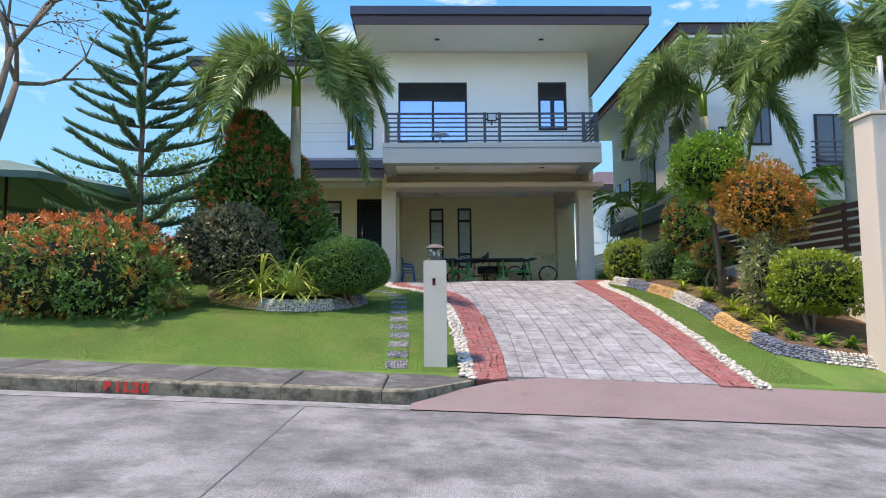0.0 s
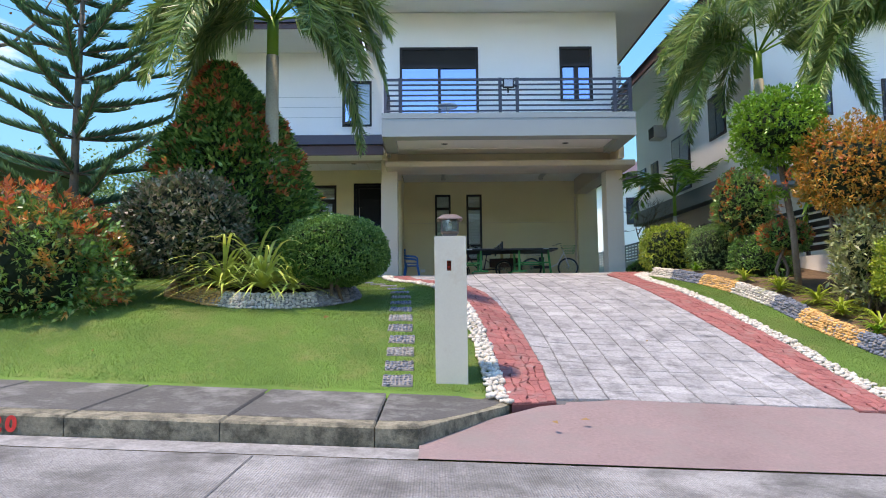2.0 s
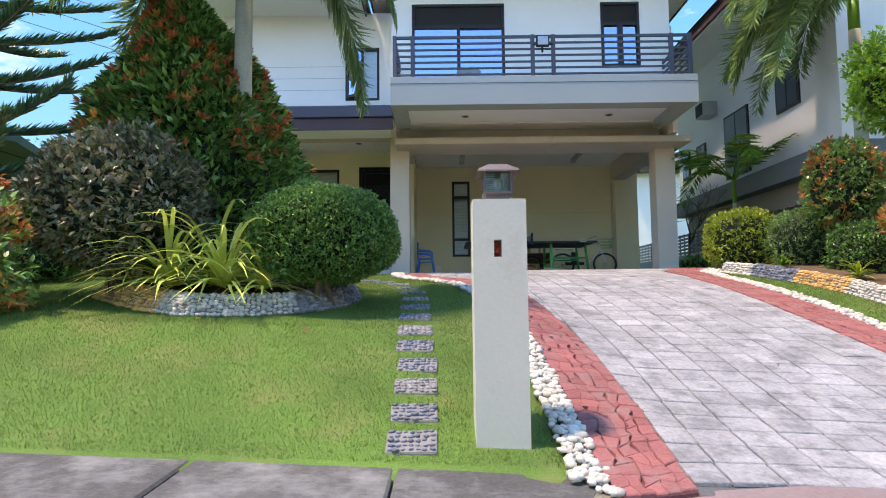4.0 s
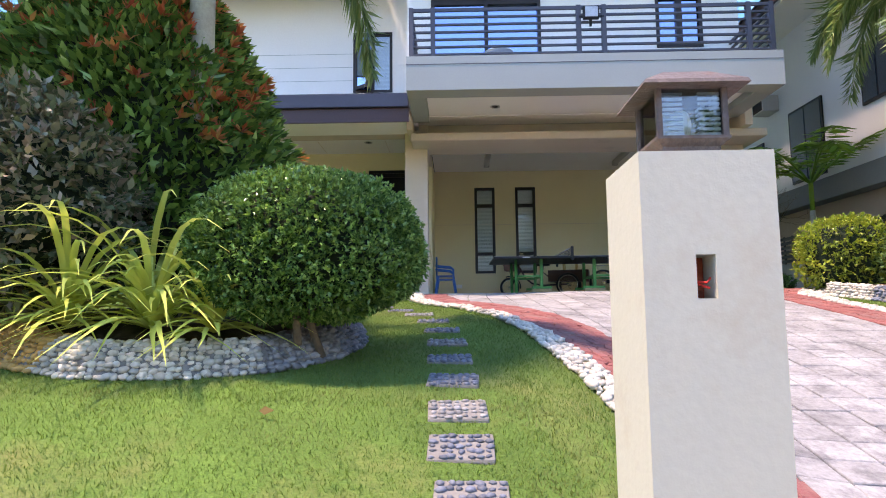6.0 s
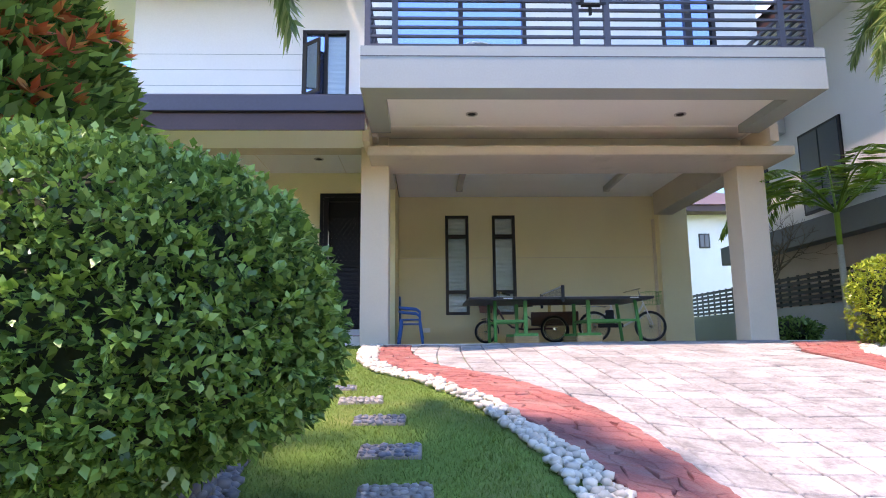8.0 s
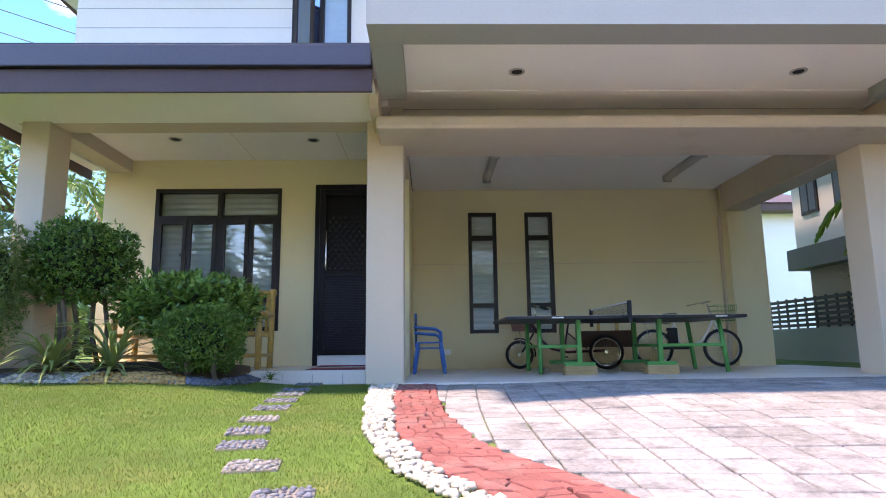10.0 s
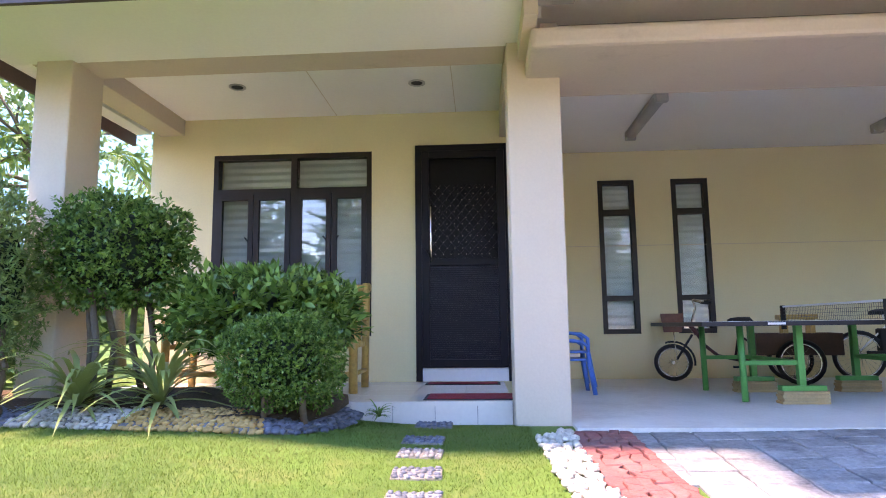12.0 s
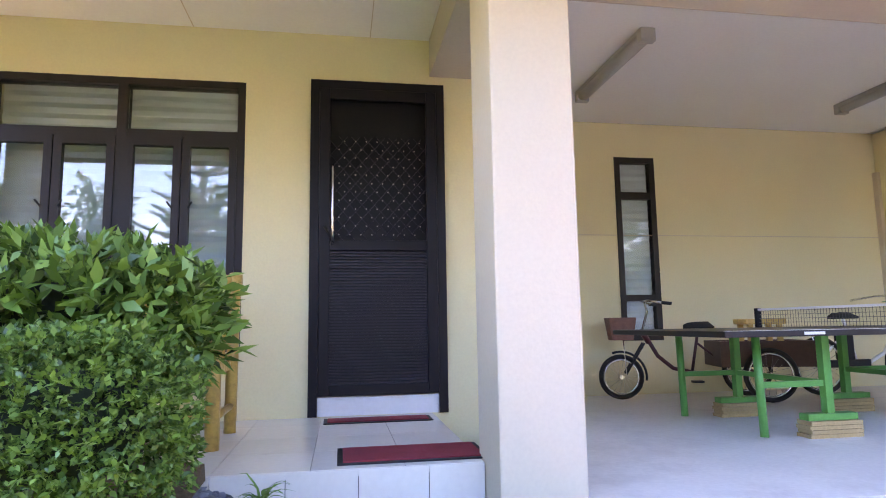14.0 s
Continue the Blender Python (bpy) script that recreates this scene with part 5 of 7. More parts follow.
def square_ring(bm, rows):
    rings = [[bm.verts.new((cx + sx * h, cy + sy * h, z)) for sx, sy in ((-1, -1), (1, -1), (1, 1), (-1, 1))] for h, z in rows]
    for a, b in zip(rings, rings[1:]):
        for k in range(4):
            bm.faces.new((a[k], a[(k + 1) % 4], b[(k + 1) % 4], b[k]))
    bm.faces.new(rings[0][::-1])
    bm.faces.new(rings[-1])
    return bm


part("base", square_ring(bmesh.new(), ((0.075, 1.4), (0.075, 1.43), (0.095, 1.445), (0.095, 1.452))), M_RUST, lan)
part("roof", square_ring(bmesh.new(), ((0.135, 1.565), (0.13, 1.575), (0.06, 1.615), (0.02, 1.62))), M_RUST, lan)
for sx in (-1, 1):
    for sy in (-1, 1):
        part("corner_post", boxes((cx + sx * 0.085 - 0.007, cx + sx * 0.085 + 0.007, cy + sy * 0.085 - 0.007, cy + sy * 0.085 + 0.007, 1.452, 1.566)), M_RUST, lan)
for k in range(4):
    a = math.pi / 2 * k
    bm = boxes((-0.078, 0.078, 0.080, 0.083, 1.452, 1.566))
    bmesh.ops.transform(bm, matrix=pose(cx, cy, 0, 0, 0, 90 * k), verts=bm.verts)
    ob = part("glass_side", bm, M_GLASS, lan)
    ob.visible_shadow = False
    for s in (-0.048, 0.048):
        bm = bmesh.new()
        for j in range(9):
            box(bm, s - 0.028, s + 0.028, 0.072, 0.078, 1.456 + j * 0.012, 1.462 + j * 0.012)
        bmesh.ops.transform(bm, matrix=pose(cx, cy, 0, 0, 0, 90 * k), verts=bm.verts)
        part("louvre_panel", bm, M_LAMPG, lan)
bm = bmesh.new()
bmesh.ops.create_uvsphere(bm, u_segments=14, v_segments=10, radius=0.03)
bmesh.ops.transform(bm, matrix=pose(cx, cy, 1.5) @ Matrix.Diagonal((1, 1, 1.3, 1)), verts=bm.verts)
part("bulb", bm, M_BULB, lan)
lan.scale = (0.8, 0.8, 0.9)
lan.location.z = 1.44


# ---- shrubs and trees ----
def shrub(name, base, centre, radii, leaves, count, size, ratio, seed, label, category="shrub", square=2.0, stems=3, tips=0, cut=None, shrink=0.8, bumpy=0.08, depth=0.22, group="", shoots=0, top_tips=False):
    """A clipped shrub: stems, a core of painted shade and a skin of single leaves."""
    x, y = base
    t = thing(name, (x, y, gz(x, y)), label, category, group)
    r = np.random.default_rng(seed)
    for k in range(stems):
        a = r.uniform(0, 6.28)
        p0 = np.array([x + 0.05 * math.cos(a) * stems, y + 0.05 * math.sin(a), gz(x, y) - 0.03])
        p2 = np.array(centre) + np.array([math.cos(a) * radii[0] * 0.4, math.sin(a) * radii[1] * 0.4, -radii[2] * 0.3])
        p1 = (p0 + p2) / 2 + r.normal(size=3) * np.array([0.06, 0.06, 0.0])
        part("stem", tubes(([p0, p1, p2], 0.022 if stems > 1 else 0.035), n=7), M_BARK, t)
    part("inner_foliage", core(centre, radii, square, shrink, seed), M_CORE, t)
    part("crown", crown("crown", centre, radii, count, size, size * ratio, seed, square, depth, bumpy, cut_z=cut), leaves, t)
    if tips:
        part("young_leaves", crown("young_leaves", (centre[0], centre[1], centre[2] + radii[2] * 0.05), radii, tips, size * 1.15, size * ratio, seed + 50, square, 0.04, bumpy, cut_z=centre[2] + radii[2] * (0.45 if top_tips else -0.3), sprig=8), L_TIPS, t, "young red leaf tips")
    if shoots:
        tagged(part("shoot_layer", crown("shoot_layer", centre, [q * 1.01 for q in radii], shoots, size * 1.1, size * ratio, seed + 70, square, 0.02, bumpy, cut_z=centre[2] - radii[2] * 0.5, sprig=6), L_SHOOT, t, "bright green young shoots"), kind="stuff")
    return t


# left lawn
shrub("red_tip_hedge", (-5.0, 9.4), (-5.2, 9.45, 1.29), (1.3, 0.72, 0.72), L_PHOT, 17000, 0.075, 0.42, 101, "waist-high photinia hedge with orange and red young leaves", "hedge", 3.0, 4, 6500, bumpy=0.16, depth=0.32, shrink=0.72, top_tips=True)
shrub("ball_shrub", (-3.3, 10.3), (-3.29, 10.28, 1.8), (0.75, 0.62, 0.62), L_DARK, 15000, 0.068, 0.5, 102, "round clipped shrub with dark purple-green leaves", bumpy=0.08, square=2.3)
shrub("mound_shrub", (-1.5, 10.15), (-1.51, 10.12, 1.485), (0.64, 0.5, 0.41), L_BOX, 62000, 0.025, 0.6, 103, "low domed clipped shrub with small glossy green leaves", square=2.5, bumpy=0.045, depth=0.2, shrink=0.82, shoots=4200)
# a tall cone of green leaves with red tips
cone = thing("cone_tree", (-2.88, 11.38, gz(-2.88, 11.38)), "tall cone-shaped tree of dark leaves with red young tips", "tree")
part("trunk", tubes(([(-2.88, 11.38, 0.95), (-2.86, 11.38, 2.0), (-3.15, 11.38, 3.7)], 0.09)), M_BARK, cone)
r = np.random.default_rng(105)
n = 26000
h = r.random(n) ** 0.8
prof = np.interp(h, [0, 0.12, 0.3, 0.55, 0.8, 1.0], [0.75, 1.0, 1.1, 0.93, 0.55, 0.12])
a = r.uniform(0, 6.283, n)
u = np.c_[np.cos(a), np.sin(a), np.zeros(n)]
rad = prof * (1 - 0.3 * r.random(n) ** 1.5) * (1 + 0.13 * lump(np.c_[u[:, :2] * 1.5, h * 3], 9))
c = np.c_[-2.86 - 0.43 * h + u[:, 0] * rad, 11.38 + u[:, 1] * rad, 1.25 + h * 2.95]
part("crown", leaf_mesh("crown", c, u + r.normal(size=(n, 3)) * 0.5 + np.array([0, 0, 0.35]), r.uniform(0.08, 0.14, n), 0.045), L_GLOSS, cone)
hot = np.flatnonzero((r.random(n) < 0.045) & (h > 0.34) & (lump(np.c_[u[:, :2] * 2.2, h * 5], 33) > -0.2))
hot = np.repeat(hot, 8)
part("young_leaves", leaf_mesh("young_leaves", c[hot] + u[hot] * 0.07, u[hot] * 0.8 + r.normal(size=(len(hot), 3)) * 0.55 + np.array([0, 0, 0.5]), 0.10, 0.034), L_TIPS, cone, "young red leaf tips")
# near-black filler in the cone, coloured as the crown's inner shade
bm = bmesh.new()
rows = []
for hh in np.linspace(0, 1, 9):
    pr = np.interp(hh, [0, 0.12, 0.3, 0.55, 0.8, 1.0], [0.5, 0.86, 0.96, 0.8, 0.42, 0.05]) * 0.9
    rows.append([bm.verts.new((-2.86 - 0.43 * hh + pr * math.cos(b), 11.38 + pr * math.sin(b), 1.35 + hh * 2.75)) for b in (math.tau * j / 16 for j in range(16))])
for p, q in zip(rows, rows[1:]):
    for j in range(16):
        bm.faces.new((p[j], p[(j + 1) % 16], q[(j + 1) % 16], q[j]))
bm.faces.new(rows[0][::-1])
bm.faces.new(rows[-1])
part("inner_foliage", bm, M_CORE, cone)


def straps(name, base, n, length, width, seed, leaves, label, category="plant", rise=1.0, group=""):
    """A tuft of long arching strap leaves."""
    x, y, z = base
    t = thing(name, (x, y, z), label, category, group)
    r = np.random.default_rng(seed)
    seg = 7
    V, F = [], []
    for k in range(n):
        a, ln, up = r.uniform(0, 6.28), length * r.uniform(0.6, 1.15), rise * r.uniform(0.1, 1.1)
        d = np.array([math.cos(a), math.sin(a)])
        side = np.array([-d[1], d[0], 0])
        for j in range(seg + 1):
            s = j / seg
            out = ln * (0.38 * s + 0.42 * s * s)
            zz = ln * (up * (s - 0.45 * s * s) - 0.27 * s ** 3)
            wdt = width * (0.5 + 1.0 * s * (1 - s) * 2) * (1 - s ** 4)
            p = np.array([x + d[0] * out, y + d[1] * out, z + 0.03 + zz]) + np.r_[r.normal(size=2) * 0.003, 0]
            V += [p - side * wdt / 2, p + np.array([0, 0, -wdt * 0.18]), p + side * wdt / 2]
        b = k * (seg + 1) * 3
        for j in range(seg):
            q = b + j * 3
            F += [(q, q + 1, q + 4, q + 3), (q + 1, q + 2, q + 5, q + 4)]
    for k in range(n):
        rows = slice(k * (seg + 1) * 3, (k + 1) * (seg + 1) * 3)
        part("leaf", np_mesh("leaf", np.array(V[rows]), np.array(F[:2 * seg]), True), leaves, t)
    return t


for k, (x, y, n, ln) in enumerate(((-2.78, 10.05, 84, 1.0), (-2.3, 10.0, 90, 1.0), (-3.15, 10.2, 46, 0.75), (-1.95, 9.96, 46, 0.62), (-2.5, 10.35, 40, 1.05))):
    straps("spider_plant", (x, y, gz(x, y) + 0.14), int(n * 0.9), ln, 0.036, 200 + k, L_SPIDER, "arching yellow-green striped strap-leaved plant in the bed", rise=1.25, group="striped plants in the lawn bed")


def frond(root, heading, length, lift, droop, seed, leaflet=0.42, n=64, plume=True):
    """One palm leaf: a bent midrib, and the leaflets' places and ways."""
    r = np.random.default_rng(seed)
    d = np.array([math.cos(heading), math.sin(heading), 0])
    side = np.array([-d[1], d[0], 0])
    s = np.linspace(0, 1, 12)
    pts = np.array(root) + np.outer(s * length * (1 - 0.22 * s * droop), d) + np.outer(length * (lift * s - droop * s ** 2.2), [0, 0, 1])
    q = np.repeat(np.linspace(0.16, 1.0, n), 2)
    sgn = np.tile([1, -1], n)
    c = np.stack([np.interp(q, s, pts[:, j]) for j in range(3)], axis=1)
    tan = np.stack([np.interp(np.clip(q + 0.02, 0, 1), s, pts[:, j]) for j in range(3)], axis=1) - np.stack([np.interp(np.clip(q - 0.02, 0, 1), s, pts[:, j]) for j in range(3)], axis=1)
    tan = unit(tan)
    around = r.uniform(-1.2, 1.2, 2 * n) if plume else r.uniform(-0.25, 0.1, 2 * n)
    w = tan * 0.75 + side * sgn[:, None] * np.cos(around)[:, None] + np.array([0, 0, 1.0]) * np.sin(around)[:, None] - np.array([0, 0, 0.35])
    ln = leaflet * np.interp(q, [0.16, 0.35, 0.8, 1], [0.6, 1, 0.85, 0.4]) * r.uniform(0.8, 1.15, 2 * n)
    return pts, c, w, ln


def palm(name, base, top, n_fronds, length, seed, label, leaflet=0.42, plume=True, trunk_r=0.1, n=64, leaves=None, lean=(0, 0), droop=(0.9, 1.5), lift=(0.45, 1.05), aims=()):
    x, y, z = base
    t = thing(name, (x, y, z), label, "palm tree")
    tx, ty = x + lean[0], y + lean[1]
    bm = bmesh.new()
    tube(bm, [(x, y, z - 0.05), (x + lean[0] * 0.4, y + lean[1] * 0.4, z + (top - z) * 0.5), (tx, ty, top - 0.5)], trunk_r, trunk_r * 0.85, n=14)
    part("trunk", bm, M_PALMT, t)
    part("crownshaft", tubes(([(tx, ty, top - 0.5), (tx, ty, top - 0.2), (tx, ty, top + 0.02)], trunk_r * 0.8), n=12), L_LIME, t, "smooth green crownshaft")
    r = np.random.default_rng(seed)
    for k in range(n_fronds):
        a = aims[k] if k < len(aims) else math.tau * k / n_fronds + r.uniform(-0.3, 0.3)
        pts, c, w, ln = frond((tx, ty, top - 0.03), a, length * r.uniform(0.85, 1.1), r.uniform(*lift), r.uniform(*droop), seed * 31 + k, leaflet, n, plume)
        fr = part("frond", leaf_mesh("frond", c, w, ln, leaflet * (0.05 if plume else 0.11), 0.15), leaves or L_PALM, t)
        rib = bmesh.new()
        tube(rib, pts, 0.02, 0.004, n=5)
        part("midrib", rib, L_LIME, fr)
    return t


palm("foxtail_palm", (-2.47, 10.9, gz(-2.47, 10.9)), 4.68, 15, 2.15, 7, "foxtail palm with a ringed pale trunk and bushy drooping fronds", 0.5, True, 0.095, 270, aims=(0.05, 0.6, 2.9, 3.5, -0.5, -2.7, -1.4))
palm("foxtail_palm", (5.75, 13.9, 1.1), 5.4, 15, 2.5, 8, "foxtail palm with bushy fronds beside the side fence", 0.55, True, 0.1, 230, aims=(3.0, 3.6, 2.4, -0.3))
palm("foxtail_palm", (7.3, 11.6, 0.7), 5.1, 16, 2.7, 9, "foxtail palm behind the side fence", 0.58, True, 0.11, 230, aims=(3.1, 2.5, 3.8, -1.5, 0.2))
palm("areca_palm", (5.45, 17.3, 1.35), 3.3, 12, 1.9, 10, "feather palm with broad green fronds beside the neighbouring wall", 0.42, False, 0.05, 34, leaves=L_LIME, droop=(0.5, 0.95), lift=(0.7, 1.25))
palm("areca_palm", (6.7, 12.6, 1.0), 3.0, 9, 1.5, 11, "feather palm with broad green fronds behind the fence", 0.4, False, 0.05, 34, leaves=L_LIME, lift=(0.7, 1.3))

# Norfolk pine in tiers
pine = thing("norfolk_pine", (-4.78, 10.45, gz(-4.78, 10.45)), "tall dark Norfolk pine with tiers of upturned branches", "tree")
PX, PY, PZ = -4.78, 10.45, gz(-4.78, 10.45)
bm = bmesh.new()
tube(bm, [(PX, PY, PZ - 0.05), (PX, PY, 3.2), (PX + 0.05, PY, 6.1)], 0.07, 0.015, n=10)
part("trunk", bm, M_BARK, pine)
r = np.random.default_rng(301)
for tier, z in enumerate((1.75, 2.1, 2.5, 2.95, 3.35, 3.72, 4.05, 4.4, 4.72, 5.05, 5.35, 5.62, 5.85)):
    ln = np.interp(z, [1.7, 2.6, 4.0, 5.9], [1.35, 1.3, 1.0, 0.3])
    nb = 6 if z < 4.5 else 5
    for k in range(nb):
        a = math.tau * (k + 0.37 * tier) / nb + r.uniform(-0.12, 0.12)
        d = np.array([math.cos(a), math.sin(a), 0])
        L = ln * r.uniform(0.85, 1.1)
        s = np.linspace(0, 1, 7)
        pts = np.array([PX, PY, z]) + np.outer(s * L, d) + np.outer(L * (0.24 * s - 0.12 * s * (1 - s) + 0.05 * s ** 3), [0, 0, 1])
        m = int(480 * L / 1.2) + 60
        q = r.uniform(0.08, 1, m)
        c = np.stack([np.interp(q, s, pts[:, j]) for j in range(3)], axis=1)
        side = np.array([-d[1], d[0], 0])
        spread = r.uniform(-1, 1, m)
        w = d * 0.7 + np.outer(spread, side) * 0.6 + np.outer(r.uniform(0.3, 1.0, m), [0, 0, 1])
        br = part("branch", leaf_mesh("branch", c, w, r.uniform(0.09, 0.20, m) * np.interp(q, [0, 0.5, 1], [0.8, 1.1, 0.8]), 0.02, 0.1), L_PINE, pine)
        rib = bmesh.new()
        tube(rib, pts, 0.014, 0.005, n=5)
        part("limb", rib, M_BARK, br)


def loose_tree(name, base, height, spread, n_leaf, leaves, seed, label, bare=False, size=0.12, kind=""):
    """A trunk that forks into limbs and twigs, with leaves in clumps at the ends."""
    r = np.random.default_rng(seed)
    t = thing(name, base, label, "tree", "", kind)
    bm = bmesh.new()
    ends = []

    def grow(p, d, ln, rad, depth):
        q = p + d * ln
        mid = (p + q) / 2 + r.normal(size=3) * ln * 0.05
        tube(bm, [p, mid, q], rad, rad * 0.65, n=6 if depth < 3 else 4)
        if depth >= (5 if bare else 3):
            ends.append(q)
            return
        for _ in range(3 if depth < 2 else 2 + int(r.random() < 0.5)):
            nd = d + r.normal(size=3) * np.array([0.65, 0.65, 0.4]) + np.array([0, 0, 0.12])
            grow(q, nd / np.linalg.norm(nd), ln * r.uniform(0.62, 0.82), rad * 0.6, depth + 1)
            if bare and depth > 2:
                ends.append(q)
    grow(np.array(base, float), np.array([0.02, 0.0, 1.0]), height * 0.3, height * 0.016, 0)
    part("trunk", bm, M_BARK, t)
    e = np.array(ends)
    if n_leaf:
        pick = e[r.integers(0, len(e), n_leaf)]
        c = pick + r.normal(size=(n_leaf, 3)) * spread
        part("crown", leaf_mesh("crown", c, r.normal(size=(n_leaf, 3)) + np.array([0, 0, 0.2]), r.uniform(0.6, 1.3, n_leaf) * size, size * 0.5), leaves, t)
    return t


loose_tree("bare_tree", (-9.3, 13.5, 1.4), 9.5, 0.22, 900, L_DRY, 411, "half-bare tree with thin twigs and a few brown leaves", True, 0.11)
loose_tree("light_tree", (-6.9, 21.0, 1.5), 6.0, 0.45, 3500, L_FEATHER, 412, "light airy tree beyond the house corner", size=0.13)
loose_tree("garden_tree", (-10.8, 17.5, 1.5), 2.6, 0.4, 4500, L_FAR, 414, "leafy green tree beyond the fence", size=0.14)
loose_tree("garden_tree", (-14.0, 18.0, 1.5), 3.0, 0.5, 7000, L_FAR, 415, "leafy green tree beyond the fence", size=0.16)
loose_tree("garden_tree", (-12.0, 23.0, 1.6), 3.2, 0.6, 7000, L_FAR, 416, "leafy green tree beyond the fence", size=0.17)
palm("areca_palm", (-7.2, 20.0, 1.5), 4.2, 8, 1.8, 12, "feather palm beyond the porch corner", 0.42, False, 0.06, 30, leaves=L_FEATHER)


def thicket(name, x0, x1, y, depth, height, n, size, seed, label):
    r = np.random.default_rng(seed)
    x = r.uniform(x0, x1, n)
    top = height * (0.65 + 0.25 * np.sin(x * 0.9 + seed) + 0.12 * np.sin(x * 2.7 + 1))
    z = top * r.random(n) ** 0.6
    c = np.c_[x, y + r.uniform(-depth, depth, n) * (1 - 0.4 * z / height), 1.3 + z]
    me = leaf_mesh(name, c, r.normal(size=(n, 3)) + np.array([0, -0.4, 0.3]), r.uniform(0.6, 1.3, n) * size, size * 0.55)
    me.materials.append(L_FAR)
    tagged(new(name, me), label, "trees", "", "stuff")


thicket("far_woods", -45, -7.0, 34, 4, 3.6, 20000, 0.5, 501, "green woods beyond the gardens")
thicket("far_woods", -20, -5.6, 17.5, 1.2, 2.0, 16000, 0.18, 502, "dense green bushes behind the bamboo fence")
thicket("far_woods", -50, 50, -26, 4, 13.0, 36000, 0.7, 503, "dark woods across the street")
thicket("far_woods", 9, 40, 45, 4, 8, 9000, 0.6, 504, "green woods behind the far houses")
loose_tree("street_tree", (-6.5, -10.0, 0.3), 8.0, 0.8, 6000, L_FAR, 505, "leafy tree across the street", size=0.22)
loose_tree("street_tree", (3.0, -11.5, 0.0), 9.0, 0.9, 6000, L_FAR, 506, "leafy tree across the street", size=0.22)

# bamboo fence along the left boundary
fence = thing("bamboo_fence", (-7.0, 14.8, 1.3), "dry upright bamboo cane fence", "fence")
for k in range(110):
    x = -11.0 + k * 0.056
    hh = 1.0 + 0.05 * math.sin(k * 2.1)
    z = gz(x, 15.2)
    part("cane", tubes(([(x, 15.2, z - 0.03), (x + 0.004, 15.2, z + hh)], 0.024), n=6), M_FENCE, fence)
for z in (0.3, 0.8):
    part("rail", tubes(([(-11.0, 15.17, gz(-11, 15.2) + z), (-4.85, 15.17, gz(-4.85, 15.2) + z)], 0.02), n=6), M_FENCE, fence)
# garden umbrella
um = thing("garden_umbrella", (-8.6, 13.0, gz(-8.6, 13.0)), "open dark green canvas garden umbrella", "umbrella")
part("pole", tubes(([(-8.6, 13.0, gz(-8.6, 13.0)), (-8.6, 13.0, 3.75)], 0.03)), M_BROWN, um)
bm = bmesh.new()
tip = bm.verts.new((-8.6, 13.0, 3.8))
rim = [bm.verts.new((-8.6 + 2.4 * math.cos(a), 13.0 + 2.4 * math.sin(a), 3.22 - 0.06 * (j % 2))) for j, a in enumerate(math.tau * j / 16 for j in range(16))]
low = [bm.verts.new((v.co.x, v.co.y, v.co.z - 0.12)) for v in rim]
for j in range(16):
    bm.faces.new((tip, rim[j], rim[(j + 1) % 16]))
    bm.faces.new((rim[j], low[j], low[(j + 1) % 16], rim[(j + 1) % 16]))
part("canopy", bm, M_CANVAS, um)
for j in range(8):
    a = math.tau * j / 8
    part("rib", tubes(([(-8.6, 13.0, 3.7), (-8.6 + 2.35 * math.cos(a), 13.0 + 2.35 * math.sin(a), 3.17)], 0.01), n=5), M_BROWN, um)
# small clipped shrubs far left
shrub("small_shrub", (-5.9, 13.2), (-5.9, 13.2, gz(-5.9, 13.2) + 0.3), (0.5, 0.4, 0.3), L_BOX, 3500, 0.05, 0.5, 121, "small low clipped green shrub")
shrub("small_shrub", (-5.6, 14.2), (-5.6, 14.2, gz(-5.6, 14.2) + 0.4), (0.5, 0.4, 0.5), L_PHOT, 3500, 0.06, 0.45, 122, "small red-tipped shrub near the fence", tips=500)

# porch bed
shrub("topiary_shrub", (-4.2, 16.5), (-4.25, 16.5, 2.60), (0.52, 0.34, 0.40), L_BOX, 17000, 0.036, 0.55, 131, "clipped dark green topiary head on bare crooked stems", square=2.6, stems=5, depth=0.35, shrink=0.72, shoots=900)
shrub("hedge_shrub", (-3.25, 16.55), (-3.22, 16.52, 2.17), (0.62, 0.30, 0.25), L_GLOSS, 5600, 0.078, 0.42, 132, "clipped hedge of large glossy leaves on bare stems before the window", "hedge", 3.0, 5, depth=0.5, shrink=0.5, shoots=900, bumpy=0.12)
shrub("cube_shrub", (-2.95, 16.2), (-2.95, 16.2, 1.84), (0.35, 0.27, 0.29), L_BOX, 16000, 0.026, 0.55, 133, "small boxy clipped green shrub", square=3.0, depth=0.45, shrink=0.6, shoots=4200, bumpy=0.08)
shrub("feathery_shrub", (-4.95, 16.2), (-5.0, 16.2, 2.42), (0.46, 0.36, 0.66), L_FEATHER, 14000, 0.045, 0.3, 135, "loose feathery grey-green shrub on crooked stems", stems=4, depth=0.45, shrink=0.6, bumpy=0.14)
for k, (x, y) in enumerate(((-4.32, 16.28), (-3.78, 16.3))):
    straps("dracaena", (x, y, gz(x, y) + 0.06), 52, 0.78, 0.04, 220 + k, L_DRAC, "strap-leaved plant with pale leaf edges in the porch bed", rise=1.3, group="strap plants in the porch bed")
straps("grass_tuft", (-2.42, 16.62, gz(-2.42, 16.62)), 40, 0.16, 0.012, 231, L_BOX, "small dark grass tuft at the porch step", rise=1.4)

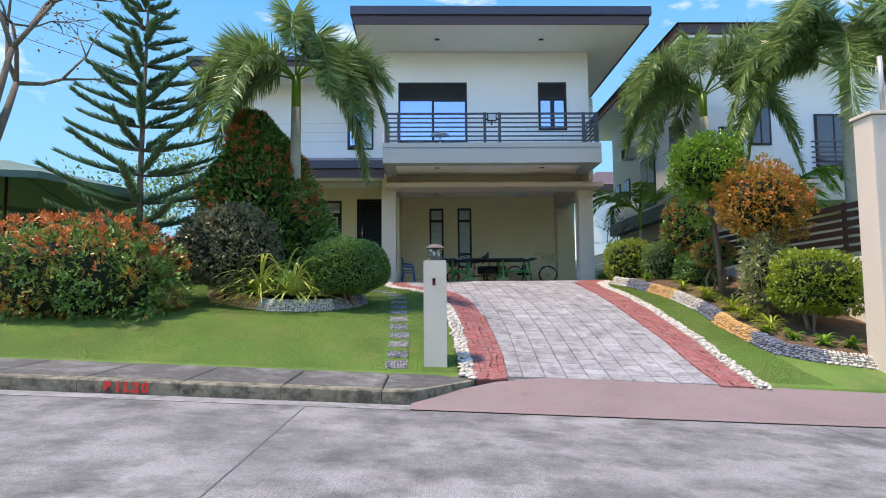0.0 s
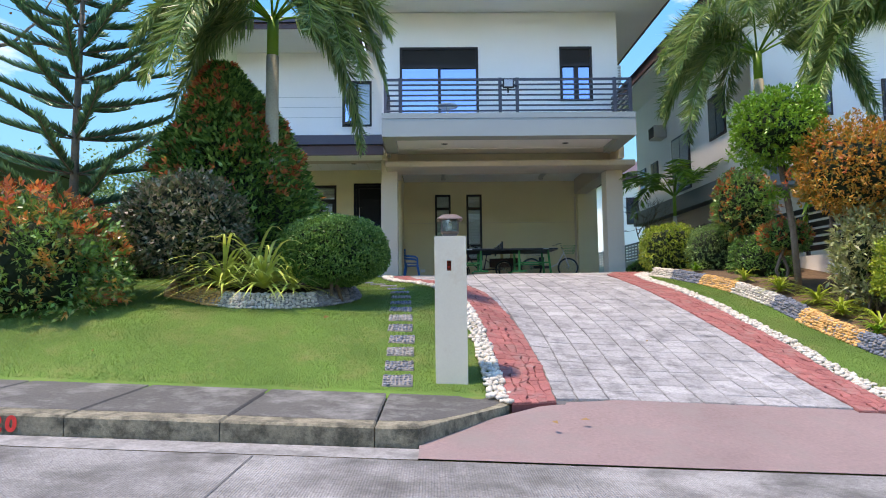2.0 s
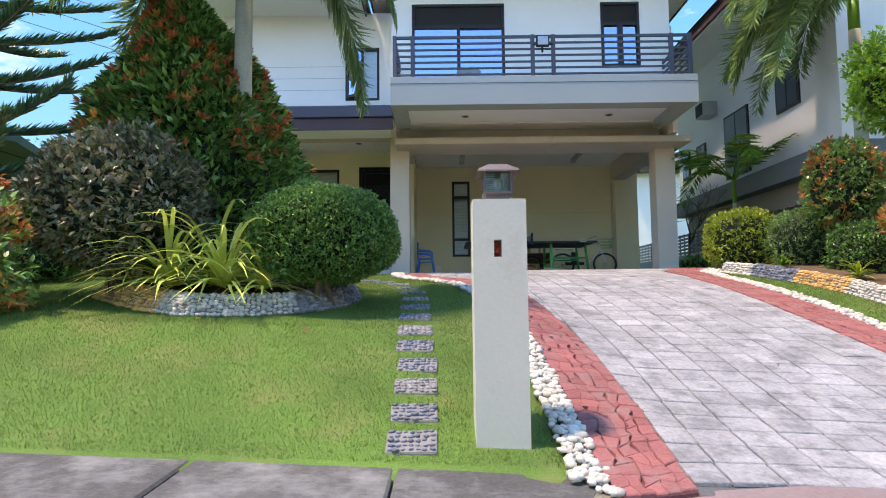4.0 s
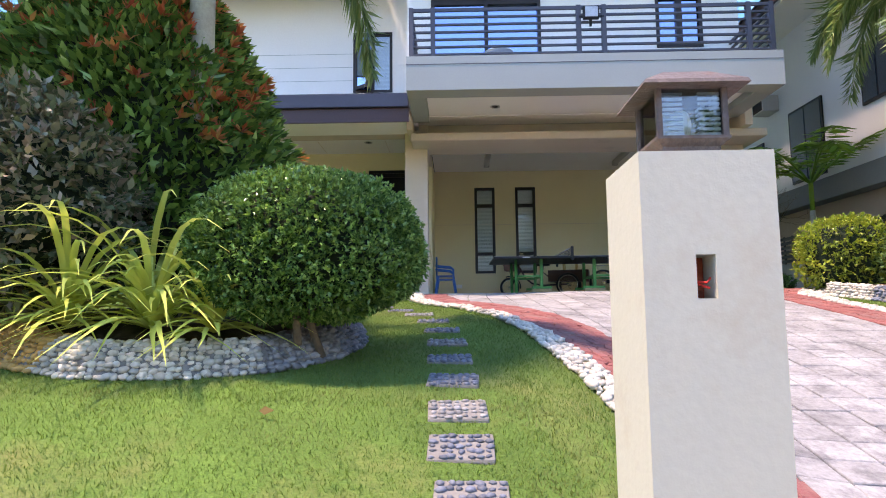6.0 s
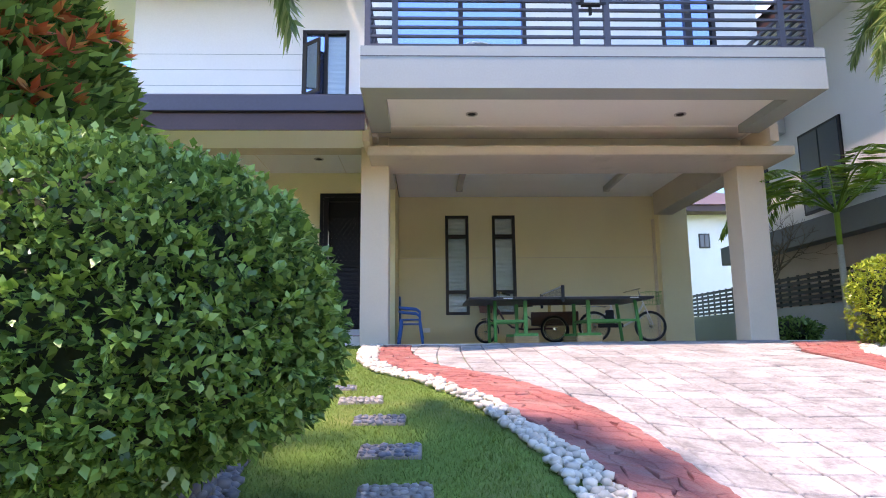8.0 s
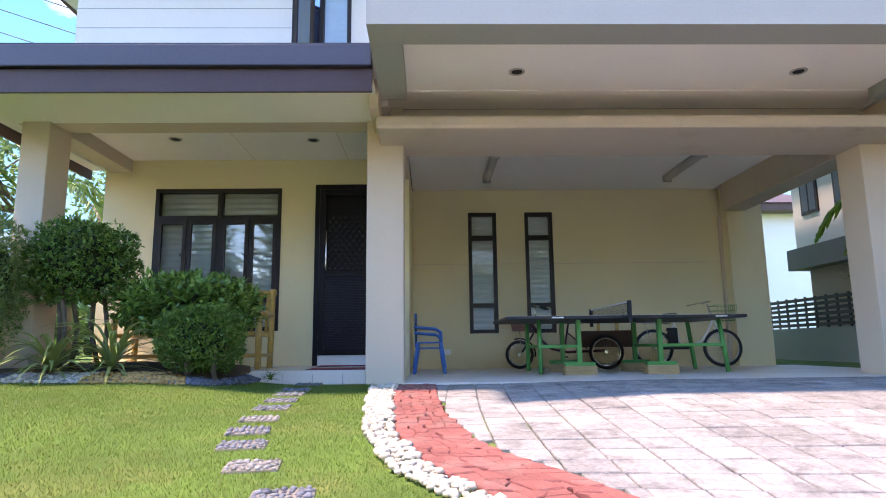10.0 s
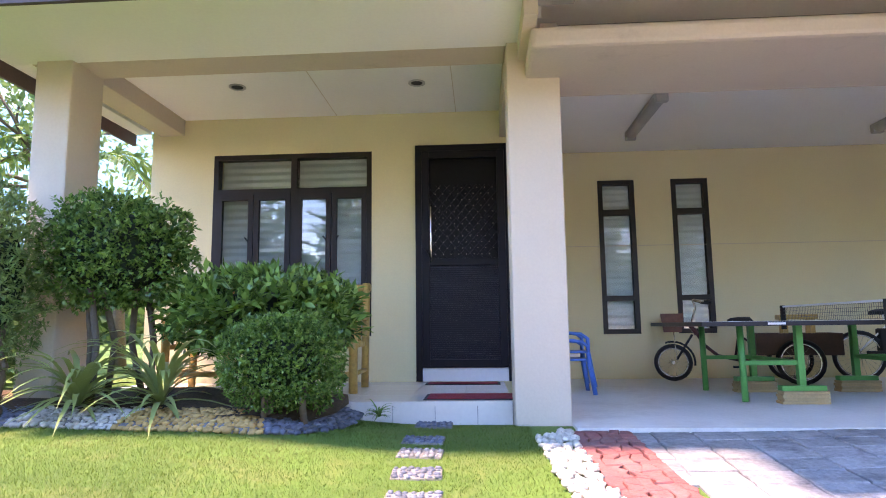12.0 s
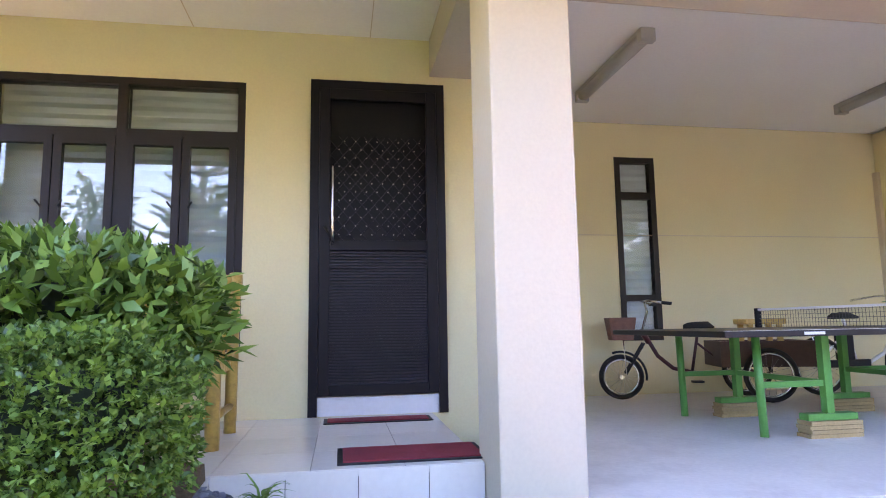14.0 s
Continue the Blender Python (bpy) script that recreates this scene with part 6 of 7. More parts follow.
# right-hand bed
shrub("clipped_hedge", (4.15, 14.5), (4.2, 14.55, 1.78), (0.50, 0.42, 0.50), L_YELLOW, 9000, 0.045, 0.5, 141, "boxy clipped yellow-green hedge by the carport", "hedge", 3.4, 3)
shrub("clipped_hedge", (4.75, 13.9), (4.78, 13.9, 1.72), (0.46, 0.44, 0.46), L_FEATHER, 9000, 0.045, 0.35, 142, "boxy clipped grey-green hedge", "hedge", 3.4, 3)
shrub("clipped_hedge", (5.1, 12.9), (5.1, 12.95, 1.50), (0.42, 0.42, 0.38), L_BOX, 9000, 0.042, 0.5, 143, "low boxy clipped green hedge", "hedge", 3.4, 3)
shrub("red_tip_shrub", (5.0, 13.1), (5.05, 13.3, 2.45), (0.52, 0.5, 0.62), L_PHOT, 6500, 0.06, 0.45, 144, "round shrub with green leaves and red tips", tips=1200)
ball = shrub("ball_tree", (4.78, 11.4), (4.56, 11.4, 3.28), (0.66, 0.62, 0.58), L_LIME, 14000, 0.055, 0.5, 145, "bright green ball-headed topiary on a slim trunk", "tree", stems=0, bumpy=0.2, depth=0.34, shrink=0.7)
part("trunk", tubes(([(4.78, 11.4, 0.7), (4.74, 11.4, 1.8), (4.6, 11.4, 2.9)], 0.045), n=9), M_BARK, ball)
part("side_twig", crown("side_twig", (4.45, 11.35, 2.3), (0.22, 0.16, 0.1), 260, 0.06, 0.03, 146, depth=0.9), L_LIME, ball)
shrub("orange_shrub", (5.2, 10.6), (5.15, 10.65, 2.52), (0.72, 0.66, 0.66), L_ORANGE, 15000, 0.055, 0.45, 147, "large round shrub with orange and golden leaves", bumpy=0.2, depth=0.32, shrink=0.72, tips=900)
shrub("lime_shrub", (5.3, 9.6), (5.32, 9.62, 1.18), (0.62, 0.56, 0.47), L_YELLOW, 12000, 0.048, 0.55, 148, "rounded yellow-green clipped shrub", square=2.5, bumpy=0.1)
shrub("speckled_shrub", (4.95, 10.3), (5.0, 10.4, 1.35), (0.36, 0.34, 0.62), L_VARIE, 4200, 0.09, 0.28, 149, "upright shrub with cream-speckled leaves", depth=0.6, shrink=0.5, bumpy=0.15)
shrub("red_tip_shrub", (4.85, 11.8), (4.85, 11.8, 1.75), (0.36, 0.3, 0.25), L_PHOT, 3200, 0.055, 0.45, 150, "small shrub with orange-red tips", tips=900)
for k, (x, y, n, ln) in enumerate(((4.55, 10.2, 60, 0.42), (4.62, 10.75, 70, 0.45), (4.5, 11.4, 60, 0.42), (4.42, 12.2, 40, 0.35), (4.65, 9.7, 40, 0.45))):
    straps("golden_tuft", (x, y, gz(x, y) + 0.12), n, ln, 0.028, 240 + k, L_YELLOW, "golden-green strap-leaved tuft in the side bed", rise=1.2, group="golden tufts in the side bed")
for k, (x, y) in enumerate(((4.7, 9.25), (5.0, 9.05), (5.3, 8.95), (4.45, 9.5), (4.2, 13.4))):
    straps("small_plant", (x, y, gz(x, y) + 0.12), 26, 0.24, 0.05, 250 + k, L_LIME, "small broad-leaved bedding plant", rise=1.4, group="small bedding plants")


# ---- neighbours on the right ----
def far_window(owner, x0, x1, y0, y1, z0, z1, wide_x=True):
    w = part("window", boxes((x0, x1, y0, y1, z0, z1)), M_TRIM, owner, "dark framed window")
    if wide_x:
        part("pane", boxes((x0 + 0.05, (x0 + x1) / 2 - 0.02, y0 - 0.008, y0, z0 + 0.05, z1 - 0.05)), M_FARGLASS, w)
        part("pane", boxes(((x0 + x1) / 2 + 0.02, x1 - 0.05, y0 - 0.008, y0, z0 + 0.05, z1 - 0.05)), M_FARGLASS, w)
    else:
        part("pane", boxes((x0 - 0.008, x0, y0 + 0.05, (y0 + y1) / 2 - 0.02, z0 + 0.05, z1 - 0.05)), M_FARGLASS, w)
        part("pane", boxes((x0 - 0.008, x0, (y0 + y1) / 2 + 0.02, y1 - 0.05, z0 + 0.05, z1 - 0.05)), M_FARGLASS, w)


nb = thing("neighbour_house", (9.0, 20.0, 1.2), "white two-storey neighbouring house with a dark roof edge", "house")
part("wall", boxes((6.2, 13.0, 15.0, 22.0, 3.5, 6.75)), M_WHITE, nb)
part("lower_wall", boxes((6.35, 13.0, 15.15, 21.9, 0.8, 3.1)), M_TAN, nb, "tan lower storey")
part("ledge", boxes((6.05, 13.1, 14.9, 22.1, 3.1, 3.497), bevel=0.01), M_BAND, nb, "grey ledge between the storeys")
part("eave", boxes((5.35, 14.0, 14.0, 23.0, 6.753, 6.82)), M_SOFFIT, nb, "pale eave soffit")
part("fascia", boxes((5.3, 14.0, 13.95, 23.05, 6.823, 7.05)), M_FASCIA, nb)
rf = bmesh.new()
va = [rf.verts.new(p) for p in ((5.25, 13.9, 7.053), (14, 13.9, 7.053), (14, 23.1, 7.053), (5.25, 23.1, 7.053), (8.6, 17.2, 8.6), (12, 17.2, 8.6), (12, 20, 8.6), (8.6, 20, 8.6))]
for f in ((0, 1, 5, 4), (1, 2, 6, 5), (2, 3, 7, 6), (3, 0, 4, 7), (4, 5, 6, 7)):
    rf.faces.new([va[k] for k in f])
part("roof", rf, M_ROOF2, nb)
for y0, y1, z0, z1 in ((18.02, 19.15, 3.62, 5.1), (20.2, 20.75, 4.08, 4.8), (16.1, 16.9, 4.5, 5.5), (21.2, 21.7, 4.1, 4.8)):
    far_window(nb, 6.17, 6.25, y0, y1, z0, z1, False)
for x0, x1, z0, z1 in ((6.6, 7.0, 4.3, 5.0), (7.35, 7.85, 4.55, 5.5), (8.9, 9.8, 3.9, 5.3)):
    far_window(nb, x0, x1, 14.97, 15.05, z0, z1)
for k in range(7):
    part("balcony_rail", boxes((8.3, 11.0, 14.2, 14.23, 3.7 + k * 0.12, 3.73 + k * 0.12)), M_RAIL, nb)
part("balcony_slab", boxes((8.2, 11.2, 14.1, 14.897, 3.1, 3.6)), M_GREY, nb)
acn = thing("air_conditioner", (6.0, 20.0, 4.2), "grey air conditioner box on the neighbouring wall", "air conditioner")
part("casing", boxes((5.85, 6.197, 19.5, 19.95, 5.3, 5.65), bevel=0.01), M_TUBE, acn)
part("grille", boxes((5.845, 5.853, 19.53, 19.92, 5.33, 5.62)), M_DARK, acn)

fw = structure("side_wall", boxes((6.2, 6.35, 8.6, 15.0, 0.2, 1.58)), M_WHITE, "low white garden wall", "wall")
sf = thing("slat_fence", (6.27, 12.0, 1.58), "dark horizontal slat fence on the garden wall", "fence")
for k in range(6):
    part("slat", boxes((6.24, 6.28, 8.75, 15.0, 1.66 + k * 0.135, 1.75 + k * 0.135)), M_TRIM, sf)
for y in (8.8, 10.4, 12.0, 13.6, 14.95):
    part("post", boxes((6.285, 6.33, y - 0.03, y + 0.03, 1.58, 2.46)), M_TRIM, sf)
gp = thing("gate_post", (5.55, 8.6, 0.0), "tall beige concrete gate post with a lamp arm", "gate post")
part("shaft", boxes((5.35, 5.75, 8.4, 8.75, -0.2, 3.28), bevel=0.02), M_BEIGE, gp)
part("cap", boxes((5.32, 5.78, 8.37, 8.78, 3.283, 3.33), bevel=0.01), M_BEIGE, gp)
part("lamp_arm", tubes(([(5.62, 8.55, 3.33), (5.62, 8.55, 4.1)], 0.03)), M_TUBE, gp)

bw = structure("boundary_wall", boxes((5.85, 5.98, 15.3, 30.0, 1.0, 2.0)), M_GREY, "grey boundary wall beside the carport", "wall")
lf = thing("lattice_fence", (5.92, 22.0, 2.0), "dark lattice fence on the boundary wall", "fence")
for k in range(6):
    part("slat", boxes((5.89, 5.92, 15.3, 30.0, 2.03 + k * 0.09, 2.085 + k * 0.09)), M_TRIM, lf)
for k in range(50):
    y = 15.4 + k * 0.29
    part("picket", boxes((5.925, 5.95, y - 0.02, y + 0.02, 2.0, 2.56)), M_TRIM, lf)
fh = thing("far_house", (10.5, 35.0, 1.3), "white house with a brown roof behind the boundary", "house")
part("wall", boxes((8.4, 14.0, 33.0, 40.0, 1.2, 6.6)), M_WHITE, fh)
part("eave", boxes((8.0, 14.6, 32.3, 40.5, 6.603, 6.85)), M_FASCIA, fh)
rf = bmesh.new()
va = [rf.verts.new(p) for p in ((7.9, 32.2, 6.853), (14.7, 32.2, 6.853), (14.7, 40.6, 6.853), (7.9, 40.6, 6.853), (9.5, 36, 8.3), (13, 36, 8.3))]
for f in ((0, 1, 5, 4), (1, 2, 5), (2, 3, 4, 5), (3, 0, 4)):
    rf.faces.new([va[k] for k in f])
part("roof", rf, M_ROOF2, fh)
for x0, x1, z0, z1 in ((9.35, 10.05, 4.45, 5.8), (10.6, 11.05, 5.2, 5.8)):
    far_window(fh, x0, x1, 32.97, 33.05, z0, z1)
loose_tree("bare_shrub", (5.0, 18.6, 1.35), 2.4, 0.05, 0, L_FAR, 418, "leafless dark shrub beside the carport", True)
shrub("small_shrub", (4.75, 17.6), (4.8, 17.7, 1.55), (0.4, 0.5, 0.18), L_BOX, 2600, 0.06, 0.5, 151, "low green ground cover beside the carport")
# power lines
for k in range(4):
    w_ = new("power_line", to_mesh("power_line", tubes(([(-40, 46 - k, 24 + k * 1.2), (-16, 40 - k, 14.5 + k * 0.8), (-6, 37 - k, 10.2 + k * 0.6), (4, 34 - k, 7.5)], 0.025), n=4)))
    w_.data.materials.append(M_RUBBER)
    tagged(w_, "thin dark power line across the sky", "power line", "power lines")


# ---- things in the carport ----
def ring(bm, centre, radius, r, axis="y", n=28, m=6):
    """A closed round loop of bar, the plane's normal along axis."""
    cx_, cy_, cz_ = centre
    rows = []
    for k in range(n):
        a = math.tau * k / n
        row = []
        for j in range(m):
            b = math.tau * j / m
            rr, off = radius + r * math.cos(b), r * math.sin(b)
            row.append(bm.verts.new((cx_ + rr * math.cos(a), cy_ + off, cz_ + rr * math.sin(a)) if axis == "y" else (cx_ + off, cy_ + rr * math.cos(a), cz_ + rr * math.sin(a))))
        rows.append(row)
    for k in range(n):
        for j in range(m):
            bm.faces.new((rows[k][j], rows[(k + 1) % n][j], rows[(k + 1) % n][(j + 1) % m], rows[k][(j + 1) % m])).smooth = True
    return bm


def wheel(owner, x, y, z, rad, spokes=18):
    w = part("wheel", tubes(([(x, y - 0.04, z), (x, y + 0.04, z)], 0.022), n=10), M_METAL, owner, "spoked wheel")
    part("tyre", ring(bmesh.new(), (x, y, z), rad - 0.022, 0.022), M_RUBBER, w)
    part("rim", ring(bmesh.new(), (x, y, z), rad - 0.052, 0.011), M_METAL, w, "bright rim")
    bm = bmesh.new()
    for k in range(spokes):
        a = math.tau * k / spokes
        tube(bm, [(x + 0.02 * math.cos(a + 1.2), y + (0.025 if k % 2 else -0.025), z + 0.02 * math.sin(a + 1.2)), (x + (rad - 0.055) * math.cos(a), y, z + (rad - 0.055) * math.sin(a))], 0.0018, n=4)
    tagged(part("spokes", bm, M_METAL, w), kind="stuff")


def saddle(owner, x, y, z):
    bm = bmesh.new()
    rows = []
    for s, wd, h in ((-0.13, 0.085, 0.0), (-0.1, 0.1, 0.03), (0.0, 0.07, 0.03), (0.1, 0.03, 0.02), (0.14, 0.015, 0.0)):
        rows.append([bm.verts.new((x - s, y + t * wd, z + h * (1 - abs(t)) - 0.02 * abs(t))) for t in (-1, -0.5, 0, 0.5, 1)] + [bm.verts.new((x - s, y + t * wd * 0.8, z - 0.04)) for t in (1, -1)])
    for a, b in zip(rows, rows[1:]):
        for j in range(7):
            bm.faces.new((a[j], a[(j + 1) % 7], b[(j + 1) % 7], b[j])).smooth = True
    bm.faces.new(rows[0])
    bm.faces.new(rows[-1][::-1])
    part("saddle", bm, M_RUBBER, owner, "black saddle")


F = 1.42
# cargo tricycle
ty = 19.31
tri = thing("cargo_tricycle", (0.9, ty, F), "maroon cargo tricycle with brown basket and wooden rear box", "tricycle")
wheel(tri, 0.22, ty, F + 0.22, 0.22)
for dy in (-0.3, 0.3):
    wheel(tri, 1.52, ty + dy * 0.93, F + 0.25, 0.25)
part("frame", tubes(([(0.47, ty, F + 0.62), (0.58, ty, F + 0.42), (0.72, ty, F + 0.3), (0.95, ty, F + 0.25), (1.5, ty, F + 0.27)], 0.02), ([(0.42, ty, F + 0.68), (0.5, ty, F + 0.55)], 0.026), ([(0.9, ty, F + 0.27), (0.98, ty, F + 0.68)], 0.015), ([(0.95, ty, F + 0.55), (1.25, ty, F + 0.30)], 0.012)), M_MAROON, tri)
part("fork", tubes(([(0.45, ty - 0.045, F + 0.55), (0.26, ty - 0.05, F + 0.25)], 0.011), ([(0.45, ty + 0.045, F + 0.55), (0.26, ty + 0.05, F + 0.25)], 0.011)), M_RUBBER, tri)
part("handlebar", tubes(([(0.44, ty, F + 0.66), (0.5, ty, F + 0.86), (0.48, ty, F + 0.95)], 0.012), ([(0.62, ty - 0.27, F + 0.93), (0.48, ty - 0.14, F + 0.96), (0.48, ty + 0.14, F + 0.96), (0.62, ty + 0.27, F + 0.93)], 0.011)), M_METAL, tri, "bright handlebar")
for dy in (-0.27, 0.27):
    part("grip", tubes(([(0.58, ty + dy * 0.97, F + 0.935), (0.67, ty + dy, F + 0.925)], 0.016)), M_RUBBER, tri)
bm = bmesh.new()
rows = [[bm.verts.new((0.23 + sx * h, ty + sy * h * 1.2, z)) for sx, sy in ((-1, -1), (1, -1), (1, 1), (-1, 1))] for h, z in ((0.10, F + 0.58), (0.13, F + 0.8), (0.12, F + 0.8), (0.09, F + 0.6))]
for a, b in zip(rows, rows[1:]):
    for j in range(4):
        bm.faces.new((a[j], a[(j + 1) % 4], b[(j + 1) % 4], b[j]))
bm.faces.new(rows[0][::-1])
bm.faces.new(rows[-1])
part("basket", bm, M_BASKET, tri, "brown woven front basket")
part("basket_stay", tubes(([(0.26, ty - 0.06, F + 0.25), (0.24, ty - 0.08, F + 0.58)], 0.005)), M_METAL, tri)
part("mudguard", tubes(([(0.22 + 0.245 * math.cos(a), ty, F + 0.22 + 0.245 * math.sin(a)) for a in np.linspace(-0.15, 1.9, 12)], 0.012)), M_RUBBER, tri)
saddle(tri, 0.98, ty, F + 0.72)
part("cargo_box", boxes((1.1, 1.95, ty - 0.24, ty + 0.24, F + 0.32, F + 0.36), (1.1, 1.13, ty - 0.24, ty + 0.24, F + 0.36, F + 0.56), (1.92, 1.95, ty - 0.24, ty + 0.24, F + 0.36, F + 0.56), (1.13, 1.92, ty - 0.24, ty - 0.21, F + 0.36, F + 0.56), (1.13, 1.92, ty + 0.21, ty + 0.24, F + 0.36, F + 0.56)), M_BROWN, tri, "dark brown wooden cargo box")
part("pedal", boxes((0.86, 0.96, ty - 0.16, ty - 0.08, F + 0.17, F + 0.19)), M_RUBBER, tri)
tri.location, tri.rotation_euler.z, tri.scale = (1.03, 19.31, F), radians(-15), (0.93, 0.93, 0.93)
ws = thing("wooden_stool", (1.5, ty + 0.2, F + 0.4), "orange-brown wooden stool lying in the cargo box", "stool")
part("seat", boxes((1.35, 1.7, ty + 0.05, ty + 0.35, F + 0.73, F + 0.78), bevel=0.01), M_BAMBOO, ws)
for sx in (1.4, 1.65):
    for sy in (0.09, 0.31):
        part("leg", boxes((sx - 0.02, sx + 0.02, ty + sy - 0.02, ty + sy + 0.02, F + 0.4, F + 0.73)), M_BAMBOO, ws)
ws.location, ws.rotation_euler.z = (1.60, 19.16, F + 0.335), radians(-15)

# bicycle
by_ = 19.25
bk = thing("bicycle", (2.7, by_, F), "white step-through bicycle with a wire front basket", "bicycle")
wheel(bk, 2.2, by_, F + 0.3, 0.3, 24)
wheel(bk, 3.24, by_, F + 0.3, 0.3, 24)
part("frame", tubes(([(3.13, by_, F + 0.75), (2.95, by_, F + 0.42), (2.72, by_, F + 0.3), (2.62, by_, F + 0.3)], 0.02), ([(2.62, by_, F + 0.3), (2.5, by_, F + 0.78)], 0.017), ([(2.62, by_, F + 0.3), (2.18, by_, F + 0.33)], 0.011), ([(2.53, by_, F + 0.66), (2.18, by_, F + 0.33)], 0.01)), M_WPAINT, bk)
part("fork", tubes(([(3.1, by_, F + 0.82), (3.16, by_ - 0.05, F + 0.62), (3.27, by_ - 0.05, F + 0.33)], 0.012), ([(3.16, by_ + 0.05, F + 0.62), (3.27, by_ + 0.05, F + 0.33)], 0.012)), M_WPAINT, bk)
part("handlebar", tubes(([(3.1, by_, F + 0.8), (3.05, by_, F + 0.98)], 0.012), ([(2.86, by_ - 0.26, F + 0.98), (3.03, by_ - 0.14, F + 1.02), (3.03, by_ + 0.14, F + 1.02), (2.86, by_ + 0.26, F + 0.98)], 0.011)), M_METAL, bk)
bsk = bmesh.new()
for z, h in ((0.72, 0.12), (0.8, 0.13), (0.88, 0.14), (0.96, 0.15)):
    pts = [(3.28 + sx * h, by_ + sy * h, F + z) for sx, sy in ((-1, -1), (1, -1), (1, 1), (-1, 1), (-1, -1))]
    tube(bsk, pts, 0.004, n=4)
for k in range(12):
    s = -1 + 2 * (k % 6) / 5
    if k < 6:
        tube(bsk, [(3.28 + s * 0.12, by_ - 0.12, F + 0.72), (3.28 + s * 0.15, by_ - 0.15, F + 0.96)], 0.003, n=4)
    else:
        tube(bsk, [(3.28 + 0.12, by_ + s * 0.12, F + 0.72), (3.28 + 0.15, by_ + s * 0.15, F + 0.96)], 0.003, n=4)
part("basket", bsk, M_GREEN, bk, "wire front basket")
saddle(bk, 2.48, by_, F + 0.82)
part("chain_guard", boxes((2.25, 2.72, by_ - 0.06, by_ - 0.04, F + 0.28, F + 0.36), bevel=0.01), M_RUBBER, bk)
part("battery", boxes((2.42, 2.56, by_ - 0.05, by_ + 0.05, F + 0.35, F + 0.62), bevel=0.02), M_RUBBER, bk, "black battery pack")
part("rear_rack", tubes(([(2.45, by_ - 0.06, F + 0.68), (2.0, by_ - 0.06, F + 0.7)], 0.006), ([(2.45, by_ + 0.06, F + 0.68), (2.0, by_ + 0.06, F + 0.7)], 0.006), ([(2.05, by_ - 0.06, F + 0.7), (2.18, by_ - 0.06, F + 0.33)], 0.006)), M_METAL, bk)

bk.location.x, bk.scale = 2.77, (0.95, 1.0, 0.9)

# table-tennis table
tt = thing("table_tennis_table", (1.3, 17.85, F), "black table-tennis table on green trestle legs", "table")
ZT = F + 0.645
part("tabletop", boxes((-0.04, 1.278, 17.2, 18.62, ZT - 0.035, ZT), bevel=0.006), M_TABLE, tt)
part("tabletop", boxes((1.282, 2.6, 17.2, 18.62, ZT - 0.035, ZT), bevel=0.006), M_TABLE, tt)
part("edge_line", boxes((-0.039, 2.599, 17.203, 17.22, ZT + 0.0002, ZT + 0.002)), M_WPAINT, tt)
for x in (0.36, 2.42):
    for y in (17.48, 18.34):
        part("leg", tubes(([(x + (0.0 if x < 1 else 0.0), y + 0.02, ZT - 0.03), (x + (-0.0 if x < 1 else 0.06), y, F + 0.015)], 0.026), n=6), M_GREEN, tt)
for x in (0.8, 1.72):
    for y in (17.48, 18.34):
        part("leg", boxes((x - 0.025, x + 0.025, y - 0.025, y + 0.025, F + 0.14, ZT - 0.035)), M_GREEN, tt)
        part("foot", boxes((x - 0.17, x + 0.17, y - 0.04, y + 0.04, F + 0.10, F + 0.14), bevel=0.004), M_GREEN, tt)
for y in (17.48, 18.34):
    for x0, x1 in ((0.36, 0.8), (1.72, 2.44)):
        part("stretcher", boxes((x0, x1, y - 0.012, y + 0.012, F + 0.3, F + 0.335)), M_GREEN, tt)
for x in (0.8, 1.72):
    part("stretcher", boxes((x - 0.012, x + 0.012, 17.505, 18.315, F + 0.3, F + 0.335)), M_GREEN, tt)
for x0 in (0.45, 2.25):
    part("maker_mark", boxes((x0, x0 + 0.13, 17.196, 17.2, ZT - 0.026, ZT - 0.01)), M_WPAINT, tt, "white maker's mark as a plain bar")
net = thing("table_net", (1.3, 17.85, ZT), "low net with a white band across the table", "net")
for y in (17.12, 18.7):
    part("post", boxes((1.26, 1.30, y - 0.015, y + 0.015, ZT - 0.08, ZT + 0.155)), M_RUBBER, net)
part("white_band", boxes((1.273, 1.287, 17.135, 18.685, ZT + 0.135, ZT + 0.152)), M_WPAINT, net)
nm_ = bmesh.new()
for k in range(56):
    y = 17.14 + k * 0.0275
    tube(nm_, [(1.28, y, ZT + 0.005), (1.28, y, ZT + 0.135)], 0.0016, n=3)
for k in range(5):
    tube(nm_, [(1.28, 17.135, ZT + 0.01 + k * 0.03), (1.28, 18.685, ZT + 0.01 + k * 0.03)], 0.0016, n=3)
tagged(part("netting", nm_, M_RAIL, net), kind="stuff")
for x in (0.8, 1.72):
    for y in (17.48, 18.34):
        st = thing("plank_stack", (x, y, F), "stack of pale planks under the table foot", "planks", "plank stacks under the table")
        for k in range(4):
            part("plank", boxes((x - 0.18 + 0.01 * (k % 2), x + 0.18, y - 0.06, y + 0.06, F + k * 0.025, F + k * 0.025 + 0.0235), bevel=0.003), M_WOOD, st)


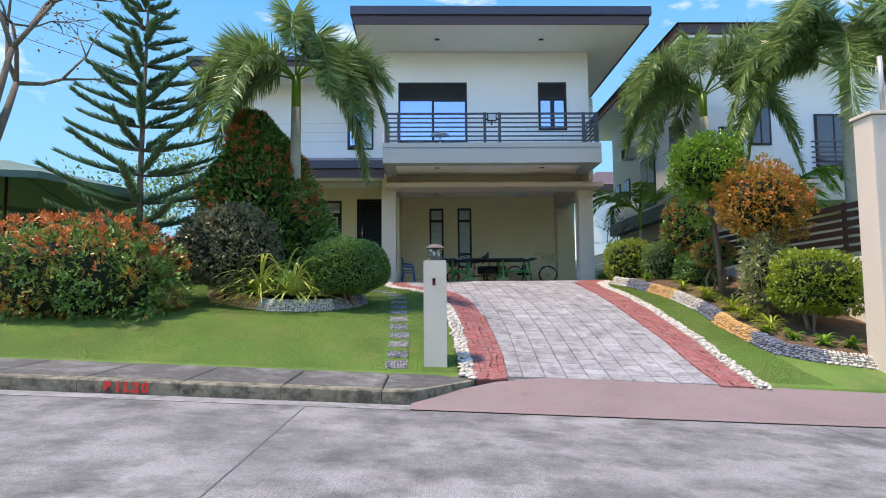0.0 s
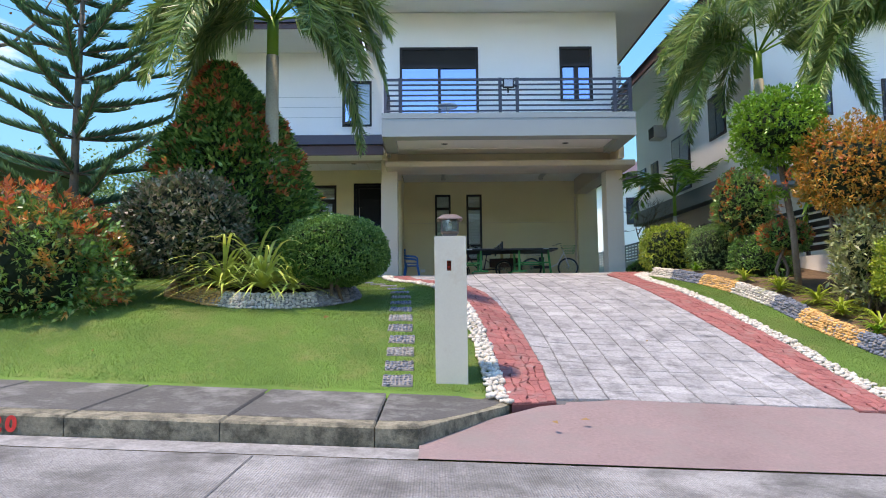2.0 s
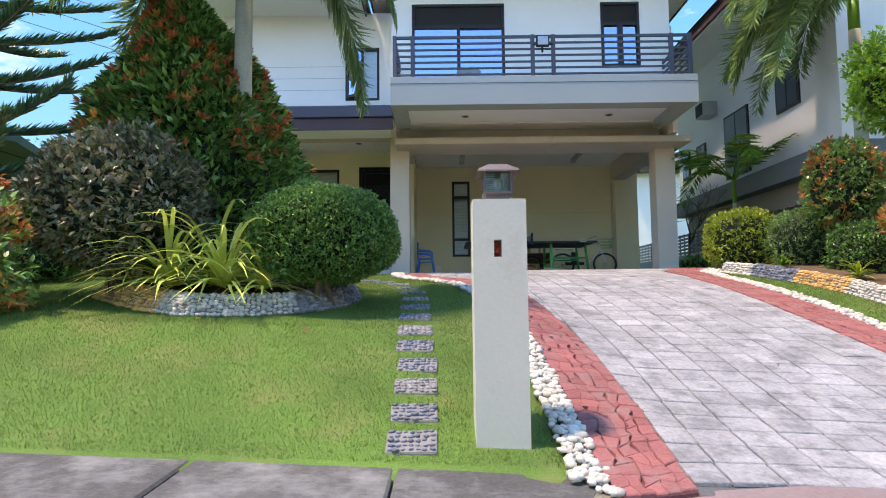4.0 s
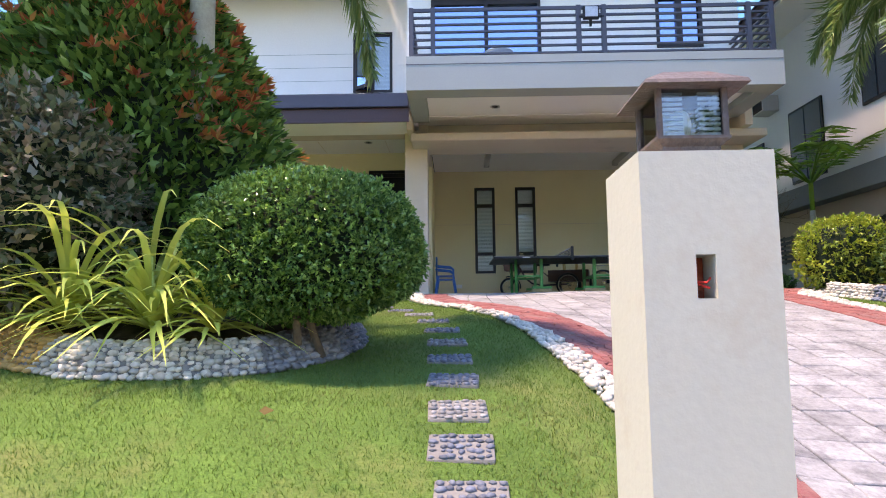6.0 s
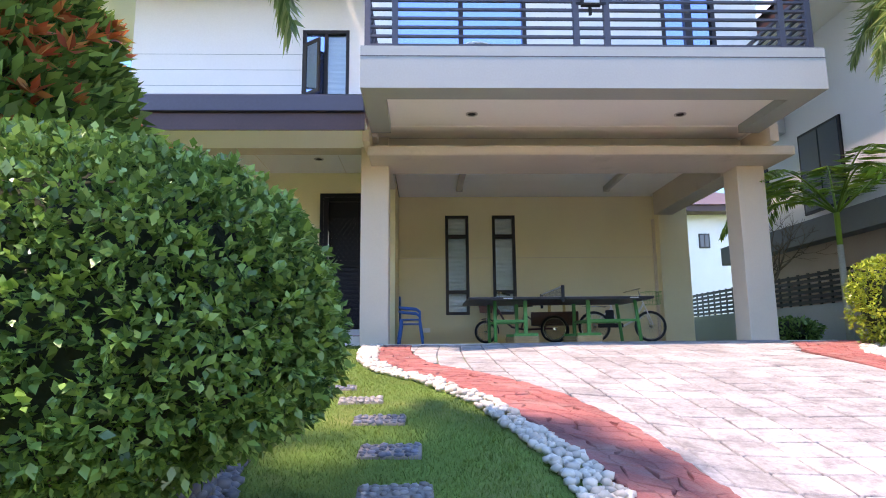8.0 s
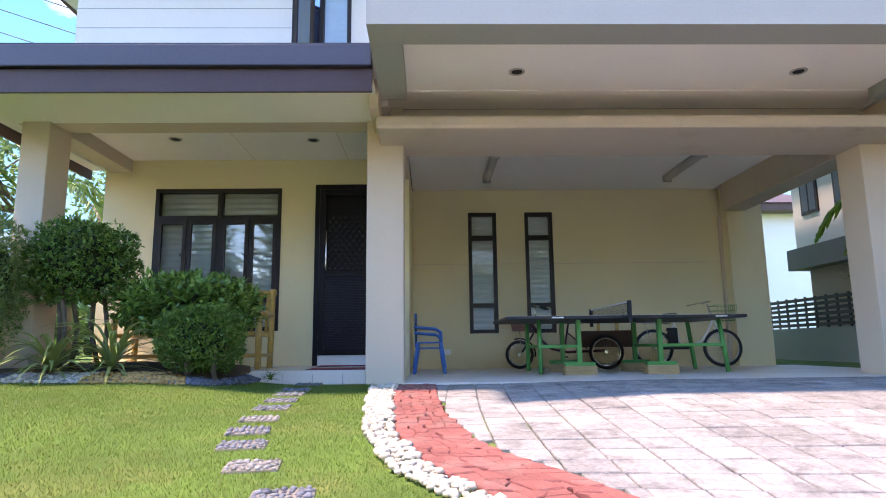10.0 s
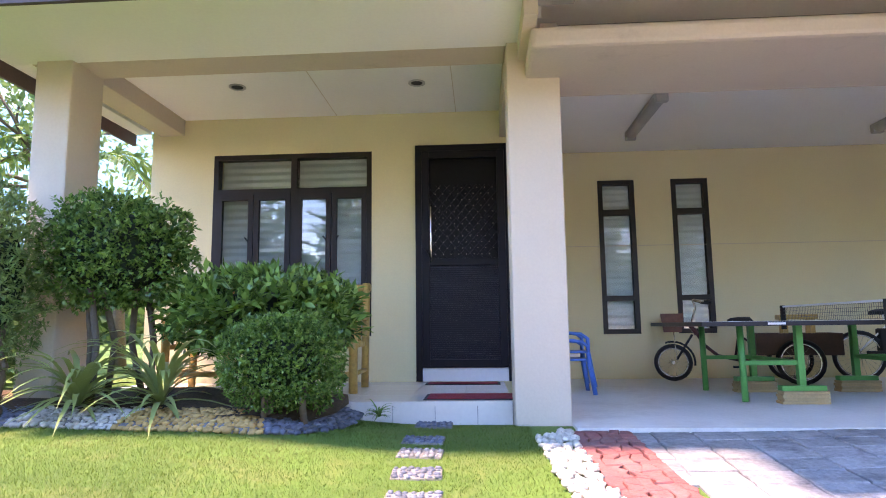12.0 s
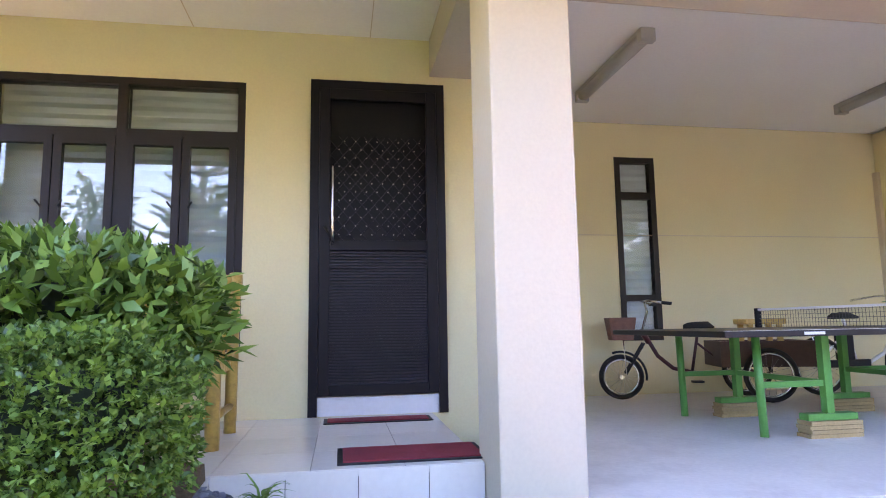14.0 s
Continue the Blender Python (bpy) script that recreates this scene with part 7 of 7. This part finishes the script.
# plastic chairs, stacked
def plastic_chair(lift):
    t = thing("plastic_chair", (-0.88, 18.34, F + lift), "blue plastic armchair, two stacked by the carport wall", "chair", "stacked blue chairs")
    x0, x1, y0, y1 = -1.05, -0.71, 18.17, 18.51
    part("seat", boxes((x0 + 0.02, x1, y0 + 0.02, y1 - 0.02, F + lift + 0.36, F + lift + 0.385), bevel=0.01), M_BLUE, t)
    for x, y, dx, dy in ((x0, y0, -0.03, -0.03), (x1, y0, 0.03, -0.03), (x0, y1, -0.03, 0.03), (x1, y1, 0.03, 0.03)):
        part("leg", tubes(([(x + (0.02 if x == x0 else -0.02), y, F + lift + 0.37), (x + dx, y + dy, F + lift)], 0.022), n=8), M_BLUE, t)
    for y in (y0, y1):
        part("armrest", tubes(([(x1 - 0.02, y, F + lift + 0.37), (x1 - 0.02, y, F + lift + 0.52), (x1 - 0.08, y, F + lift + 0.57), (x0 - 0.03, y, F + lift + 0.6)], 0.02), n=8), M_BLUE, t)
    part("backrest", boxes((x0 - 0.02, x0 + 0.005, y0 + 0.02, y0 + 0.05, F + lift + 0.38, F + lift + 0.8), (x0 - 0.02, x0 + 0.005, y1 - 0.05, y1 - 0.02, F + lift + 0.38, F + lift + 0.8), (x0 - 0.025, x0 + 0.005, y0 + 0.05, y1 - 0.05, F + lift + 0.7, F + lift + 0.8), (x0 - 0.02, x0 + 0.005, y0 + 0.05, y1 - 0.05, F + lift + 0.5, F + lift + 0.56),
                            (x0 - 0.02, x0 + 0.005, 18.28, 18.4, F + lift + 0.56, F + lift + 0.7)), M_BLUE, t)
    t.scale = (0.95, 1.0, 0.84)


plastic_chair(0.0)
plastic_chair(0.07)


# bamboo chairs on the porch
def bamboo_chair(x, y):
    z = 1.531
    t = thing("bamboo_chair", (x, y, z), "yellow bamboo pole chair on the porch", "chair", "bamboo chairs on the porch")
    w, d = 0.27, 0.25
    for sx in (-1, 1):
        part("leg", tubes(([(x + sx * w, y - d, z), (x + sx * w, y - d, z + 0.62)], 0.036), n=10), M_BAMBOO, t)
        part("leg", tubes(([(x + sx * w, y + d, z), (x + sx * w, y + d + 0.06, z + 0.92)], 0.034), n=10), M_BAMBOO, t)
        part("armrest", tubes(([(x + sx * w, y - d - 0.04, z + 0.6), (x + sx * w, y + d + 0.06, z + 0.62)], 0.03), n=10), M_BAMBOO, t)
        part("stretcher", tubes(([(x + sx * w, y - d, z + 0.15), (x + sx * w, y + d, z + 0.15)], 0.02), n=8), M_BAMBOO, t)
    for k in range(8):
        yy = y - d + 0.03 + k * 0.062
        part("seat_pole", tubes(([(x - w, yy, z + 0.38), (x + w, yy, z + 0.38)], 0.024), n=8), M_BAMBOO, t)
    for k in range(6):
        xx = x - w + 0.06 + k * 0.085
        part("back_pole", tubes(([(xx, y + d, z + 0.38), (xx, y + d + 0.06, z + 0.85)], 0.018), n=8), M_BAMBOO, t)
    part("top_rail", tubes(([(x - w - 0.04, y + d + 0.06, z + 0.88), (x + w + 0.04, y + d + 0.06, z + 0.88)], 0.032), n=10), M_BAMBOO, t)
    part("front_rail", tubes(([(x - w, y - d, z + 0.15), (x + w, y - d, z + 0.15)], 0.022), n=8), M_BAMBOO, t)


bamboo_chair(-3.02, 17.6)
bamboo_chair(-4.1, 17.7)
# fallen leaves
for k, (x, y) in enumerate(((-3.6, 13.2), (1.9, 9.4), (0.45, 6.95), (0.7, 7.1), (-4.5, 8.4), (-3.3, 8.3), (-1.5, 9.3))):
    b_ = new("fallen_leaf", leaf_mesh("fallen_leaf", np.array([[x, y, gz(x, y) + (0.03 if y > 8 else 0.04)]]), np.array([[math.cos(k), math.sin(k), 0.05]]), 0.07, 0.035))
    b_.data.materials.append(L_DRY)
    tagged(b_, "dry brown fallen leaf on the ground", "leaf", "fallen leaves")
